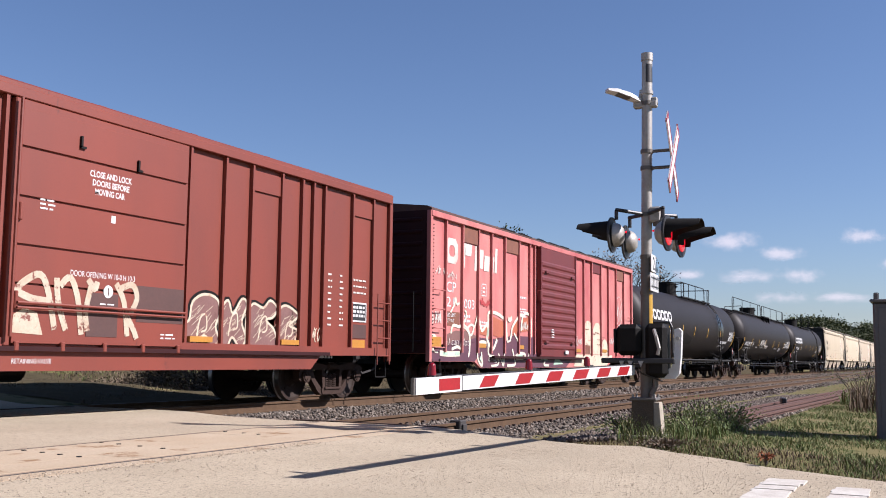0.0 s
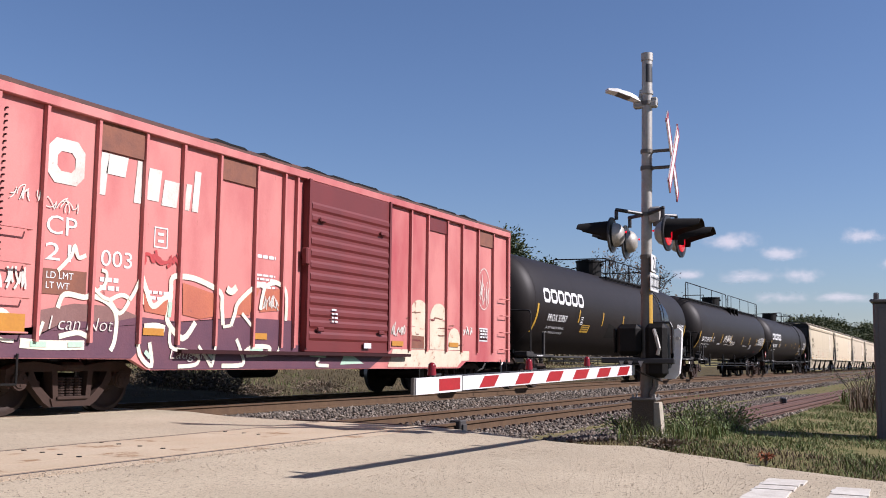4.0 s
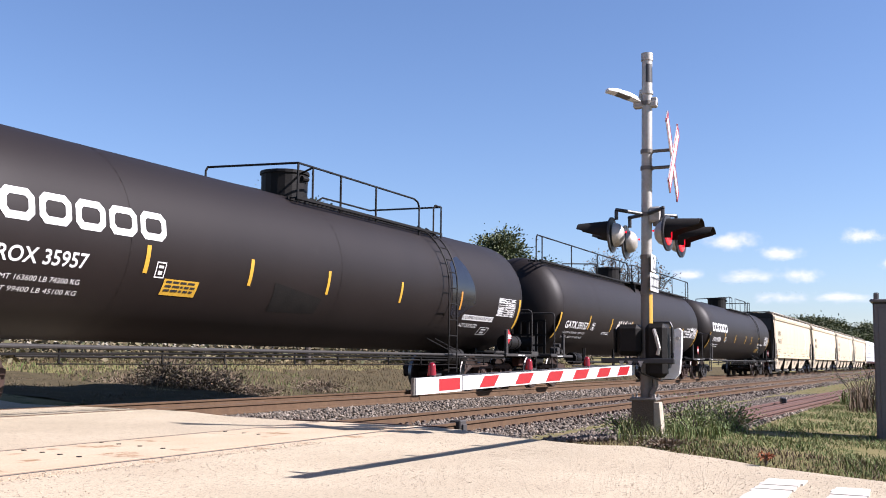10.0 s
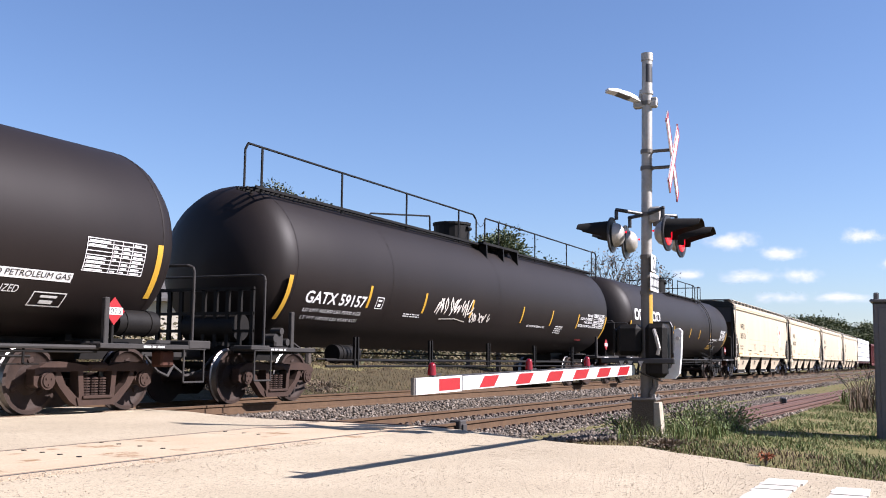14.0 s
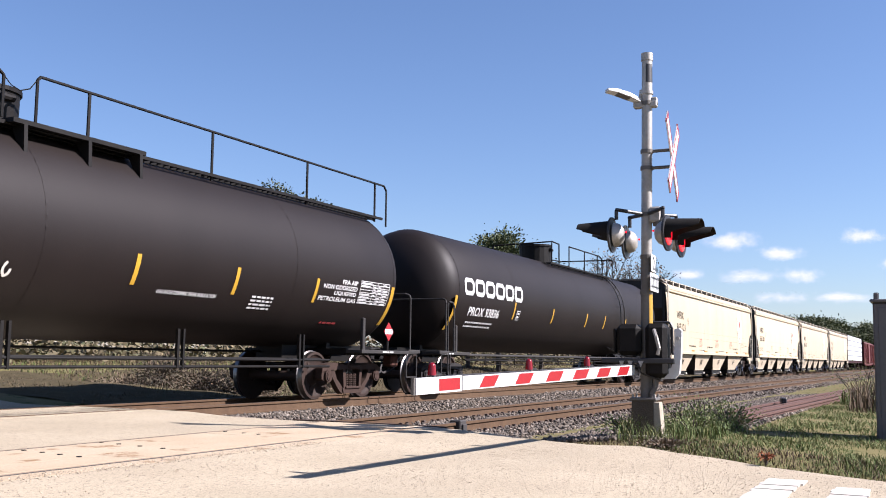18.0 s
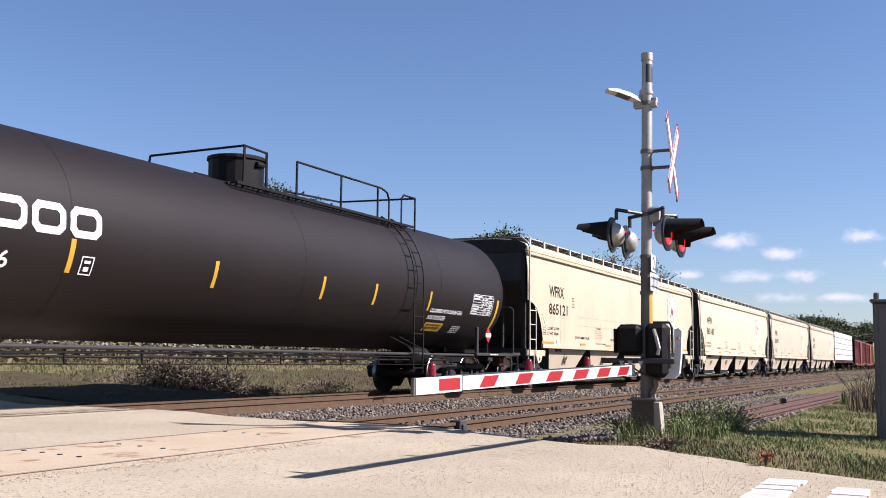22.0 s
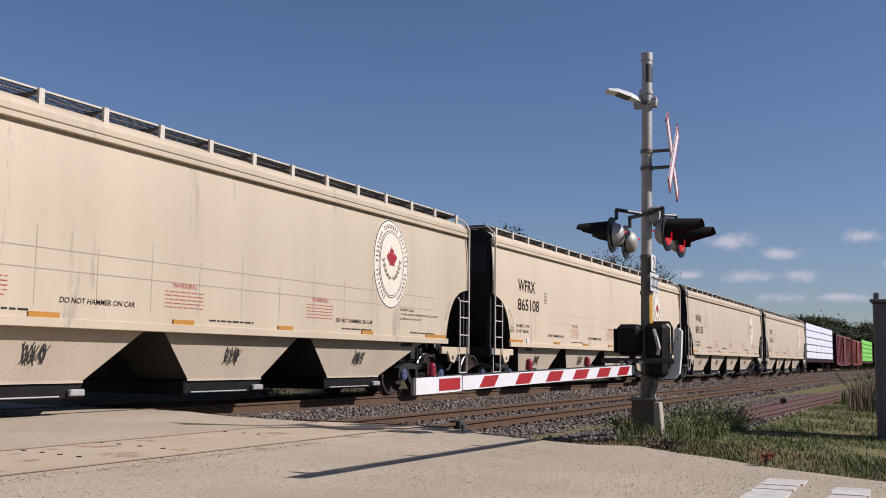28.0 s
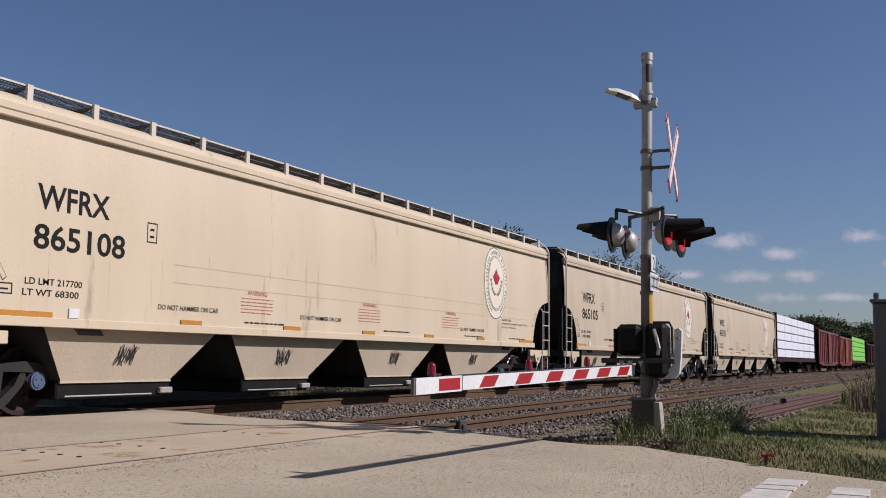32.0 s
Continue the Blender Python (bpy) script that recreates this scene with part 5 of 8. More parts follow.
    for k in range(3):
        bars(bm, 14.28, 2.24 - k * 0.12, 0.48, 0.045, 1, 90 + k, 0.7)
    bars(bm, 12.9, 0.78, 0.7, 0.05, 1, 44, 0.9)
    part("small_writing", flat(bm, 0, Yw, 0), M_spraywhite, c)
    part("data_plate", B(box, 14.2, 14.78, Yw - 0.004, Yw + 0.01, 1.43, 1.80), M_white, c, "white framed data stencil")
    part("data_field", B(box, 14.23, 14.75, Yw - 0.008, Yw, 1.46, 1.77), M_black, c)
    bm = bmesh.new()
    bars(bm, 14.28, 1.73, 0.42, 0.24, 3, 7, 0.6)
    part("small_writing", flat(bm, 0, Yw - 0.010, 0), M_white, c)
    bm = bmesh.new()
    scrawl(bm, 12.92, 1.02, 0.36, 0.26, 4, 77, 0.02)
    part_each("graffiti", flat(bm, 0, Yw, 0), M_spraycream, c, "small cream scribble")
    part("patch", B(box, 14.24, 14.78, Yw - 0.004, Yw + 0.01, 1.12, 1.38), M_darkpatch, c)
    part("reflector_strip", B(box, 14.24, 14.74, Yw - 0.004, Yw + 0.01, 0.93, 1.09), M_orange, c, "amber reflective strip")
    for x in (9.6, 11.92):
        part("reflector_strip", B(box, x, x + 0.52, -HW - 0.002, -HW + 0.05, 0.955, 1.04), M_orange, c, "amber reflective strip")
    return c


def car_b():
    ribs_l = [0.82, 1.70, 2.60, 3.40, 4.25, 5.2, 5.98, 6.35]
    ribs_r = [10.58, 11.36, 12.32, 13.13, 14.03, 14.93]
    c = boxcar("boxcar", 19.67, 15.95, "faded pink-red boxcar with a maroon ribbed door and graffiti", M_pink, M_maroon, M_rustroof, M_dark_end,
               ribs_l + ribs_r, (6.58, 9.55), "ribbed", 4.0, 0.54,
               patches=[(1.73, 2.58, 3.48, 3.89, M_patch), (4.28, 5.18, 3.50, 3.89, M_patch), (11.42, 12.30, 3.55, 3.89, M_maroon), (14.06, 14.92, 3.50, 3.89, M_patch)])
    Yw = -HW + 0.052
    # company mark as plain white blocks
    bm = bmesh.new()
    ring_shape(bm, 0.88, 2.92, 0.62, 0.58, 0.16)
    part("company_mark", flat(bm, 0, Yw, 0), M_spraywhite, c, "white block of a faded company mark")
    for x0, z0, x1, z1 in ((1.74, 2.88, 1.88, 3.46), (1.88, 3.18, 2.24, 3.46), (2.42, 2.86, 2.56, 3.46), (2.66, 2.94, 2.92, 3.40), (2.98, 2.9, 3.30, 3.28), (3.46, 2.9, 3.58, 3.3), (3.64, 2.9, 3.78, 3.52)):
        bm = bmesh.new()
        poly(bm, [(x0, z0), (x1, z0), (x1 + 0.05, z1), (x0 + 0.05, z1)])
        part("company_mark", flat(bm, 0, Yw, 0), M_spraywhite, c)
    part("writing", flat(text_bm("CP", 0.50, 0.24), 0.92, Yw, 2.26), M_white, c)
    part("writing", flat(text_bm("21", 0.42, 0.22), 0.92, Yw, 1.93), M_white, c)
    part("writing", flat(text_bm("003", 0.58, 0.22), 1.86, Yw, 1.93), M_white, c)
    part("patch", B(box, 0.90, 1.62, Yw - 0.0015, Yw + 0.01, 1.50, 1.82), M_patch, c)
    part("writing", flat(text_bm("LD LMT", 0.44, 0.085), 0.95, Yw - 0.007, 1.70), M_white, c)
    part("writing", flat(text_bm("LT WT", 0.38, 0.085), 0.95, Yw - 0.007, 1.57), M_white, c)
    bm = bmesh.new()
    bars(bm, 1.86, 1.78, 0.36, 0.22, 2, 3)
    bars(bm, 5.3, 2.42, 0.5, 0.10, 1, 5)
    bars(bm, 5.3, 2.10, 0.5, 0.26, 4, 6)
    bars(bm, 2.75, 1.66, 0.5, 0.16, 2, 9)
    bars(bm, 6.9, 1.5, 0.0, 0.1, 1, 9)
    part("small_writing", flat(bm, 0, Yw, 0), M_white, c)
    bm = bmesh.new()
    for a in ((2.86, 2.28, 3.14, 2.30), (2.86, 2.56, 3.14, 2.58), (2.86, 2.28, 2.88, 2.58), (3.12, 2.28, 3.14, 2.58), (2.94, 2.36, 3.06, 2.40), (2.94, 2.46, 3.06, 2.50)):
        quad(bm, *a)
    part("plate_mark", flat(bm, 0, Yw, 0), M_white, c)
    # graffiti: purple foot, orange fills, pale outlines
    def sprayed(bm, lift):
        for v in bm.verts:
            v.co.y += Yw - lift
        return bm
    bm = bmesh.new()
    poly(bm, [(0.02, 0.95), (0.92, 0.99), (1.33, 1.17), (2.12, 1.19), (2.61, 1.28), (3.53, 1.24), (4.38, 1.31), (4.92, 1.37), (6.34, 1.37), (6.34, 0.95)])
    part("graffiti_fill", flat(bm, 0, Yw - 0.001, 0), M_purple, c, "purple sprayed ground of the graffiti")
    for pts in ([(2.6, 0.95), (2.9, 0.55), (9.0, 0.55), (9.9, 0.95)], [(0.11, 0.95), (0.11, 0.70), (2.5, 0.70), (2.6, 0.78), (2.6, 0.95)]):
        bm = bmesh.new()
        poly(bm, pts)
        part("graffiti_fill", flat(bm, 0, Yw - 0.001, 0), M_purple, c)
    bm = bmesh.new()
    poly(bm, [(0.9, 1.0), (0.88, 1.29), (1.43, 1.40), (2.12, 1.40), (2.4, 1.34), (2.62, 1.28), (2.12, 1.19), (1.33, 1.17)])
    part("graffiti_fill", flat(bm, 0, Yw - 0.002, 0), M_spraypink, c, "faded mauve sprayed band")
    for sh in ([(3.5, 1.82), (4.29, 1.69), (4.31, 1.36), (3.9, 1.30), (3.52, 1.35)], [(2.62, 1.69), (2.73, 1.36), (3.25, 1.31), (3.24, 1.58), (2.89, 1.43)], [(4.68, 1.4), (4.91, 1.62), (5.3, 1.89), (5.38, 1.85), (5.12, 1.41)], [(5.51, 1.86), (5.98, 1.89), (6.08, 1.54), (5.4, 1.47)]):
        bm = bmesh.new()
        poly(bm, sh)
        part("graffiti_fill", flat(bm, 0, Yw - 0.004, 0), M_sprayorange, c, "orange sprayed letter shape")
    for k, (w, st) in enumerate(((0.085, [(2.66, 1.45), (2.63, 1.70), (2.62, 1.88), (2.74, 1.66), (2.88, 1.44), (3.08, 1.55), (3.24, 1.65), (3.27, 1.88), (3.6, 1.91), (3.92, 1.87), (4.37, 1.73), (4.42, 1.5), (4.46, 1.23)]),
                                 (0.09, [(3.25, 1.65), (3.22, 1.4), (3.21, 1.22), (3.54, 1.0), (3.81, 1.25)]), (0.07, [(1.16, 1.33), (1.26, 1.51), (1.59, 1.49), (1.73, 1.52), (2.02, 1.44), (2.18, 1.27), (2.17, 0.95), (2.10, 0.80)]),
                                 (0.06, [(2.05, 1.48), (2.26, 1.56), (2.41, 1.5), (2.24, 1.31), (2.05, 1.48)]), (0.05, [(1.88, 1.87), (1.97, 1.84), (1.95, 1.69), (1.81, 1.58)]), (0.055, [(1.13, 1.80), (1.34, 2.01), (1.39, 2.15), (1.46, 2.0), (1.59, 2.04)]),
                                 (0.12, [(0.60, 0.88), (1.0, 0.86), (1.63, 0.87)]), (0.07, [(1.20, 0.97), (1.5, 1.03), (1.68, 0.98)]), (0.08, [(0.07, 1.19), (0.31, 1.25), (0.46, 1.14)]), (0.06, [(0.05, 1.02), (0.09, 0.88), (0.25, 0.97)]), (0.05, [(0.94, 1.15), (0.90, 1.05), (0.87, 0.98)]),
                                 (0.07, [(2.60, 1.05), (2.66, 0.75), (2.90, 0.60), (2.84, 0.93)]), (0.06, [(3.26, 1.2), (3.28, 0.88), (3.62, 0.82), (3.9, 0.74), (3.84, 0.62), (3.45, 0.59)]), (0.055, [(3.89, 0.90), (4.08, 0.72), (4.22, 0.60), (4.29, 0.9)]),
                                 (0.07, [(4.80, 1.02), (4.95, 0.78), (4.97, 0.62), (4.45, 0.60)]), (0.075, [(5.02, 0.82), (5.26, 0.91), (5.68, 0.90), (5.60, 0.80), (5.06, 0.77)]),
                                 (0.08, [(4.65, 1.23), (4.74, 1.42), (4.83, 1.61), (5.3, 1.91), (5.51, 1.90), (5.8, 1.99), (6.11, 1.85), (6.13, 1.36)]), (0.08, [(5.51, 1.9), (5.44, 1.7), (5.40, 1.51)]), (0.06, [(4.92, 1.43), (5.2, 1.23)]), (0.11, [(4.52, 1.80), (4.64, 1.76), (4.76, 1.84)]), (0.10, [(2.72, 1.14), (2.95, 1.16), (3.14, 1.13)]), (0.05, [(1.75, 1.62), (1.9, 1.52), (2.05, 1.48)]), (0.06, [(2.41, 1.5), (2.5, 1.62), (2.60, 1.80)]), (0.045, [(0.20, 1.05), (0.3, 0.92), (0.5, 0.9)]), (0.05, [(4.45, 1.2), (4.65, 1.23)]), (0.05, [(6.0, 0.98), (5.9, 0.80)]), (0.06, [(7.2, 0.72), (7.1, 0.62), (7.5, 0.6)]))):
        part("graffiti", sprayed(B(ribbon, smooth(st), w), 0.006 + 0.0004 * k), M_sprayline, c, "cream sprayed outline of graffiti")
    for st in ([(3.24, 1.52), (3.22, 1.3)], [(2.75, 0.80), (2.86, 0.72)], [(0.75, 0.87), (1.0, 0.87)], [(1.35, 0.87), (1.6, 0.88)], [(5.15, 0.83), (5.5, 0.85)], [(4.12, 0.80), (4.22, 0.72)]):
        part("graffiti", sprayed(B(ribbon, st, 0.07), 0.016), M_spraygreen, c, "mint green sprayed shade")
    for body, x, z, w, h in (("I can Not", 1.02, 1.06, 1.10, 0.17), ("Laughing", 3.26, 0.66, 1.02, 0.18)):
        part("writing", sprayed(flat(text_bm(body, w, h, 0.2, -0.012), x, 0, z), 0.018), M_spraywhite, c, "thin white sprayed handwriting")
    bm = bmesh.new()
    scrawl(bm, 0.28, 2.62, 0.5, 0.2, 4, 25, 0.014)
    scrawl(bm, 0.9, 2.55, 0.5, 0.2, 3, 26, 0.014)
    scrawl(bm, 0.2, 1.50, 0.42, 0.30, 5, 22, 0.03)
    scrawl(bm, 5.45, 1.52, 0.5, 0.25, 5, 27, 0.018)
    part_each("graffiti", flat(bm, 0, Yw - 0.008, 0), M_spraywhite, c, "thin white sprayed scribbles")
    bm = bmesh.new()
    scrawl(bm, 2.66, 2.02, 0.75, 0.22, 4, 31, 0.05)
    part_each("graffiti", flat(bm, 0, Yw - 0.006, 0), M_redspray, c, "red sprayed scribble")
    # on the sill beside the door: pale shapes
    for k, sh in enumerate(([(6.8, 0.88), (7.5, 0.88), (7.4, 0.74), (6.9, 0.76)], [(7.9, 0.62), (8.1, 0.88), (8.75, 0.64)])):
        bm = bmesh.new()
        poly(bm, sh)
        part("graffiti_fill", flat(bm, 0, Yw - 0.006, 0), M_spraygreen, c)
    # rounded cream shapes by the other end
    for xa, xb, zt in ((10.62, 11.50, 2.0), (11.56, 12.42, 1.97), (12.48, 13.1, 1.45)):
        w = (xb - xa) / 2
        pts = [(xa, 0.95)] + [(xa + w - w * math.cos(a), zt - w * 0.8 + w * 0.8 * math.sin(a)) for a in [math.pi * k / 10 for k in range(11)]] + [(xb, 0.95)]
        bm = bmesh.new()
        poly(bm, pts)
        part("graffiti_fill", flat(bm, 0, Yw, 0), M_spraycream, c, "flaking cream sprayed dome")
    bm = bmesh.new()
    poly(bm, [(10.62, 0.96), (11.28, 0.96), (11.28, 1.22), (10.62, 1.24)])
    part("rust_patch", flat(bm, 0, Yw - 0.005, 0), M_patch, c)
    rq = random.Random(17)
    for k in range(16):
        bm = bmesh.new()
        xx, zz, ll = rq.uniform(10.45, 12.9), rq.uniform(0.95, 1.8), rq.uniform(0.1, 0.45)
        ribbon(bm, [(xx + ll * j / 6, zz + rq.uniform(-0.012, 0.012)) for j in range(7)], rq.uniform(0.008, 0.03))
        part("flaked_paint", flat(bm, 0, Yw - 0.007 - 0.0003 * k, 0), (M_patch, M_pink, M_maroon)[k % 3], c)
    bm = bmesh.new()
    poly(bm, [(9.9, 0.935), (9.7, 0.57), (12.95, 0.57), (13.2, 0.71), (13.6, 0.72), (13.6, 0.935)])
    part("graffiti_fill", flat(bm, 0, Yw - 0.004, 0), M_spraycream, c)
    bm = bmesh.new()
    scrawl(bm, 9.8, 1.2, 0.6, 0.3, 5, 41, 0.03)
    scrawl(bm, 13.2, 1.3, 0.6, 0.22, 4, 42, 0.03)
    scrawl(bm, 14.10, 2.05, 0.65, 0.75, 5, 43, 0.022)
    ribbon(bm, [(14.42 + 0.36 * math.cos(k * 0.3), 2.45 + 0.5 * math.sin(k * 0.3)) for k in range(20)], 0.022)
    part_each("graffiti", flat(bm, 0, Yw - 0.005, 0), M_spraywhite, c, "white sprayed scribbles")
    part("data_plate", B(box, 14.15, 14.66, Yw - 0.004, Yw + 0.01, 1.18, 1.50), M_white, c, "white framed data stencil")
    part("data_field", B(box, 14.18, 14.63, Yw - 0.008, Yw, 1.21, 1.47), M_dark_end, c)
    bm = bmesh.new()
    bars(bm, 14.22, 1.45, 0.38, 0.22, 3, 17, 0.6)
    part("small_writing", flat(bm, 0, Yw - 0.010, 0), M_white, c)
    for x, w, z in ((0.1, 0.55, 0.99), (2.70, 0.42, 1.03), (5.22, 0.38, 1.03), (9.85, 0.48, 1.0), (12.5, 0.48, 1.02)):
        part("reflector_strip", B(box, x, x + w, Yw - 0.016, Yw - 0.006, z, z + (0.24 if x < 1 else 0.10)), M_orange, c, "amber reflective strip")
    part("tag_plate", B(box, 8.5, 8.76, -HW - 0.11, -HW - 0.09, 0.93, 1.03), M_white, c)
    bm = bmesh.new()
    for k in range(4):
        bars(bm, 7.35, 1.62 - k * 0.07, 0.2, 0.04, 1, 70 + k, 0.8)
    part("small_writing", flat(bm, 0, -HW - 0.104, 0), M_white, c)
    # loose roof edge boards
    rnd = random.Random(5)
    for k in range(9):
        x = 3.8 + k * 1.15 + rnd.uniform(-0.3, 0.3)
        part("roof_scrap", B(prism, [(x, 4.05), (x + 0.2, 4.075 + rnd.uniform(0, 0.03)), (x + rnd.uniform(0.4, 0.6), 4.08), (x + 0.9, 4.05 + rnd.uniform(0, 0.035)), (x + 1.0, 4.045)], "y", -HW - 0.025, -HW + 0.12), M_steel, c)
    return c


def strips(xs, lo, hi, w=0.10):
    return [(x, lo, hi, w) for x in xs]


ZC, TR = 2.40, 1.45
UP = ZC + TR


def walkway(car, x0, x1, y0=-0.95, y1=-0.55, z=UP + 0.02):
    bm = bmesh.new()
    for y in (y0, (y0 + y1) / 2, y1):
        box(bm, x0, x1, y - 0.015, y + 0.015, z - 0.05, z)
    n = int((x1 - x0) / 0.15)
    for i in range(n):
        x = x0 + (x1 - x0) * (i + 0.5) / n
        box(bm, x - 0.01, x + 0.01, y0, y1, z - 0.03, z - 0.005)
    return part("walkway", bm, M_steel, car, "narrow black grated walkway")


def big_mark(sh, x, z, w, h):
    """The owner's white mark as six plain ring shapes."""
    k = w / 6
    for i in range(6):
        bm = bmesh.new()
        ring_shape(bm, 0, 0, k * 0.88, h, h * 0.24)
        part("company_mark", wrap(bm, x + i * k, z, ZC, TR), M_white, sh, "white block of a company mark" if i == 0 else "")


def t_on(sh, s, x, z, w, h, m=M_white, slant=0.0, bold=0.0, lift=0.006):
    part("writing", wrap(text_bm(s, w, h, slant, bold), x, z, ZC, TR, lift), m, sh)


def b_on(sh, x, z, w, h, rows, seed, m=M_white, fill=0.5):
    bm = bmesh.new()
    bars(bm, 0, h, w, h, rows, seed, fill)
    part("small_writing", wrap(bm, x, z, ZC, TR, 0.011 if m is M_black else 0.006), m, sh)


def table_on(sh, x, z, w, h):
    bm = bmesh.new()
    for i in range(9):
        quad(bm, 0, h * i / 8, w, h * i / 8 + 0.012)
    for x_ in (0, 0.42, 0.58, 0.76, 1.0):
        quad(bm, w * x_, 0, w * x_ + 0.012, h)
    rnd = random.Random(3)
    for i in range(8):
        for a, b in ((0.03, 0.39), (0.45, 0.55), (0.61, 0.73), (0.79, 0.97)):
            if rnd.random() < 0.8:
                quad(bm, w * a, h * (i + 0.3) / 8, w * (a + (b - a) * rnd.uniform(0.6, 1)), h * (i + 0.7) / 8)
    part("data_table", wrap(bm, x, z, ZC, TR), M_white, sh, "white stencilled table of figures")


def frame_mark(sh, x, z, w=0.22, h=0.30):
    bm = bmesh.new()
    t = 0.018
    for a in ((0, 0, w, t), (0, h - t, w, h), (0, 0, t, h), (w - t, 0, w, h), (w * 0.3, h * 0.2, w * 0.7, h * 0.45), (w * 0.25, h * 0.62, w * 0.75, h * 0.78)):
        quad(bm, *a)
    part("plate_mark", wrap(bm, x, z, ZC, TR), M_white, sh)


def side_tank(car, x, z=0.82, y=-1.0, l=0.8, r=0.18):
    bm = bmesh.new()
    rod(bm, (x, y, z), (x + l, y, z), r, 16)
    for xx in (x + l * 0.2, x + l * 0.8):
        rod(bm, (xx - 0.02, y, z), (xx + 0.02, y, z), r + 0.012, 16)
    part("air_reservoir", bm, M_steel, car, "black air reservoir", True)


def tank_c():
    c, sh = tank_car(37.13, (0, 19.5), (1.4, 17.95), [(0.93, -37, -3, 0.12)] + [(4.55, -19.5, -3.5, 0.085)] + strips([6.98, 9.32, 12.13], -20, -2.6, 0.085) + [(18.7, -35, -2.6, 0.11)], "long black pressure tank car with white writing and yellow strips")
    big_mark(sh, 1.36, 2.39, 3.6, 0.41)
    t_on(sh, "PROX 35957", 1.84, 1.88, 1.62, 0.21, M_white, 0, 0.015)
    t_on(sh, "LD LMT 163600 LB 74200 KG", 1.90, 1.67, 1.54, 0.075)
    t_on(sh, "LT WT 99400 LB 45100 KG", 1.90, 1.53, 1.57, 0.075)
    frame_mark(sh, 4.76, 1.87, 0.2, 0.24)
    bm = bmesh.new()
    quad(bm, 0, 0, 0.77, 0.26)
    part("label_plate", wrap(bm, 5.0, 1.64, ZC, TR), M_yellow, sh, "yellow plate with small writing")
    b_on(sh, 5.05, 1.67, 0.66, 0.20, 3, 5, M_black)
    # fresh dark paint patch under the ladder end
    bm = bmesh.new()
    poly(bm, [(0.1, 0.145), (0.44, 0.0), (0.9, 0.25), (1.33, 0.445), (1.19, 0.89), (0.9, 1.32), (0.6, 1.587), (0.3, 1.5), (0.0, 1.32), (-0.03, 0.7)])
    bmesh.ops.triangulate(bm, faces=bm.faces)
    bmesh.ops.subdivide_edges(bm, edges=bm.edges, cuts=6, use_grid_fill=True)
    part("paint_patch", wrap(bm, 14.57, 1.665, ZC, TR, 0.004), M_freshblack, sh, "glossy fresh black paint patch", True)
    bm = bmesh.new()
    poly(bm, [(0.07, 0.0), (0.0, 0.55), (1.55, 0.344), (1.50, 0.03)])
    bmesh.ops.triangulate(bm, faces=bm.faces)
    bmesh.ops.subdivide_edges(bm, edges=bm.edges, cuts=6, use_grid_fill=True)
    part("paint_patch", wrap(bm, 7.69, 1.52, ZC, TR, 0.003), M_steel, sh, "dark repainted square", True)
    part("reflector_strip", B(tank_band, 15.07, 0.085, ZC, TR, -20, -3, 0.010), M_orange, sh)
    bm = bmesh.new()
    quad(bm, 0, 0, 1.79, 0.135)
    part("label_plate", wrap(bm, 15.41, 1.69, ZC, TR), M_white, sh)
    t_on(sh, "LIQUEFIED PETROLEUM GAS", 15.44, 1.71, 1.73, 0.095, M_black, lift=0.011)
    t_on(sh, "NOT ODORIZED", 15.44, 1.52, 1.0, 0.11)
    frame_mark(sh, 16.7, 1.37, 0.55, 0.24)
    table_on(sh, 17.3, 1.86, 1.1, 0.45)
    manway(c, 9.85, ZC, TR, 0.45, 0.46)
    walkway(c, 8.9, 14.95, z=UP - 0.14)
    zt = UP + 0.50
    post_rail(c, [(8.55, 0.9, zt - 0.35), (8.55, 0.9, zt - 0.1), (8.6, 0.9, zt - 0.02), (9.0, -0.9, zt)], [(9.0, -0.9)], zt, UP - 0.25)
    post_rail(c, [(9.0, -0.9, zt), (13.6, -0.9, zt), (13.8, -0.9, zt - 0.05), (13.87, -0.9, zt - 0.15), (13.87, -0.9, UP - 0.3)], [(10.5, -0.9), (11.9, -0.9)], zt, UP - 0.25)
    post_rail(c, [(14.6, -0.9, UP - 0.3), (14.6, -0.9, zt - 0.1), (14.68, -0.9, zt), (15.0, -0.9, zt), (14.7, 0.9, zt - 0.02), (12.6, 0.9, zt - 0.02), (12.4, 0.9, zt - 0.12), (12.4, 0.9, UP - 0.2)], [(15.0, -0.9)], zt, UP - 0.25)
    post_rail(c, [(9.5, -0.9, UP - 0.2), (9.5, -0.9, zt), (10.45, 0.9, zt - 0.2), (8.2, 0.9, zt - 0.25), (8.2, 0.9, UP - 0.2)], [], zt, UP)
    side_ladder(c, 14.3, ZC, TR, 0.45, 62)
    placard(c, 17.78, -1.5, 1.34, 0.27)
    side_tank(c, 17.95, 1.20, -1.28)
    side_tank(c, 15.0, 0.82)
    return c


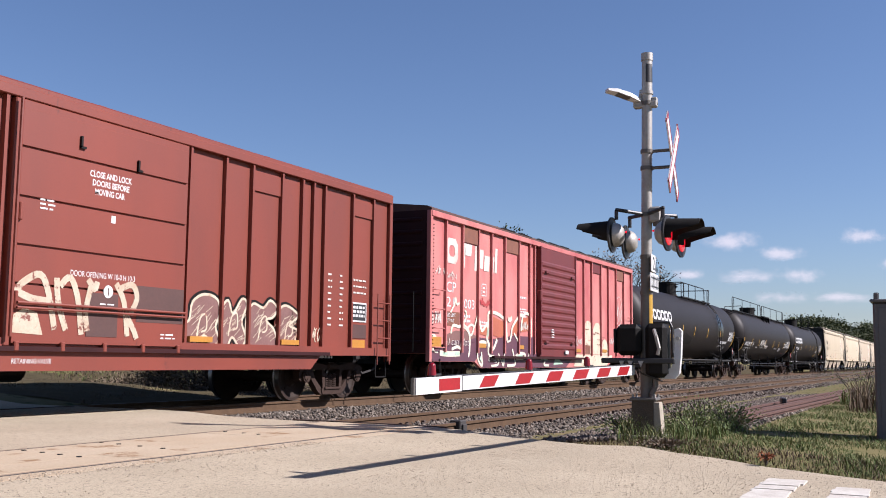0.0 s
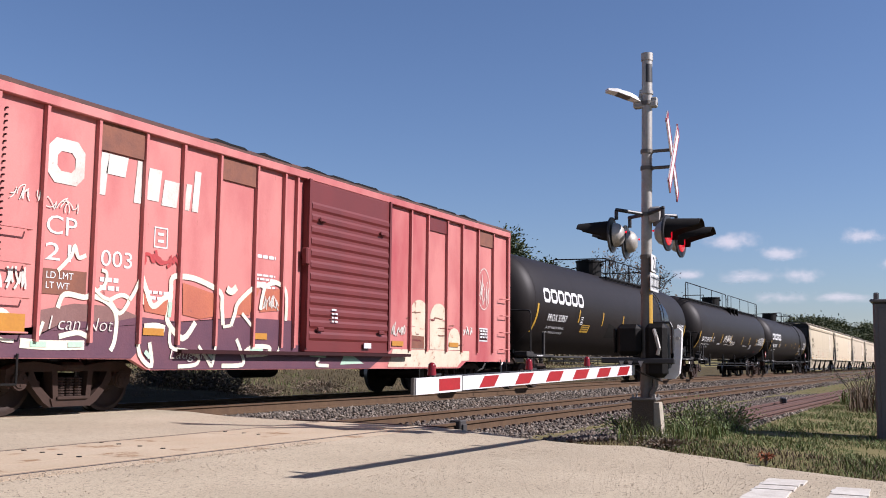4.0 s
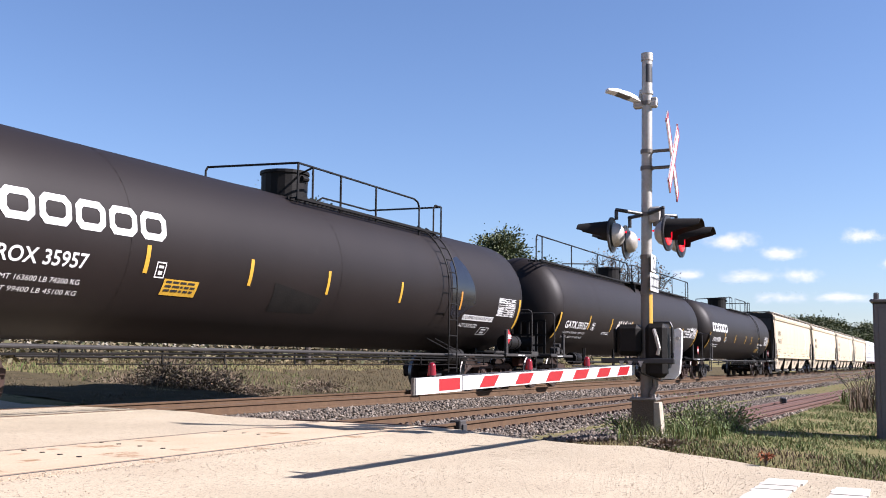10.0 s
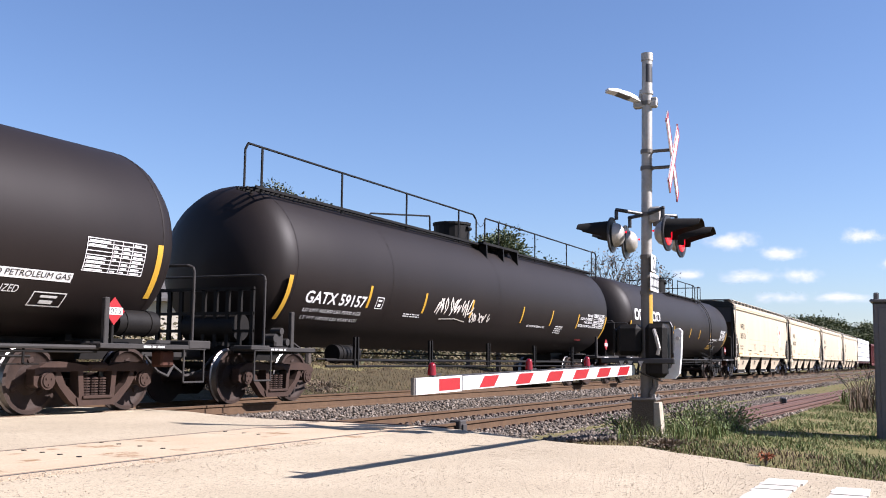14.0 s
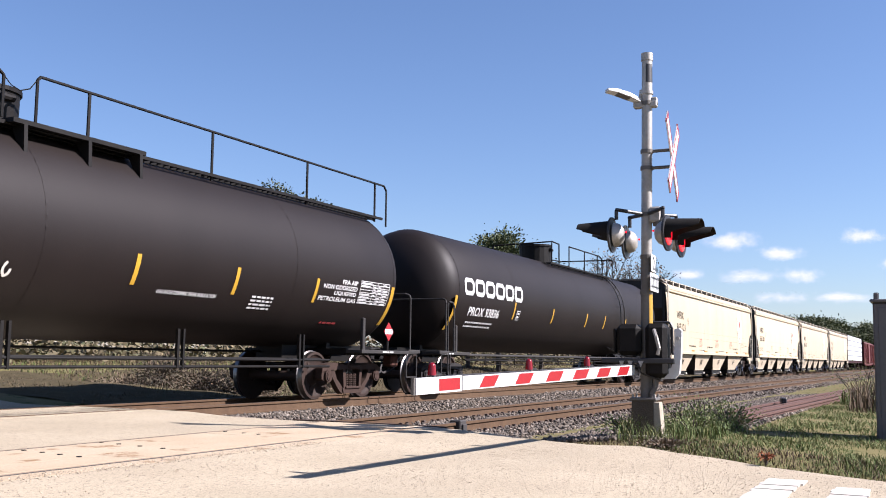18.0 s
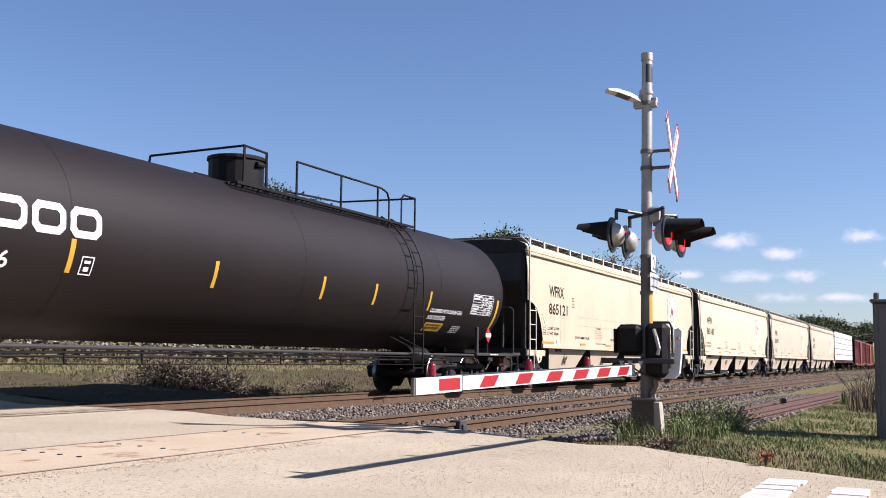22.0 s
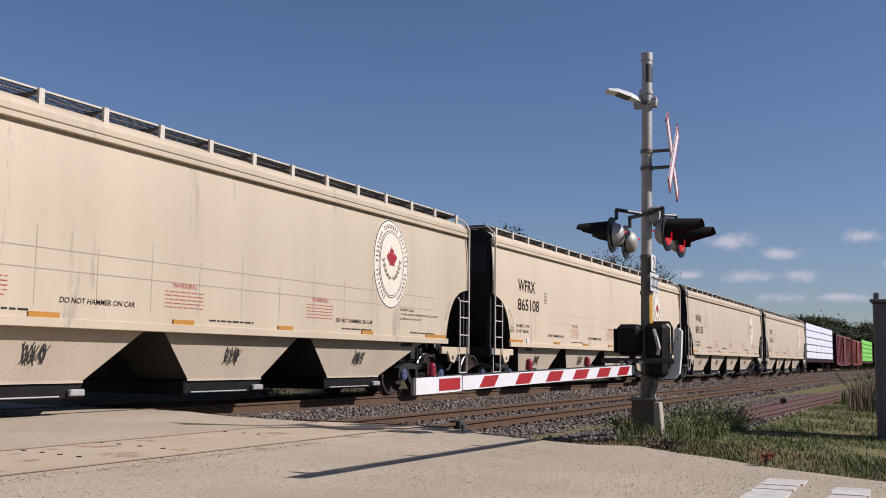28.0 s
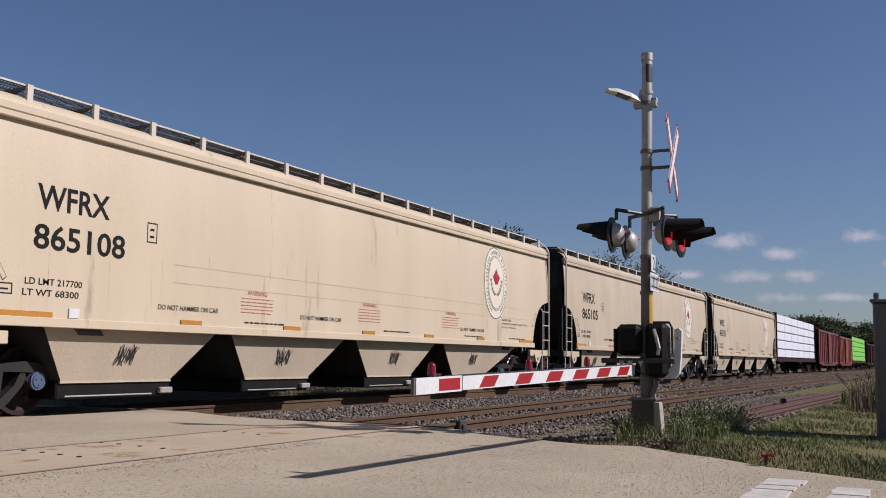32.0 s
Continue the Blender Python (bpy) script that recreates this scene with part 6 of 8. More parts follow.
def tank_d():
    c, sh = tank_car(58.6, (0, 19.6), (0.72, 17.9), [(0.57, -43, -9, 0.12)] + strips([3.35, 5.74, 8.22, 11.5, 13.77, 16.09], -27, -9, 0.085) + [(18.86, -42, -8, 0.12)], "long black tank car with a full-length walkway and white graffiti", over=0.45, low_pipes=True)
    t_on(sh, "GATX 59157", 1.16, 1.73, 2.1, 0.24, M_white, 0, 0.02)
    t_on(sh, "LD LMT 162500 LBS 73700 KGS", 1.24, 1.58, 2.0, 0.075)
    t_on(sh, "LT WT 100500 LBS 45600 KGS", 1.30, 1.45, 1.95, 0.075)
    frame_mark(sh, 3.66, 1.74, 0.28, 0.25)
    b_on(sh, 4.95, 1.62, 0.75, 0.10, 2, 8)
    bm = bmesh.new()
    scrawl(bm, 0, 0.12, 2.0, 0.44, 9, 51, 0.045)
    scrawl(bm, 2.05, 0.0, 1.1, 0.26, 6, 52, 0.04)
    ribbon(bm, [(0.4, 0.02), (1.2, 0.06), (1.8, 0.0)], 0.02)
    part_each("graffiti", wrap(bm, 6.25, 1.64, ZC, TR, 0.008), M_spraywhite, sh, "white sprayed graffiti scrawl")
    t_on(sh, "0.65 INCH CERAMIC FIBER INSULATION", 12.05, 1.66, 1.35, 0.065, M_white, 0, 0.02)
    b_on(sh, 14.3, 1.52, 0.6, 0.28, 4, 10)
    t_on(sh, "FRA AIP", 16.92, 2.13, 0.55, 0.085, M_white, 0, 0.022)
    t_on(sh, "NON ODORIZED", 16.3, 2.02, 1.18, 0.085, M_white, 0, 0.022)
    t_on(sh, "LIQUEFIED", 16.7, 1.91, 0.78, 0.085, M_white, 0, 0.022)
    t_on(sh, "PETROLEUM GAS", 16.22, 1.80, 1.3, 0.085, M_white, 0, 0.022)
    table_on(sh, 17.58, 1.81, 1.12, 0.44)
    b_on(sh, 16.7, 1.38, 0.6, 0.06, 1, 13, M_redspray, 0.8)
    manway(c, 9.9, ZC, TR, 0.47, 0.40)
    walkway(c, 0.1, 19.2, z=UP - 0.14)
    zt = UP + 0.57
    post_rail(c, [(-0.16, -0.9, UP - 0.2), (-0.16, -0.9, zt - 0.12), (-0.08, -0.9, zt), (9.3, -0.9, zt), (9.48, -0.9, zt - 0.12), (9.48, -0.9, UP - 0.1)], [(0.33, -0.9), (2.99, -0.9), (5.71, -0.9), (8.43, -0.9)], zt, UP - 0.25)
    post_rail(c, [(10.02, -0.9, UP - 0.1), (10.02, -0.9, zt - 0.05), (10.07, -0.9, zt), (19.35, -0.9, zt), (19.45, -0.9, zt - 0.1), (19.45, -0.9, UP - 0.3)], [(10.94, -0.9), (13.64, -0.9), (16.42, -0.9), (18.96, -0.9)], zt, UP - 0.25)
    post_rail(c, [(7.1, 0.9, UP - 0.2), (7.1, 0.9, zt - 0.25), (7.2, 0.9, zt - 0.15), (9.0, 0.2, zt - 0.02), (9.05, 0.2, UP)], [], zt, UP)
    post_rail(c, [(10.6, 0.9, UP - 0.2), (10.6, 0.9, zt - 0.2), (12.4, 0.9, zt - 0.2), (12.4, 0.9, UP - 0.2)], [], zt, UP)
    bm = bmesh.new()
    tube(bm, [(9.48, -0.9, zt - 0.12), (9.6, -0.9, zt - 0.22), (9.75, -0.9, zt - 0.26), (9.9, -0.9, zt - 0.2), (10.02, -0.9, zt - 0.05)], 0.008, 4)
    part("safety_chain", bm, M_steel, c)
    part("service_platform", B(box, 9.5, 11.9, -1.10, -0.55, UP - 0.17, UP - 0.11), M_steel, c)
    for x in (9.7, 10.8, 11.8):
        part("bracket", B(prism, [(-1.10, UP - 0.16), (-1.12, UP - 0.54), (-1.04, UP - 0.50), (-0.85, UP - 0.16)], "x", x - 0.03, x + 0.03), M_steel, c)
    placard(c, 18.55, -1.52, 1.28, 0.27)
    side_tank(c, 2.6, 0.82)
    # brake rigging on the leading platform
    rack = part("end_rack", B(box, -0.20, -0.15, -1.2, 0.9, 1.86, 1.92), M_steel, c, "black brake rack across the end")
    for k in range(9):
        part("rack_bar", B(box, -0.20, -0.15, -1.2 + 0.255 * k, -1.13 + 0.255 * k, 0.90, 1.88), M_steel, rack)
    for z in (1.15, 1.45):
        part("rack_bar", B(box, -0.21, -0.16, -1.2, 0.9, z, z + 0.05), M_steel, rack)
    part("brake_cylinder", B(rod, (0.0, -0.8, 1.25), (0.0, 0.3, 1.25), 0.24, 16), M_steel, c, "black brake cylinder", True)
    valve = part("brake_valve", B(box, 0.10, 0.34, -1.46, -1.22, 0.90, 1.14, 0.03), M_steelgrey, c, "grey brake valve with pipes")
    for x, z, r in ((0.05, 1.06, 0.07), (0.40, 1.0, 0.06), (0.22, 1.18, 0.06)):
        part("valve_cap", B(rod, (x, -1.50, z), (x, -1.30, z), r, 12), M_steelgrey, valve)
    part("valve_pipe", B(tube, [(0.4, -1.4, 1.0), (0.7, -1.42, 0.98), (0.9, -1.42, 0.90)], 0.02, 6), M_steelgrey, valve)
    return c


def tank_e():
    c, sh = tank_car(79.9, (0, 19.25), (0.65, 17.2), [(0.6, -42, -7, 0.12)] + [(4.23, -24, -6, 0.085)] + strips([7.17, 10.25, 12.16, 14.57], -24, -7, 0.085) + [(18.3, -38, -6.6, 0.12)], "black pressure tank car with white writing and dark bogies", bogie_style="dark", over=0.25)
    big_mark(sh, 1.02, 2.27, 3.75, 0.41)
    t_on(sh, "PROX 93836", 1.42, 1.79, 1.85, 0.23, M_white, 0, 0.015)
    b_on(sh, 1.5, 1.48, 1.6, 0.22, 2, 4, M_white, 0.4)
    frame_mark(sh, 4.42, 1.80, 0.22, 0.26)
    t_on(sh, "LIQUEFIED PETROLEUM GAS", 14.72, 1.77, 1.64, 0.11, M_white, 0, 0.022)
    t_on(sh, "NON-ODORIZED", 14.72, 1.63, 0.88, 0.11, M_white, 0, 0.022)
    bm = bmesh.new()
    quad(bm, 0, 0, 0.88, 0.24)
    part("label_plate", wrap(bm, 14.80, 1.38, ZC, TR), M_yellow, sh, "yellow plate with a number printed over")
    b_on(sh, 14.86, 1.42, 0.74, 0.15, 2, 15, M_black)
    b_on(sh, 16.2, 1.36, 0.45, 0.22, 4, 16)
    table_on(sh, 16.8, 1.83, 1.2, 0.49)
    manway(c, 9.4, ZC, TR, 0.5, 0.46)
    walkway(c, 8.2, 14.6, z=UP - 0.14)
    zt = UP + 0.51
    post_rail(c, [(8.1, 0.9, UP - 0.2), (8.1, 0.9, zt - 0.2), (8.12, 0.9, zt - 0.1), (8.45, -0.9, zt), (9.09, -0.9, zt - 0.02), (9.11, -0.9, UP - 0.2)], [(8.45, -0.9), (9.09, -0.9)], zt, UP - 0.25)
    post_rail(c, [(10.04, -0.9, zt), (13.2, -0.9, zt), (13.45, -0.9, zt - 0.06), (13.54, -0.9, zt - 0.2), (13.54, -0.9, UP - 0.3)], [(10.04, -0.9), (11.59, -0.9), (13.05, -0.9)], zt, UP - 0.25)
    post_rail(c, [(14.1, -0.9, UP - 0.3), (14.1, -0.9, zt - 0.1), (14.2, -0.9, zt), (14.74, -0.9, zt), (14.4, 0.9, zt - 0.02), (12.2, 0.9, zt - 0.1), (12.0, 0.9, zt - 0.25), (12.0, 0.9, UP - 0.2)], [(14.74, -0.9)], zt, UP - 0.25)
    post_rail(c, [(9.3, 0.9, UP - 0.2), (9.3, 0.9, zt - 0.2), (11.6, 0.9, zt - 0.2), (11.8, 0.9, zt - 0.3), (11.8, 0.9, UP - 0.2)], [], zt, UP)
    side_ladder(c, 13.7, ZC, TR, 0.45, 62)
    placard(c, 17.55, -1.5, 1.34, 0.27)
    side_tank(c, 14.2, 0.82)
    part("handrail", B(tube, [(0.30, -1.52, 0.90), (0.30, -1.52, 1.95), (0.26, -1.50, 2.03), (0.15, -1.46, 2.05)], 0.021, 8), M_steelgrey, c)
    part("grab_pole", B(rod, (-0.05, -1.54, 0.42), (-0.05, -1.54, 2.02), 0.016, 8), M_steelgrey, c)
    return c


car_a()
car_b()
tank_c()
tank_d()
tank_e()
hopper(99.93, "865121", "grimy cream covered hopper car with a red leaf emblem", M_grime)
hopper(121.15, "865108", "cream covered hopper car, dusty along its sill")
hopper(142.3, "865105", "dust-greyed cream covered hopper car", M_cream2)
hopper(163.6, "865103", "dust-greyed cream hopper car coupled before a lumber car", M_cream2)
lumber_car(184.9, 22.4, M_wrapwhite, "centrebeam flat car stacked with white wrapped lumber")
boxcar("boxcar", 209.0, 18.0, "dark maroon boxcar with faded white marks", M_maroon, M_maroon, M_rustroof, M_dark_end, [1.5 * i for i in range(1, 12)], (7.4, 10.4), "ribbed", 3.7)
boxcar("boxcar", 228.4, 15.6, "red-brown boxcar with coloured graffiti", M_brown, M_brown, M_rustroof, M_dark_end, [1.5 * i for i in range(1, 10)], (6.4, 9.4), "ribbed", 3.6)
lumber_car(245.4, 22.4, M_wrapgreen, "centrebeam flat car stacked with green wrapped lumber")
boxcar("boxcar", 269.2, 15.6, "dark brown boxcar between two lumber cars", M_dark_end, M_dark_end, M_rustroof, M_dark_end, [1.5 * i for i in range(1, 10)], (6.4, 9.4), "ribbed", 3.6)
lumber_car(286.5, 22.4, M_wrapwhite, "centrebeam flat car with white wrapped lumber at the rear")


# ---- crossing signal; y = 0 plane faces along the road ----
SX, SY = 11.68, 3.13
SIG = pose(SX - 0.01, SY + 0.03, 0, 0, 0, 4)
sig = thing("crossing_signal", SIG, "tall galvanised crossing signal mast with red lights and crossed boards", "crossing signal")
part("mast", B(rod, (0, -0.03, 0.3), (0, -0.085, 4.50), 0.062, 24), M_galv, sig, "grey galvanised pole", True)
part("mast_sleeve", B(rod, (0, -0.031, 0.49), (0, -0.054, 2.10), 0.0645, 24), M_galvdark, sig, "dark weathered lower sleeve of the pole", True)
part("mast_cap", B(rod, (0, -0.084, 4.47), (0, -0.084, 4.56), 0.070, 24), M_galv, sig, "", True)
part("mast_collar", B(rod, (0, -0.08, 4.06), (0, -0.08, 4.10), 0.072, 24), M_galv, sig, "", True)


def mast_wrap(bm, z0, z1, r, a0, a1, n=10):
    rows = []
    for i in range(n + 1):
        a = radians(a0 + (a1 - a0) * i / n)
        rows.append([bm.verts.new((r * math.cos(a), -0.05 + r * math.sin(a), z)) for z in (z0, z1)])
    for p, q in zip(rows, rows[1:]):
        bm.faces.new((p[0], q[0], q[1], p[1]))


bm = B(mast_wrap, 4.20, 4.42, 0.0655, 180, 300)
part("dark_label", flat(bm, 0, -0.03, 0), M_black, sig, "dark weathered label")
part("reflective_band", B(mast_wrap, 1.26, 1.74, 0.068, 215, 330), M_yellow, sig, "yellow reflective band")
for z in (2.12, 2.62, 3.17, 3.37, 3.95, 1.70):
    part("clamp", B(rod, (0, -0.03 - 0.055 * (z - 0.3) / 4.2, z - 0.022), (0, -0.03 - 0.055 * (z - 0.3) / 4.2, z + 0.022), 0.075, 20), M_galvdark, sig)

# lamp on a bracket
lamp = part("street_light", B(loft, [[(-0.06, 0.05, 3.945), (0.06, 0.05, 3.945), (0.05, 0.05, 3.98), (-0.05, 0.05, 3.98)], [(-0.085, 0.17, 3.985), (0.085, 0.17, 3.985), (0.07, 0.17, 4.04), (-0.07, 0.17, 4.04)], [(-0.085, 0.34, 4.035), (0.085, 0.34, 4.035), (0.06, 0.34, 4.085), (-0.06, 0.34, 4.085)], [(-0.07, 0.45, 4.055), (0.07, 0.45, 4.055), (0.05, 0.45, 4.085), (-0.05, 0.45, 4.085)]]), M_white, sig, "white slim street light head")
part("light_lens", B(loft, [[(-0.065, 0.18, 3.984), (0.065, 0.18, 3.984), (0.065, 0.33, 4.030), (-0.065, 0.33, 4.030)], [(-0.055, 0.18, 3.976), (0.055, 0.18, 3.976), (0.055, 0.33, 4.022), (-0.055, 0.33, 4.022)]]), M_galvdark, lamp)
lamp.matrix_basis = Matrix.Translation((0, -0.03, 0.02)) @ Matrix.Rotation(radians(33), 4, "Z")
part("light_bracket", B(lambda bm: (box(bm, -0.05, 0.05, -0.2, 0.08, 3.90, 3.97, 0.01), rod(bm, (0, -0.02, 4.12), (0, 0.0, 3.95), 0.03), box(bm, -0.03, 0.05, -0.20, -0.13, 3.92, 4.02, 0.01))), M_galv, sig)

# crossed boards facing the road
for s in (-1, 1):
    L_, W_ = 0.58, 0.095
    a = radians(45) * s
    m = Matrix.Translation((-0.026, -0.372 - (0.015 if s > 0 else 0.0), 3.277)) @ Matrix.Rotation(radians(1.5), 4, "Z") @ Matrix.Rotation(-a, 4, "Y")
    bd = part("crossbuck_board", B(box, -L_, L_, -0.005, 0.005, -W_, W_), M_white, sig, "white board with a red border")
    bd.matrix_basis = m
    for z in (-W_ + 0.02, W_ - 0.02):
        part("red_border", B(box, -L_, L_, -0.008, 0.008, z - 0.012, z + 0.012), M_redpaint, bd)
    for x in (-L_ + 0.02, L_ - 0.02):
        part("red_border", B(box, x - 0.018, x + 0.018, -0.0085, 0.0085, -W_, W_), M_redpaint, bd)
for z in (3.17, 3.37):
    part("board_arm", B(rod, (0.0, -0.06, z), (-0.02, -0.365, z), 0.02), M_galvdark, sig)


def flasher(x, y, z, face, lit, name):
    """A round-backed flashing light; face 180 looks back."""
    m = pose(x, y, z, 0, 0, face)
    fl = part("flasher", B(rod, (0, 0.0, 0), (0, 0.022, 0), 0.205, 32), M_black, sig, "round black flashing light with a long hood")
    fl.matrix_basis = m
    bm = bmesh.new()
    prof = [(0.14, 0.02), (0.136, 0.05), (0.115, 0.09), (0.075, 0.12), (0.025, 0.13)]
    rings = [[(r * math.cos(k * 0.2618), 0.02 + d, r * math.sin(k * 0.2618)) for k in range(24)] for r, d in prof]
    loft(bm, rings)
    part("housing", bm, M_galv, fl, "silver domed lamp housing", True)
    bm = bmesh.new()
    rings = [[(r * math.cos(k * 0.2618), -d, r * math.sin(k * 0.2618)) for k in range(24)] for r, d in ((0.14, 0.0), (0.138, 0.006), (0.10, 0.014), (0.03, 0.018))]
    loft(bm, rings)
    part("lens", bm, M_redlens if lit else M_redlens_off, fl, "red lens", True)
    # hood: open below, sloping to its tip
    bm = bmesh.new()
    n = 28
    inn, out = [], []
    for k in range(n + 1):
        a = radians(-30 + 240 * k / n)
        d = 0.07 + 0.31 * min(1.0, max(0.0, (math.sin(a) + 0.10) / 0.55)) ** 1.3
        for lst, r in ((out, 0.155), (inn, 0.148)):
            lst.append((bm.verts.new((r * math.cos(a), -0.0, r * math.sin(a) + 0.01)), bm.verts.new((r * math.cos(a) * 0.97, -d, r * math.sin(a) * 0.93))))
    for lst in (out, inn):
        for p, q in zip(lst, lst[1:]):
            bm.faces.new((p[0], p[1], q[1], q[0]))
    for p, q, u, v in zip(out, out[1:], inn, inn[1:]):
        bm.faces.new((p[1], q[1], v[1], u[1]))
    part("hood", bm, M_ink, fl, "black sheet hood", True)
    bm = bmesh.new()
    bmesh.ops.create_uvsphere(bm, u_segments=8, v_segments=6, radius=0.013, matrix=pose(-0.03, 0.165, 0.03))
    part("pilot_light", bm, M_redlens, fl)
    return fl


for i, (x, y, z, face) in enumerate(((-0.38, -0.375, 2.345, -7), (0.38, -0.40, 2.345, -7), (-0.38, 0.275, 2.345, 178), (0.36, 0.275, 2.345, 178))):
    flasher(x, y, z, face, True, i)
    yy = y + (0.06 if face < 0 else -0.06)
    part("light_arm", B(tube, [(0, -0.055, 2.62), (x * 0.92, yy, 2.64), (x, yy, 2.62), (x, yy, 2.52)], 0.022, 8), M_black, sig)
part("junction_box", B(box, -0.09, 0.09, -0.24, -0.10, 2.52, 2.70, 0.02), M_galv, sig)
part("bell", B(loft, [[(r * math.cos(k * 0.5236), -0.22 - r * math.sin(k * 0.5236), z) for k in range(12)] for r, z in ((0.02, 2.60), (0.08, 2.58), (0.09, 2.50), (0.085, 2.48))]), M_galvdark, sig, "", True)

# track count signs
sg = part("sign_plate", B(box, -0.13, 0.13, -0.135, -0.125, 1.94, 2.14, 0.003), M_white, sig, "white plate with the figure 2")
part("writing", flat(text_bm("2", 0.11, 0.15), -0.055, -0.139, 1.965), M_black, sg)
sg = part("sign_plate", B(box, -0.24, 0.24, -0.145, -0.135, 1.71, 1.92, 0.003), M_white, sig, "white plate with dark bars")
bm = bmesh.new()
for k in range(5):
    quad(bm, -0.185 + k * 0.085, 1.735, -0.165 + k * 0.085, 1.895)
quad(bm, -0.22, 1.758, 0.22, 1.772)
quad(bm, -0.22, 1.858, 0.22, 1.872)
part("small_writing", flat(bm, 0, -0.149, 0), M_black, sg)

# gate mechanism
mech = part("mechanism", B(box, -0.17, 0.17, 0.0, 0.28, 0.97, 1.33, 0.05), M_steel, sig, "black gate mechanism housing")
part("mechanism_door", B(box, -0.14, 0.14, 0.29, 0.315, 1.0, 1.28, 0.01), M_steel, mech)
mech2 = part("mechanism", B(box, -0.16, 0.16, -0.30, -0.05, 0.72, 1.34, 0.05), M_steel, sig, "dark motor housing with rounded edges")
part("cover_rib", B(tube, [(0.17, -0.06, 1.36), (0.17, -0.28, 1.36), (0.17, -0.31, 1.30), (0.17, -0.31, 1.0)], 0.015), M_black, mech2)
part("cable", B(tube, [(-0.17, -0.16, 1.27), (-0.19, -0.19, 1.18), (-0.19, -0.22, 1.05), (-0.18, -0.20, 0.98)], 0.022), M_galv, mech2)
bm = bmesh.new()
prism(bm, [(-0.37, 1.27), (-0.42, 1.29), (-0.455, 1.25), (-0.44, 0.95), (-0.42, 0.77), (-0.37, 0.71), (-0.22, 0.70), (-0.20, 0.80), (-0.33, 0.83), (-0.36, 0.95), (-0.37, 1.1)], "x", -0.05, 0.05)
part("counterweight", bm, M_white, sig, "silver curved counterweight arm")
part("counterweight_pin", B(rod, (-0.08, -0.41, 1.17), (0.08, -0.41, 1.17), 0.022), M_galv, sig)
part("support_bar", B(box, -0.23, -0.17, -0.40, 0.44, 0.88, 0.94, 0.01), M_black, sig, "black arm carrier bar")
part("support_bar", B(box, 0.17, 0.23, -0.40, 0.44, 0.88, 0.94, 0.01), M_black, sig)
for y in (0.10, 0.20, -0.02):
    part("bracket", B(prism, [(y - 0.03, 0.91), (y + 0.03, 0.91), (y, 0.84)], "x", -0.245, -0.225), M_galv, sig)
part("conduit", B(tube, [(-0.05, -0.16, 0.74), (-0.05, -0.15, 0.62), (-0.06, -0.11, 0.54), (-0.06, -0.12, 0.44)], 0.03, 8), M_galvdark, sig)
part("conduit", B(tube, [(0.05, -0.10, 0.75), (0.05, -0.10, 0.46)], 0.02, 8), M_galvdark, sig)
part("cable", B(tube, [(-0.1, 0.08, 0.82), (-0.12, -0.02, 0.76), (-0.14, -0.14, 0.72), (-0.1, -0.24, 0.68)], 0.01, 5), M_black, sig)
base = part("base", B(loft, [[(-0.20, -0.17, -0.1), (0.20, -0.17, -0.1), (0.20, 0.17, -0.1), (-0.20, 0.17, -0.1)], [(-0.15, -0.14, 0.12), (0.15, -0.14, 0.12), (0.15, 0.12, 0.12), (-0.15, 0.12, 0.12)], [(-0.12, -0.14, 0.46), (0.12, -0.14, 0.46), (0.12, 0.11, 0.46), (-0.12, 0.11, 0.46)]]), M_concrete, sig, "dark cast mast base")
part("flange", B(box, -0.14, 0.14, -0.17, 0.13, 0.46, 0.49, 0.005), M_galvdark, base)
# paler than the base: sunlight on this side is put into its colour
part("junction_cover", B(loft, [[(-0.13, -0.23, 0.08), (0.10, -0.23, 0.08), (0.10, -0.15, 0.08), (-0.13, -0.15, 0.08)], [(-0.12, -0.20, 0.44), (0.09, -0.20, 0.44), (0.09, -0.13, 0.44), (-0.12, -0.13, 0.44)]]), M_paleconc, base, "concrete front block of the base, painted pale as if sunlit")
part("footing", B(loft, [[(-0.30, -0.32, -0.1), (0.3, -0.32, -0.1), (0.3, 0.3, -0.1), (-0.3, 0.3, -0.1)], [(-0.24, -0.28, 0.07), (0.25, -0.28, 0.07), (0.25, 0.25, 0.07), (-0.24, 0.25, 0.07)]]), M_paleconc, base)
for x, y in ((-0.11, -0.15), (0.11, -0.15), (-0.11, 0.10), (0.11, 0.10)):
    part("bolt", B(rod, (x, y, 0.485), (x, y, 0.53), 0.014, 6), M_galv, base)

# gate arm: from the mast over the road
arm = thing("gate_arm", pose(SX, SY, 0), "lowered red and white striped crossing gate arm with red lamps", "gate arm")
A0, A1 = Vector((11.50 - SX, 3.22 - SY, 0.805)), Vector((6.72 - SX, 3.54 - SY, 0.698))
ax = (A1 - A0).normalized()
fr = Vector((ax.y, -ax.x, 0))
if fr.y > 0:
    fr = -fr


def on_arm(s, h, d):
    """A point at share s along the arm, h above its middle, d in front."""
    return A0 + (A1 - A0) * s + Vector((0, 0, h)) + fr * d


def slab(bm, s0, s1, h, d0, d1, lean=0.0):
    loft(bm, [[on_arm(s0 + lean * (1 if k < 2 else -1), -h if k < 2 else h, d1 if k in (1, 2) else d0) for k in range(4)], [on_arm(s1 + lean * (1 if k < 2 else -1), -h if k < 2 else h, d1 if k in (1, 2) else d0) for k in range(4)]])


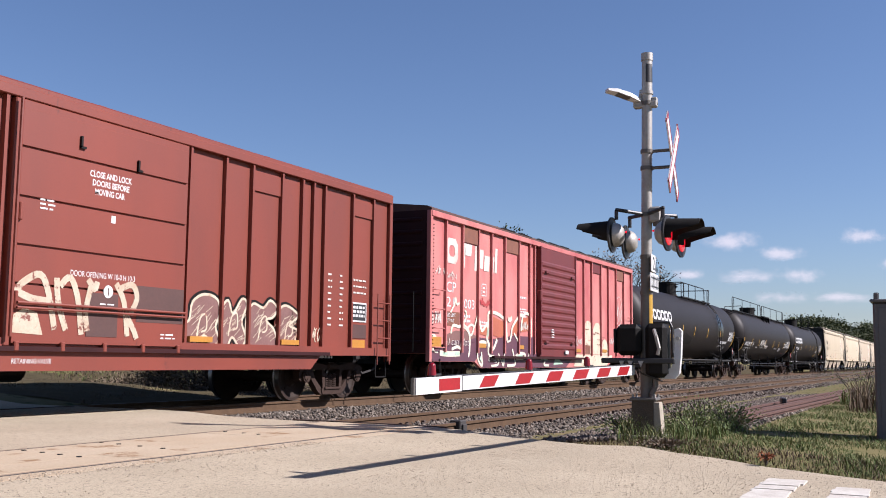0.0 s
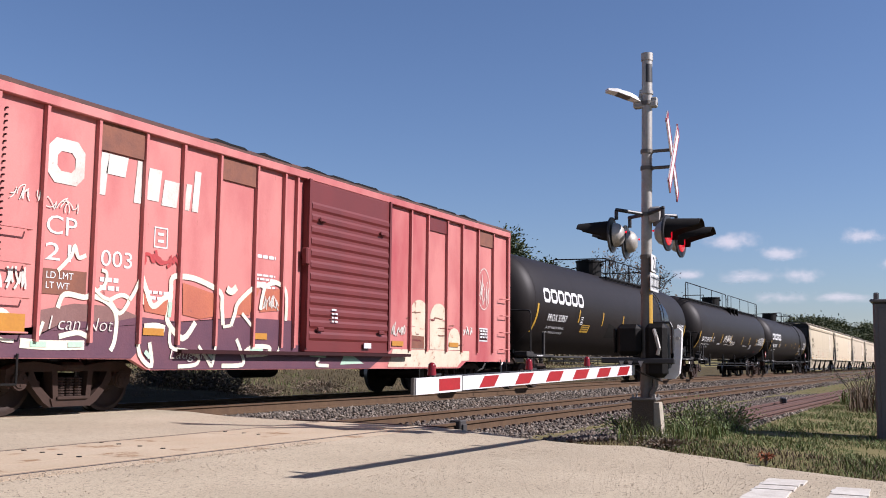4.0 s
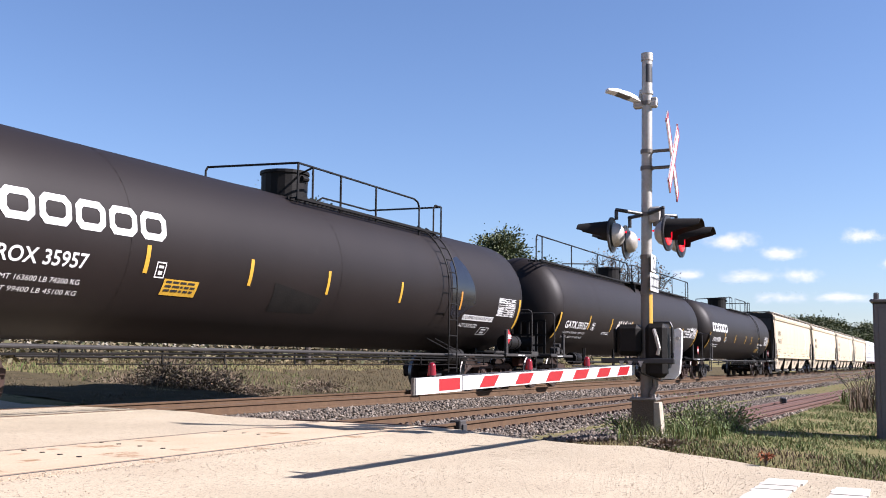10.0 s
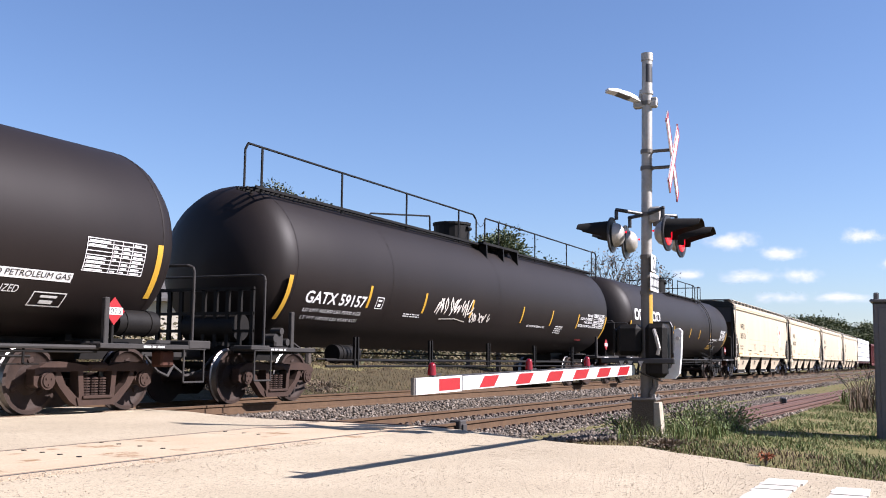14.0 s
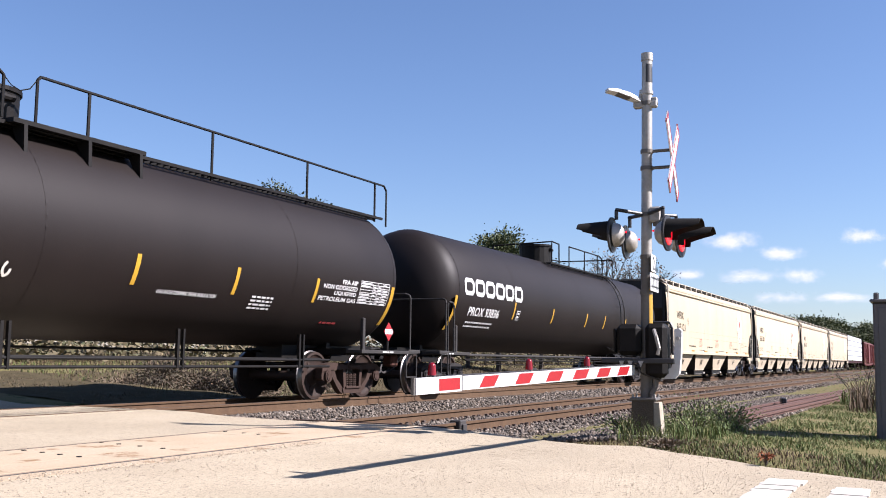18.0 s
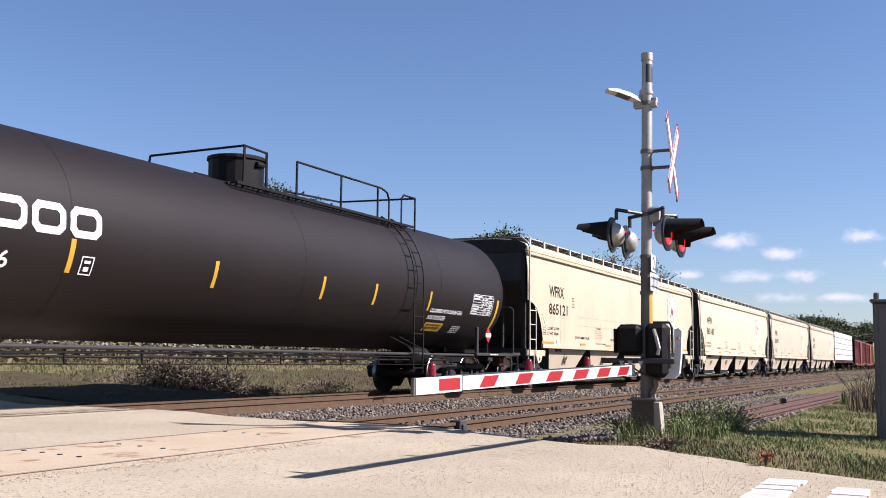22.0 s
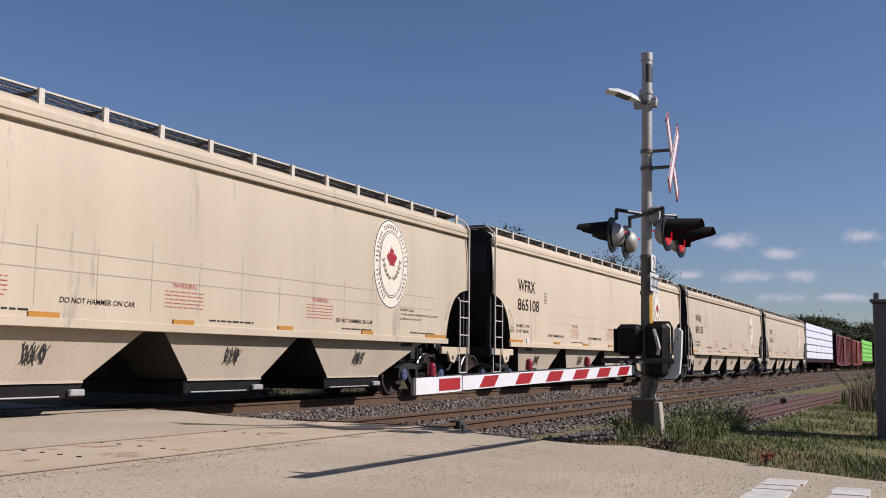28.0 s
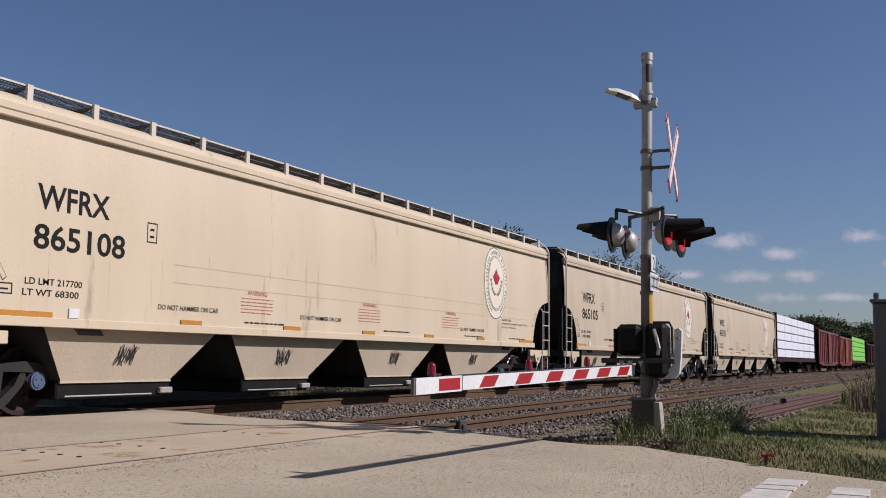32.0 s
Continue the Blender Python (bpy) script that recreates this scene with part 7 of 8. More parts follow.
part("arm_board", B(slab, 0.0, 0.851, 0.056, -0.012, 0.012), M_white, arm, "white aluminium arm section")
part("arm_board", B(slab, 0.855, 1.0, 0.062, -0.010, 0.014), M_white, arm, "white end section of the arm")
part("arm_end", B(slab, 0.997, 1.004, 0.064, -0.022, 0.004), M_galvdark, arm)
for a, b, lean in ((0.783, 0.727, 0.010), (0.643, 0.581, 0.010), (0.506, 0.438, 0.010), (0.372, 0.299, 0.010), (0.239, 0.169, 0.010), (0.112, 0.046, 0.010)):
    part("red_stripe", B(slab, b, a, 0.046, 0.012, 0.0145, lean), M_redpaint, arm)
part("red_stripe", B(slab, 0.861, 0.930, 0.046, 0.014, 0.0165), M_redpaint, arm)
for s in (0.936, 0.572, 0.279):
    p = on_arm(s, 0.058, 0.0)
    lp = part("arm_lamp", B(lambda bm: (rod(bm, p + Vector((0, 0, 0.015)) - fr * 0.035, p + Vector((0, 0, 0.085)) - fr * 0.035, 0.036, 14, 0.030), bmesh.ops.create_uvsphere(bm, u_segments=14, v_segments=8, radius=0.030, matrix=Matrix.Translation(p + Vector((0, 0, 0.085)) - fr * 0.035)))), M_redlens_off, arm, "red warning lamp", True)
    part("lamp_base", B(lambda bm: (rod(bm, p - Vector((0, 0, 0.03)) - fr * 0.02, p + Vector((0, 0, 0.035)) - fr * 0.03, 0.028, 8), rod(bm, p + Vector((0, 0, 0.02)) - fr * 0.03, p + Vector((0, 0, 0.02)) + ax * -0.08, 0.008, 6))), M_black, lp)
for k in range(9):
    part("arm_cable", B(rod, on_arm(k / 10, 0.062, -0.02), on_arm((k + 1) / 10, 0.062, -0.02), 0.007, 5), M_black, arm)

# ---- crossing surface ----
deck = thing("crossing_deck", Matrix(), "sandy timber crossing panels between the near rails", "crossing panels", kind="structure")
rnd = random.Random(11)
y0, y1 = NEAR_Y - GAUGE / 2 + 0.045, NEAR_Y + GAUGE / 2 - 0.085
for i in range(8):
    xa = 11.35 - (i + 1) * 2.44
    for j in range(3):
        ya, yb = lerp(y0, y1, j / 3), lerp(y0, y1, (j + 1) / 3)
        part("panel", B(box, xa + 0.002, xa + 2.438, ya + 0.0015, yb - 0.0015, NEAR_Z - 0.14, NEAR_Z + 0.002 + rnd.uniform(-0.0015, 0.0015)), M_panel, deck)
bolt_me = finish(B(rod, (0, 0, 0), (0, 0, 0.008), 0.022, 8), "bolt_head", M_bogie2)
for xr, ys_ in ((4.35, (7.2, 6.9, 6.6, 6.3)), (5.45, (7.2, 6.9, 6.62, 6.36)), (6.34, (7.19, 6.91, 6.65, 6.38)), (7.3, (7.26, 6.99, 6.67, 6.34)), (9.1, (7.2, 6.9, 6.67))):
    for yy in ys_:
        share("bolt_head", bolt_me, deck, pose(xr + (yy - 6.8) * 0.2, yy, NEAR_Z + 0.001))
for yc in (NEAR_Y - GAUGE / 2 - 0.16, NEAR_Y + GAUGE / 2 + 0.16):
    for i in range(8):
        xa = 11.35 - (i + 1) * 2.44
        lo_, hi_ = (yc - 0.104, yc + 0.108) if yc < NEAR_Y else (yc - 0.115, yc + 0.104)
        part("edge_board", B(box, xa + 0.001, xa + 2.439, lo_, hi_, NEAR_Z - 0.12, NEAR_Z - 0.003), M_panel if yc < NEAR_Y else M_road, deck)
deck2 = thing("crossing_deck", Matrix(), "sandy timber boards beside the train's rails", "crossing panels", kind="structure")
for yc, w in ((TRACK_Y, 0.62), (TRACK_Y - GAUGE / 2 - 0.16, 0.09), (TRACK_Y + GAUGE / 2 + 0.16, 0.09)):
    for i in range(8):
        xa = 11.9 - (i + 1) * 2.44
        part("panel", B(box, xa + 0.006, xa + 2.434, yc - w, yc + w, RAIL_Z - 0.14, RAIL_Z - 0.006), M_road, deck2)
# thin dark strip where the crossing ends
for strip in ([(11.30, 5.50), (11.42, 6.3), (11.46, 7.0), (11.5, 7.9)],):
    solo("edge_strip", B(tube, [(x, y, road_z(y) + 0.006) for x, y in strip], 0.011, 6), M_spike, "thin dark strip lying at the crossing's end", "edge strip")
solo("rail_clamp", B(lambda bm: (box(bm, -0.09, 0.09, -0.1, 0.07, -0.17, 0.03, 0.015), box(bm, -0.06, 0.06, -0.13, 0.0, -0.12, -0.02, 0.01))), M_rubber, "dark rusty block clamped on the near rail", "rail clamp", m=pose(12.35, NEAR_Y - GAUGE / 2, NEAR_Z))

# worn white road bars
for xa, xb, ya, yb in ((5.0, 8.78, 1.05, 1.34), (4.6, 8.55, 0.55, 0.81)):
    bm = bmesh.new()
    n = 26
    rnd2 = random.Random(int(xb * 10))
    for i in range(n):
        x0_, x1_ = lerp(xa, xb, i / n), lerp(xa, xb, (i + 1) / n)
        if i in (n - 4, n - 6):
            x1_ -= 0.045
        box(bm, x0_, x1_, ya + rnd2.uniform(-0.012, 0.012), yb + rnd2.uniform(-0.012, 0.012), road_z((ya + yb) / 2) - 0.004, road_z((ya + yb) / 2) + 0.009)
    solo("road_marking", bm, M_roadmark, "worn white painted bar on the road", "road marking", kind="structure")


# ---- many small pieces ----
def mesh_of(name, verts, faces, material):
    me = bpy.data.meshes.new(name)
    me.from_pydata(verts.reshape(-1, 3).tolist(), [], faces.tolist())
    me.materials.append(material)
    me.update()
    return me


ICO_V = np.array([(0, 0, 1), (0.9, 0, 0.35), (0.28, 0.85, 0.35), (-0.72, 0.53, 0.35), (-0.72, -0.53, 0.35), (0.28, -0.85, 0.35), (0.5, 0.4, -0.5), (-0.5, 0.4, -0.5), (0, -0.6, -0.5)])
ICO_F = np.array([(0, 1, 2), (0, 2, 3), (0, 3, 4), (0, 4, 5), (0, 5, 1), (1, 6, 2), (2, 6, 7), (2, 7, 3), (3, 7, 4), (4, 7, 8), (4, 8, 5), (5, 8, 1), (1, 8, 6), (6, 8, 7)])


def stones(name, pts, size, material, label, seed):
    rs = np.random.RandomState(seed)
    n = len(pts)
    sc = size * rs.uniform(0.55, 1.25, (n, 1, 3))
    v = ICO_V[None] * sc * rs.uniform(0.75, 1.2, (n, 9, 1))
    a = rs.uniform(0, 6.28, n)
    c, s = np.cos(a)[:, None], np.sin(a)[:, None]
    t = rs.uniform(-0.7, 0.7, n)[:, None]
    x, y, z = v[..., 0], v[..., 1], v[..., 2]
    y, z = y * np.cos(t) - z * np.sin(t), y * np.sin(t) + z * np.cos(t)
    v = np.stack([x * c - y * s, x * s + y * c, z], -1) + pts[:, None, :]
    f = (ICO_F[None] + 9 * np.arange(n)[:, None, None]).reshape(-1, 3)
    ob = new(name, mesh_of(name, v, f, material))
    return tagged(ob, label, "stones", kind="stuff")


def island_mat(name, cols, rough=0.85):
    """A colour for each loose piece, between the given ones."""
    m = bpy.data.materials.new(name)
    m.use_nodes = True
    N, L = m.node_tree.nodes, m.node_tree.links
    g = N.new("ShaderNodeNewGeometry")
    r = N.new("ShaderNodeValToRGB")
    while len(r.color_ramp.elements) < len(cols):
        r.color_ramp.elements.new(0.5)
    for i, c in enumerate(cols):
        r.color_ramp.elements[i].position = i / (len(cols) - 1)
        r.color_ramp.elements[i].color = (*c, 1)
    L.new(g.outputs["Random Per Island"], r.inputs["Fac"])
    L.new(r.outputs["Color"], N["Principled BSDF"].inputs["Base Color"])
    N["Principled BSDF"].inputs["Roughness"].default_value = rough
    return m


M_stones = island_mat("crushed_stone_mix", [(0.03074, 0.02452, 0.01953), (0.09736, 0.07798, 0.06017), (0.1486, 0.1216, 0.09532), (0.08711, 0.06167, 0.04222), (0.2357, 0.1942, 0.1539), (0.05636, 0.04536, 0.0359)])
M_gravel = island_mat("road_gravel_mix", [(0.2772, 0.2268, 0.1596), (0.3864, 0.3234, 0.2352), (0.2184, 0.1764, 0.126), (0.4704, 0.4116, 0.3192), (0.336, 0.2772, 0.2016)])
M_crumbs = island_mat("broken_asphalt_mix", [(0.42, 0.36, 0.26), (0.26, 0.21, 0.15), (0.36, 0.30, 0.215), (0.17, 0.14, 0.105), (0.34, 0.28, 0.2), (0.46, 0.4, 0.31)])
M_blades = island_mat("grass_blade_mix", [(0.0445, 0.0858, 0.0107), (0.0667, 0.1084, 0.0148), (0.1111, 0.1220, 0.0302), (0.0519, 0.0903, 0.0121), (0.1482, 0.1310, 0.0436), (0.0741, 0.0994, 0.0201), (0.1259, 0.1129, 0.0402)], 0.8)
M_dryblades = island_mat("straw_blade_mix", [(0.1008, 0.06255, 0.0294), (0.0672, 0.0415, 0.02114), (0.04368, 0.03063, 0.01589), (0.121, 0.0798, 0.03822), (0.04368, 0.0383, 0.01589)], 0.85)
M_weedbank = island_mat("dry_weed_mix", [(0.0744, 0.0534, 0.0308), (0.0992, 0.0719, 0.0418), (0.0546, 0.0441, 0.0220), (0.1190, 0.0858, 0.0484), (0.0496, 0.0464, 0.0198), (0.0843, 0.0557, 0.0352)], 0.85)
M_weedleaf = island_mat("weed_leaf_mix", [(0.05922, 0.1014, 0.01881), (0.09629, 0.1411, 0.03021), (0.126, 0.1411, 0.04693), (0.1778, 0.1676, 0.06707)], 0.75)
M_darkshrub = island_mat("dark_shrub_mix", [(0.05, 0.038, 0.024), (0.075, 0.056, 0.034), (0.045, 0.042, 0.022), (0.095, 0.068, 0.042)], 0.85)
M_pine = island_mat("pine_leaf_mix", [(0.0353, 0.0459, 0.0212), (0.0529, 0.0635, 0.0318), (0.0706, 0.0811, 0.0423), (0.0423, 0.0529, 0.0247)], 0.7)
M_brush = island_mat("wild_brush_mix", [(0.075, 0.06, 0.03), (0.11, 0.085, 0.045), (0.06, 0.066, 0.026), (0.15, 0.115, 0.06), (0.05, 0.045, 0.024)], 0.85)
M_tree = island_mat("tree_leaf_mix", [(0.0282, 0.0459, 0.0127), (0.0529, 0.067, 0.0176), (0.0776, 0.0847, 0.0247), (0.0353, 0.0494, 0.0141)], 0.7)
M_shrub = island_mat("shrub_leaf_mix", [(0.0756, 0.0504, 0.0319), (0.1092, 0.0756, 0.0462), (0.1428, 0.1008, 0.063), (0.0672, 0.063, 0.0336)], 0.8)

rs = np.random.RandomState(4)


def bed_z(y):
    """Height of the stone beds across both tracks."""
    a = np.interp(y, [3.9, 4.9, 5.1, 8.2, 8.9], [-0.20, -0.12, -0.09, -0.09, -0.09])
    b = np.interp(y, [8.6, 9.7, 10.0, 13.3, 14.8], [-0.12, -0.07, -0.055, -0.055, -0.3])
    return np.where(y < 8.75, a, b)


def scatter(n, x0, x1, ya, yb, power=1.6):
    x = x0 + (x1 - x0) * rs.uniform(0, 1, n) ** power
    y = rs.uniform(ya, yb, n)
    return x, y


x, y = scatter(15000, 11.5, 30, 4.0, 10.4, 1.7)
ok = x > 11.45 + np.maximum(0, y - 9) * 0.35
stones("ballast_stones", np.stack([x, y, bed_z(y) + rs.uniform(-0.01, 0.025, len(x))], -1)[ok], 0.034, M_stones, "loose grey crushed ballast stones between the tracks", 1)
x, y = scatter(9000, 28, 110, 3.6, 10.6, 1.4)
stones("ballast_stones", np.stack([x, y, bed_z(y) + rs.uniform(-0.01, 0.02, len(x))], -1), 0.06, M_stones, "grey ballast stones farther along the line", 2)
x, y = scatter(13000, 11.25, 30, 2.35, 4.3, 1.4)
ok = (y > 3.4) | (x > 13.2)
gz = np.array([ground_z(a, b) for a, b in zip(x, y)])
stones("ballast_stones", np.stack([x, y, gz + rs.uniform(0, 0.02, len(x))], -1)[ok], 0.035, M_stones, "scattered grey stones beside the old rails", 3)
x, y = 11.4 - 8.4 * rs.uniform(0, 1, 16000) ** 0.8, rs.uniform(-0.5, 5.2, 16000)
ed = np.array([road_edge(b) for b in y])
ok = (x < ed - 0.02) & (rs.uniform(0, 1, len(x)) < np.clip(1.0 - (ed - x) / 5.0, 0.15, 1))
gz = np.array([road_z(b) for b in y])
stones("road_gravel", np.stack([x, y, gz + 0.002], -1)[ok], 0.0040, M_gravel, "fine loose gravel strewn on the road", 5)
x, y = 11.3 - 9.0 * rs.uniform(0, 1, 9000) ** 0.7, rs.uniform(-0.8, 5.3, 9000)
ed = np.array([road_edge(b) for b in y])
ok = (x < ed - 0.02) & (np.sin(x * 2.3 + y * 1.1) + np.cos(y * 3.1 - x * 0.7) + rs.uniform(-1, 1, len(x)) > 0.6)
stones("road_gravel", np.stack([x, y, np.array([road_z(b) for b in y]) + 0.003], -1)[ok], 0.0052, M_crumbs, "coarser pale and dark crumbs in patches on the road", 6)
x, y = rs.uniform(4.6, 8.6, 900), 5.62 + rs.normal(0, 0.09, 900)
stones("road_gravel", np.stack([x, y, np.array([road_z(b) for b in y]) + 0.003], -1), 0.0065, M_crumbs, "broken crumbs along the near edge of the crossing", 7)


def blades(name, pts, h, w, lean, material, label, cat, seed):
    """Upright tapering blades, each of two triangles."""
    rb = np.random.RandomState(seed)
    n = len(pts)
    a = rb.uniform(0, 6.28, n)
    hh = h * rb.uniform(0.4, 1.2, n)
    ww = w * rb.uniform(0.6, 1.2, n)
    d = np.stack([np.cos(a), np.sin(a), np.zeros(n)], -1) * ww[:, None]
    b = rb.uniform(0, 6.28, n)
    ln = np.stack([np.cos(b), np.sin(b), np.zeros(n)], -1) * (lean * hh * rb.uniform(0.1, 1, n))[:, None]
    up = np.stack([np.zeros(n), np.zeros(n), hh], -1)
    v = np.stack([pts - d, pts + d, pts + up * 0.6 + ln * 0.35 + d * 0.6, pts + up * 0.6 + ln * 0.35 - d * 0.6, pts + up + ln], 1)
    k = 5 * np.arange(n)
    me = bpy.data.meshes.new(name)
    faces = [(i, i + 1, i + 2, i + 3) for i in k.tolist()] + [(i + 3, i + 2, i + 4) for i in k.tolist()]
    me.from_pydata(v.reshape(-1, 3).tolist(), [], faces)
    me.materials.append(material)
    ob = new(name, me)
    return tagged(ob, label, cat, kind="stuff")


def grass_pts(n, x0, x1, ya, yb, power=1.5, keep=None):
    x, y = x0 + (x1 - x0) * rs.uniform(0, 1, n) ** power, rs.uniform(ya, yb, n)
    ed = np.array([road_edge(b) for b in y])
    ok = x > ed + 0.05
    if keep is not None:
        ok &= keep(x, y)
    x, y = x[ok], y[ok]
    z = np.array([ground_z(a, b) for a, b in zip(x, y)])
    return np.stack([x, y, z - 0.005], -1)


blades("grass", grass_pts(60000, 9.2, 26, -1.5, 3.5, 1.5, lambda x, y: ((y < 2.3) | (x < 12.9)) & (np.sin(x * 1.9 + y * 2.7) + np.cos(x * 3.3 - y * 4.1) + rs.uniform(-1.2, 1.2, len(x)) > -0.5)), 0.06, 0.006, 1.4, M_blades, "short green and straw grass beside the road", "grass", 1)
blades("grass", grass_pts(9000, 24, 70, -4, 2.2, 1.2), 0.3, 0.02, 0.6, M_blades, "taller grass along the old rails", "grass", 2)
blades("dry_grass", grass_pts(16000, 9.2, 13.5, -0.5, 4.2, 1.0, lambda x, y: x < np.array([road_edge(b) for b in y]) + 0.9), 0.05, 0.006, 1.0, M_dryblades, "dry straw grass at the road's edge", "grass", 3)
blades("tall_grass", grass_pts(2200, 20, 36, 0.3, 1.7, 1.0), 0.55, 0.012, 0.6, M_dryblades, "tall drying grass near the cabinet", "grass", 4)
blades("dry_grass", np.stack([*(lambda x, y: (x, y, np.array([ground_z(a, b) for a, b in zip(x, y)])))(rs.uniform(20.5, 75, 26000), rs.uniform(16.9, 28, 26000))], -1), 0.14, 0.012, 0.9, M_dryblades, "tall dry grass on the bank behind the train", "grass", 6)
vx, vy = 12.6 + 50 * rs.uniform(0, 1, 9000) ** 1.5, 16.6 + 7.6 * rs.uniform(0, 1, 9000)
vk = (np.sin(vx * 1.7 + vy) * np.cos(vx * 0.6 - vy * 2.1) > -0.75) & (vx > 18.3 + (vy - 16.6) * 0.35)
fx, fy = rs.uniform(13.4, 20.5, 7000), 13.6 + 10.4 * rs.uniform(0, 1, 7000)
fk = (fx > 13.4 + (fy - 13.6) * 0.3) & (np.sin(fx * 2.1 + fy) * np.cos(fx * 0.9 - fy * 1.7) > -0.4)
blades("dry_weeds", np.stack([fx, fy, np.array([ground_z(a, b) for a, b in zip(fx, fy)])], -1)[fk], 0.08, 0.010, 1.2, M_weedbank, "short trampled dry weeds beyond the crossing", "weeds", 13)
blades("dry_weeds", np.stack([vx, vy, np.array([ground_z(a, b) for a, b in zip(vx, vy)])], -1)[vk], 0.15, 0.010, 1.0, M_weedbank, "dull brown dry weeds along the far side of the track", "weeds", 12)
blades("grass", np.stack([*(lambda x, y: (x, y, np.array([ground_z(a, b) for a, b in zip(x, y)])))(rs.uniform(20.2, 32, 2500), rs.uniform(17.5, 25, 2500))], -1), 0.15, 0.012, 0.8, M_blades, "green weeds on the far side of the crossing", "grass", 7)


def leaf_cloud(pts, size, seed, flatness=0.6):
    rb = np.random.RandomState(seed)
    n = len(pts)
    u = rb.normal(0, 1, (n, 3))
    u[:, 2] *= flatness
    u /= np.linalg.norm(u, axis=1)[:, None]
    w = np.cross(u, rb.normal(0, 1, (n, 3)))
    w /= np.linalg.norm(w, axis=1)[:, None]
    s = size * rb.uniform(0.5, 1.3, n)[:, None]
    v = np.stack([pts - u * s, pts + w * s * 0.5, pts + u * s, pts - w * s * 0.5], 1)
    f = np.arange(4 * n).reshape(n, 4)
    return v, f


def tree(name, x, y, z, h, spread, material, label, seed, clumps=34, leaves=110, leaf=0.16, low=0.3, tip=0.25):
    """A tapered trunk, limbs, and clumps of small leaves with gaps between."""
    rb = random.Random(seed)
    rn = np.random.RandomState(seed)
    t = thing(name, pose(x, y, z), label, "tree")
    bm = bmesh.new()
    p, r = Vector((0, 0, -0.3)), h * 0.022
    knots = [p]
    for k in range(6):
        q = Vector((rb.uniform(-0.02, 0.02) * h, rb.uniform(-0.02, 0.02) * h, h * (k + 1) / 6.3))
        rod(bm, p, q, r, 8, r * 0.82)
        p, r = q, r * 0.82
        knots.append(q)
    part("trunk", bm, M_bark, t)
    pts = []
    bm = bmesh.new()
    for i in range(clumps):
        u = low + (1 - low) * (i + rb.random()) / clumps
        k = min(5, int(u * 6))
        a = knots[k].lerp(knots[k + 1], u * 6 - k)
        ang = i * 2.4 + rb.uniform(-0.5, 0.5)
        sp = spread * (1 - (1 - tip) * max(0, (u - low) / (1 - low)) ** 1.3) * rb.uniform(0.55, 1.1)
        e = a + Vector((math.cos(ang) * sp, math.sin(ang) * sp, h * rb.uniform(0.0, 0.09)))
        rod(bm, a, e, h * 0.006, 5, h * 0.002)
        cr = spread * rb.uniform(0.22, 0.42)
        q = rn.normal(0, 0.5, (leaves, 3)) * np.array([cr, cr, cr * 0.6]) + np.array(e)
        pts.append(q)
        mid = a.lerp(e, 0.6)
        pts.append(rn.normal(0, 0.45, (leaves // 2, 3)) * np.array([cr, cr, cr * 0.6]) + np.array(mid))
    part("limb_framework", bm, M_bark, t)
    v, f = leaf_cloud(np.concatenate(pts), leaf, seed)
    cr = new("crown", mesh_of("crown", v, f, material))
    cr.parent = t
    return t


tree("pine_tree", 36.6, 26.3, 0.8, 7.45, 1.6, M_pine, "slender dark green pine behind the train", 1, 44, 120, 0.075, 0.45)
tree("pine_tree", 37.3, 24.9, 0.8, 7.1, 1.5, M_pine, "dark green pine with a loose open crown", 2, 44, 120, 0.075, 0.45)
tree("leafy_tree", 50.2, 21.4, 0.6, 6.9, 2.5, M_tree, "rounded green tree behind the tank cars", 3, 70, 220, 0.09, 0.3)
tree("leafy_tree", 52.2, 19.8, 0.6, 5.4, 1.7, M_tree, "smaller green tree beside a rounded one", 4, 50, 180, 0.09, 0.3)
tree("leafy_tree", 49.8, 23.0, 0.6, 6.1, 1.5, M_tree, "green tree with a thin top", 5, 44, 160, 0.09, 0.3)
for i, (x, y, h, sp) in enumerate(((206, 28, 8.4, 5), (214, 26, 9.6, 5), (216, 22.5, 10.0, 5.5), (222, 21, 9.6, 5), (230, 19.5, 8.6, 5), (238, 17.5, 7.5, 4.5), (225, 14.8, 7.0, 4), (262, 17.0, 10, 5), (196, 29, 6.6, 4))):
    tree("leafy_tree", x, y, -0.3, h, sp, M_tree, "broad dark green tree in the distance along the line", 20 + i, 44, 230, 0.24, 0.15, 0.4)


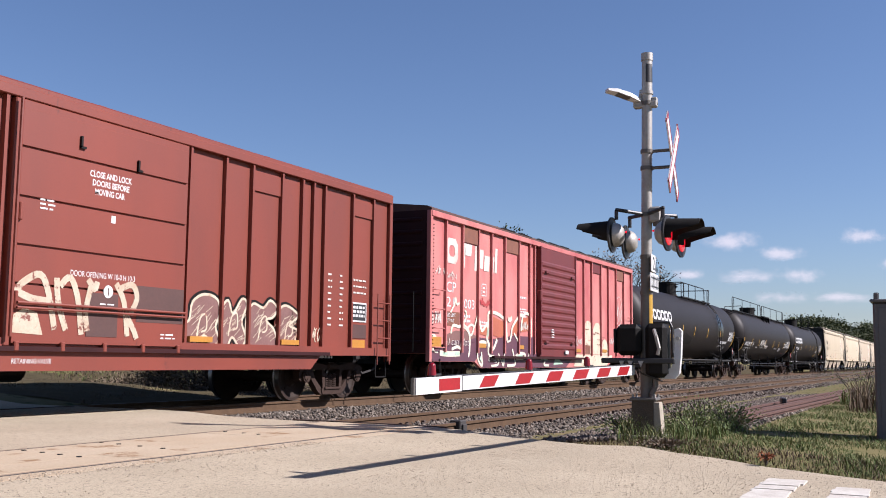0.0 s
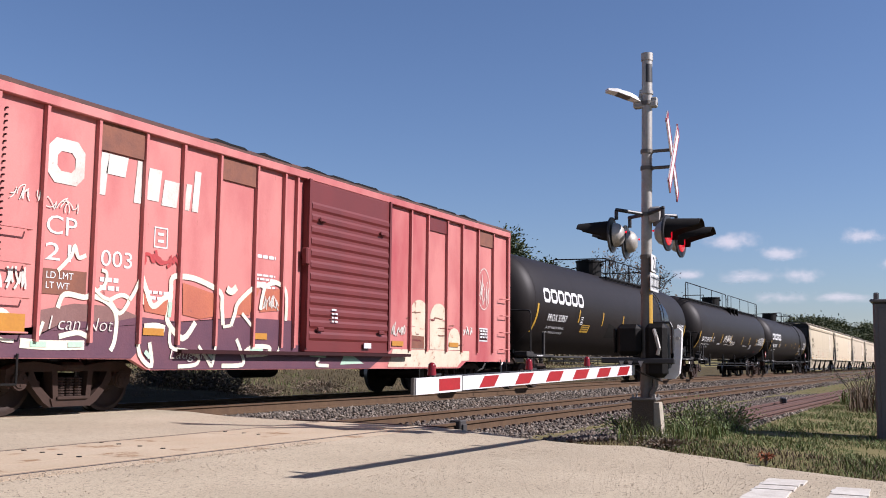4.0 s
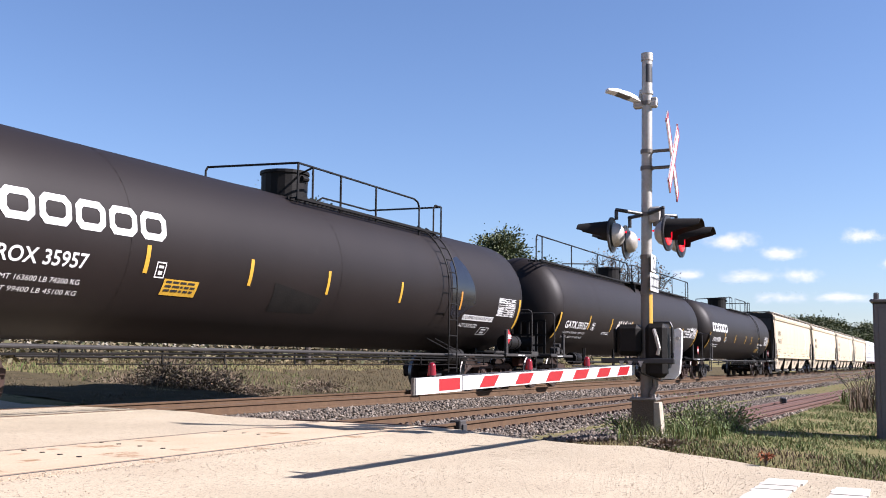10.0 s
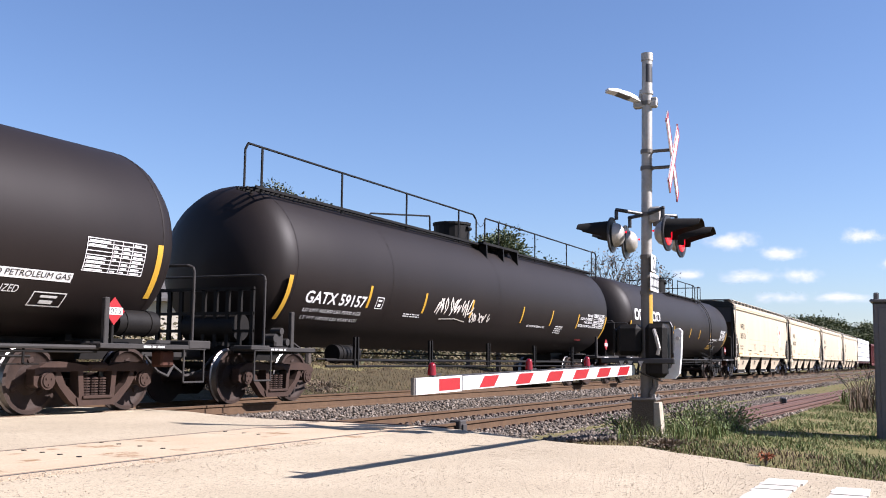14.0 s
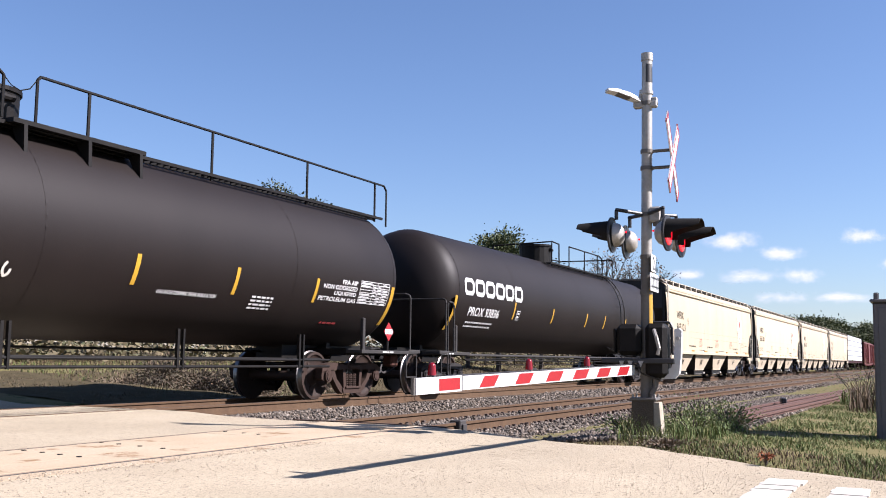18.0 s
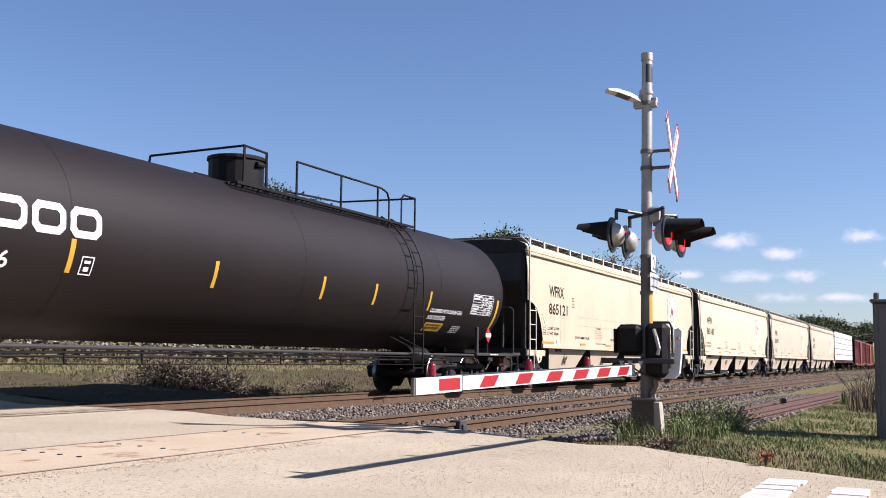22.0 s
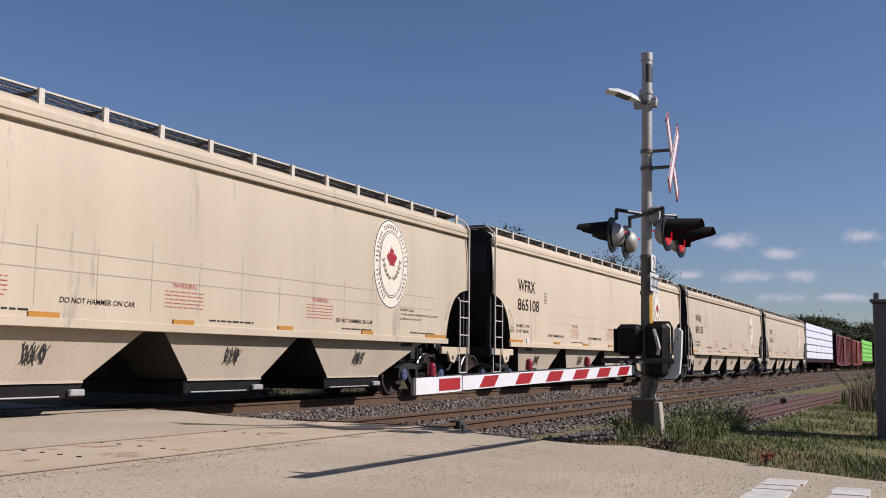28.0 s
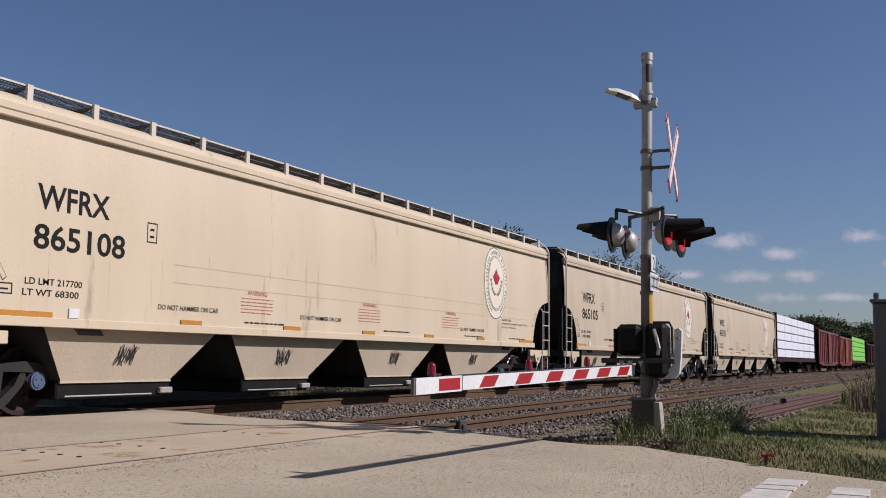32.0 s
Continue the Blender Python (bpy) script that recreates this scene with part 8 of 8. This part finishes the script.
def bare_tree(x, y, z, h, seed):
    rb = random.Random(seed)
    t = thing("bare_tree", pose(x, y, z), "bare autumn tree with a few last leaves", "tree")
    bm = bmesh.new()
    tips = []
    def grow(p, d, l, r, depth):
        q = p + d * l
        rod(bm, p, q, r, 5, r * 0.7)
        if depth == 0:
            tips.append(q)
            return
        for k in range(3 if depth > 1 else 4):
            nd = (d + Vector((rb.uniform(-0.75, 0.75), rb.uniform(-0.75, 0.75), rb.uniform(-0.1, 0.45)))).normalized()
            grow(q, nd, l * rb.uniform(0.55, 0.8), r * 0.62, depth - 1)
    for k in range(4):
        grow(Vector((rb.uniform(-0.3, 0.3), rb.uniform(-0.3, 0.3), -0.2)), Vector((rb.uniform(-0.35, 0.35), rb.uniform(-0.35, 0.35), 1)).normalized(), h * 0.34, h * 0.010, 4)
    part("limb_framework", bm, M_bark, t)
    rn = np.random.RandomState(seed)
    q = np.concatenate([rn.normal(0, 0.22, (2, 3)) + np.array(p) for p in tips])
    v, f = leaf_cloud(q, 0.09, seed)
    cr = new("leaves", mesh_of("leaves", v, f, M_shrub))
    cr.parent = t
    return t


bare_tree(62.0, 17.3, 0.3, 8.0, 8)


def shrub(x, y, z, w, h, seed, material, label, name="shrub"):
    rn = np.random.RandomState(seed)
    t = thing(name, pose(x, y, z), label, "shrub")
    bm = bmesh.new()
    rb = random.Random(seed)
    for k in range(9):
        a = rb.uniform(0, 6.28)
        tube(bm, [(0, 0, -0.05), (0.25 * w * math.cos(a), 0.25 * w * math.sin(a), h * 0.5), (0.42 * w * math.cos(a), 0.42 * w * math.sin(a), h * rb.uniform(0.7, 0.95))], 0.008, 4)
    part("stem_cluster", bm, M_bark, t)
    n = 1800 if name == "shrub" else 900
    q = rn.normal(0, 0.33, (n, 3)) * np.array([w, w, h * 0.75]) + np.array([0, 0, h * 0.5])
    q[:, 2] = np.abs(q[:, 2])
    if name == "leaf_clump":
        q = q[:150]
    v, f = leaf_cloud(q, 0.035 if name == "shrub" else 0.017, seed, 1.4)
    cr = new("foliage", mesh_of("foliage", v, f, material))
    cr.parent = t
    return t


for i, (x, y, w, h) in enumerate(((19.6, 18.4, 1.0, 0.5), (20.2, 17.6, 1.3, 0.6), (21.6, 17.8, 1.0, 0.45), (24.4, 18.0, 0.9, 0.4), (28.5, 18.5, 1.2, 0.45))):
    shrub(x, y, ground_z(x, y), w, h, 40 + i, M_shrub, "brown dry shrub on the far side of the track")
for i, (x, y, w, h) in enumerate(((18.7, 16.7, 0.8, 0.75), (19.3, 16.9, 0.9, 1.0), (20.0, 16.8, 1.0, 1.15), (20.7, 17.0, 1.0, 1.15), (21.4, 17.1, 0.9, 1.1), (22.2, 17.3, 0.8, 0.9))):
    shrub(x, y, ground_z(x, y), w, h, 140 + i, M_shrub if i % 2 else M_darkshrub, "tall brown dried weeds beyond the crossing")
for i, (x, y, w, h) in enumerate(((11.6, 3.35, 0.42, 0.24), (12.6, 2.9, 0.5, 0.34), (13.1, 2.75, 0.5, 0.42), (12.9, 2.4, 0.5, 0.3), (13.7, 2.6, 0.5, 0.34), (12.2, 2.7, 0.45, 0.22), (23, 1.6, 1.2, 0.8), (26, 1.4, 1.4, 0.9))):
    shrub(x, y, ground_z(x, y), w, h, 60 + i, M_weedleaf, "green roadside weeds in the ballast's edge", "weeds")
wx, wy = rs.uniform(11.1, 13.9, 2600), rs.uniform(2.3, 3.5, 2600)
ok = (np.sin(wx * 5.1) * np.cos(wy * 4.3) > -0.1) & (wx - 11.0 > (wy - 2.4) * 0.1)
blades("weed_stalks", np.stack([wx, wy, np.array([ground_z(a, c) for a, c in zip(wx, wy)])], -1)[ok], 0.20, 0.005, 0.9, M_blades, "mixed green and straw weed stalks round the signal's foot", "weeds", 9)
kx, ky = 18.5 + 60 * rs.uniform(0, 1, 15000) ** 1.3, rs.uniform(25, 30, 15000)
kh = np.abs(rs.normal(0, 0.55, 15000)) * (1.0 + 0.5 * np.sin(kx * 0.9) * np.sin(kx * 0.37 + ky)) + 0.1
kv, kf = leaf_cloud(np.stack([kx, ky, np.array([ground_z(a, b) for a, b in zip(kx, ky)]) + kh], -1), 0.13, 78)
tagged(new("brush", mesh_of("brush", kv, kf, M_brush)), "brown and olive wild brush behind the bank", "brush", kind="stuff")
hx, hy = rs.uniform(15, 260, 16000), rs.uniform(48, 62, 16000)
hv, hf = leaf_cloud(np.stack([hx, hy, 1.2 + np.abs(rs.normal(0, 1.4, 16000)) * (0.7 + 0.5 * np.sin(hx * 0.31) * np.sin(hx * 0.083))], -1), 0.32, 77)
tagged(new("far_hedge", mesh_of("far_hedge", hv, hf, M_shrub)), "brown and green hedge far behind the line", "hedge", kind="stuff")
shrub(10.95, 2.75, 0.0, 0.35, 0.08, 80, M_shrub, "flat dark clump of dead weeds by the road", "weeds")
M_rustleaf = island_mat("orange_leaf_mix", [(0.2822, 0.0706, 0.0212), (0.1764, 0.0564, 0.0212), (0.3175, 0.127, 0.0423)], 0.8)
shrub(9.80, 1.52, 0.02, 0.09, 0.06, 81, M_rustleaf, "small orange-red clump of fallen leaves", "leaf_clump")

# rusty spare rails lying beside the line
pile = thing("spare_rails", Matrix(), "deep rusty spare rails lying beside the track", "rails")
for k, (xa, ya, xb, yb, dz) in enumerate(((14.0, 2.55, 36.0, 1.95, 0.0), (14.6, 2.72, 38.0, 2.15, 0.01), (14.2, 2.90, 39.0, 2.35, 0.0), (15.5, 3.05, 38.5, 2.5, 0.02))):
    l = math.hypot(xb - xa, yb - ya)
    ob = part("rail", B(rail_mesh, 0, l), M_oldrail, pile)
    ob.matrix_basis = pose(xa, ya, 0.15 + dz, 0, 0, math.degrees(math.atan2(yb - ya, xb - xa)))
solo("rail_anchor", B(box, -0.16, 0.16, -0.05, 0.05, 0, 0.10, 0.02), M_black, "dark steel clip lying on the spare rails", "clip", m=pose(19.9, 2.75, 0.165, 0, 0, 15))

# cabinet at the edge of the grass
cab = thing("cabinet", pose(13.30, 0.78, 0), "grey metal trackside cabinet with a lifting eye", "cabinet")
part("body", B(box, 0, 0.8, -0.9, 0, -0.2, 1.64, 0.02), M_cabinet, cab)
part("lid", B(box, -0.03, 0.83, -0.93, 0.03, 1.64, 1.68, 0.01), M_cabinet, cab)
part("lifting_eye", B(box, -0.02, 0.0, -0.075, -0.015, 1.66, 1.76, 0.012), M_cabinet, cab)
part("door", B(box, -0.012, 0.0, -0.84, -0.06, -0.1, 1.58, 0.004), M_cabinet, cab)

# pale shed far behind the crossing
shed = thing("shed", pose(41.5, 40.5, 1.2, 0, 0, -45), "pale far-off shed with a grey pitched roof", "shed")
part("wall", B(box, -5, 5, -3, 3, -0.5, 2.6), M_palewall, shed)
part("roof", B(prism, [(-3.4, 2.55), (0, 4.0), (3.4, 2.55), (3.4, 2.7), (0, 4.15), (-3.4, 2.7)], "x", -5.3, 5.3), M_galvdark, shed)
# timber fence far behind the crossing
fence = thing("fence", Matrix(), "row of old pale timber posts beyond the crossing", "fence")
pk = finish(B(box, -0.05, 0.05, -0.05, 0.05, -0.3, 1.25), "post", M_wood)
for i in range(14):
    share("post", pk, fence, pose(19 + i * 2.0, 33, ground_z(19 + i * 2, 33)))


# ---- small fair-weather clouds, far away ----
def cloud_mat(name, seed):
    m = bpy.data.materials.new(name)
    m.use_nodes = True
    N, L = m.node_tree.nodes, m.node_tree.links
    N.remove(N["Principled BSDF"])
    out = N["Material Output"]
    tc = N.new("ShaderNodeTexCoord")
    mp = N.new("ShaderNodeMapping")
    mp.inputs["Location"].default_value = (-0.5, -0.5, 0)
    sep = N.new("ShaderNodeSeparateXYZ")
    L.new(tc.outputs["Generated"], sep.inputs[0])
    ln = N.new("ShaderNodeVectorMath")
    ln.operation = "LENGTH"
    cx_ = N.new("ShaderNodeCombineXYZ")
    L.new(sep.outputs[0], cx_.inputs[0])
    L.new(sep.outputs[1], cx_.inputs[1])
    L.new(cx_.outputs[0], mp.inputs["Vector"])
    L.new(mp.outputs[0], ln.inputs[0])
    nz = N.new("ShaderNodeTexNoise")
    nz.noise_dimensions = "4D"
    nz.inputs["W"].default_value = seed
    nz.inputs["Scale"].default_value, nz.inputs["Detail"].default_value, nz.inputs["Roughness"].default_value = 1.0, 8, 0.6
    st_ = N.new("ShaderNodeMapping")
    st_.inputs["Scale"].default_value = (5.5, 2.2, 1)
    L.new(tc.outputs["Generated"], st_.inputs["Vector"])
    L.new(st_.outputs[0], nz.inputs["Vector"])
    fall = N.new("ShaderNodeMapRange")
    fall.inputs[1].default_value, fall.inputs[2].default_value, fall.inputs[3].default_value, fall.inputs[4].default_value = 0.0, 0.5, 0.34, -0.46
    L.new(ln.outputs["Value"], fall.inputs[0])
    ad = N.new("ShaderNodeMath")
    ad.operation = "ADD"
    L.new(nz.outputs["Fac"], ad.inputs[0])
    L.new(fall.outputs[0], ad.inputs[1])
    rp = N.new("ShaderNodeMapRange")
    rp.interpolation_type = "SMOOTHSTEP"
    rp.inputs[1].default_value, rp.inputs[2].default_value, rp.inputs[4].default_value = 0.42, 0.92, 0.72
    L.new(ad.outputs[0], rp.inputs[0])
    em = N.new("ShaderNodeEmission")
    em.inputs["Color"].default_value, em.inputs["Strength"].default_value = (1.0, 0.92, 0.88, 1), 0.47
    tr = N.new("ShaderNodeBsdfTransparent")
    mx = N.new("ShaderNodeMixShader")
    L.new(rp.outputs[0], mx.inputs[0])
    L.new(tr.outputs[0], mx.inputs[1])
    L.new(em.outputs[0], mx.inputs[2])
    L.new(mx.outputs[0], out.inputs["Surface"])
    return m


DIST = 2500.0
FW = Vector((0.8914, 0.4402, 0.1080))
RT = Vector((0.4428, -0.8966, 0.011)).normalized()
UPV = RT.cross(FW).normalized()
for i, (u, v, w, h) in enumerate(((505, 12, 230, 66), (590, -8, 200, 50), (540, -48, 300, 58), (630, -46, 210, 64), (612, -86, 230, 56), (745, 22, 190, 60), (440, -46, 180, 44), (700, -86, 300, 40), (800, -25, 190, 64))):
    c = EYE + (FW + RT * (u / 1800) + UPV * (v / 1800)) * DIST
    k = DIST / 1800
    me = bpy.data.meshes.new("cloud")
    me.from_pydata([(-w * k / 2, -h * k / 2, 0), (w * k / 2, -h * k / 2, 0), (w * k / 2, h * k / 2, 0), (-w * k / 2, h * k / 2, 0)], [], [(0, 1, 2, 3)])
    me.materials.append(cloud_mat("cloud_vapour", i * 3.7))
    ob = new("cloud_backdrop", me)
    ob.matrix_basis = Matrix.Translation(c) @ Matrix((RT, UPV, -FW)).transposed().to_4x4()
    tagged(ob, "small soft white fair-weather cloud", "cloud", kind="structure")


# ---- what moves ----
def motions():
    def travel(t):
        a = (t - 16) / 16
        return 58.71458 * a + 5.41302 * a * a - 1.78341 * a ** 3 - 0.2364 * a ** 4
    s0 = travel(0)
    times = [0.5 * i for i in range(65)]
    for car, x0 in CARS:
        walk(car, [(t, pose(x0 - (travel(t) - s0), TRACK_Y, BODY_Z)) for t in times])
    quick = [2 * i / 15 for i in range(241)]
    for w, x in WHEELS:
        walk(w, [(t, pose(x, 0, WHEEL_R, 0, -math.degrees((travel(t) - s0) / WHEEL_R), 0)) for t in quick])


motions()
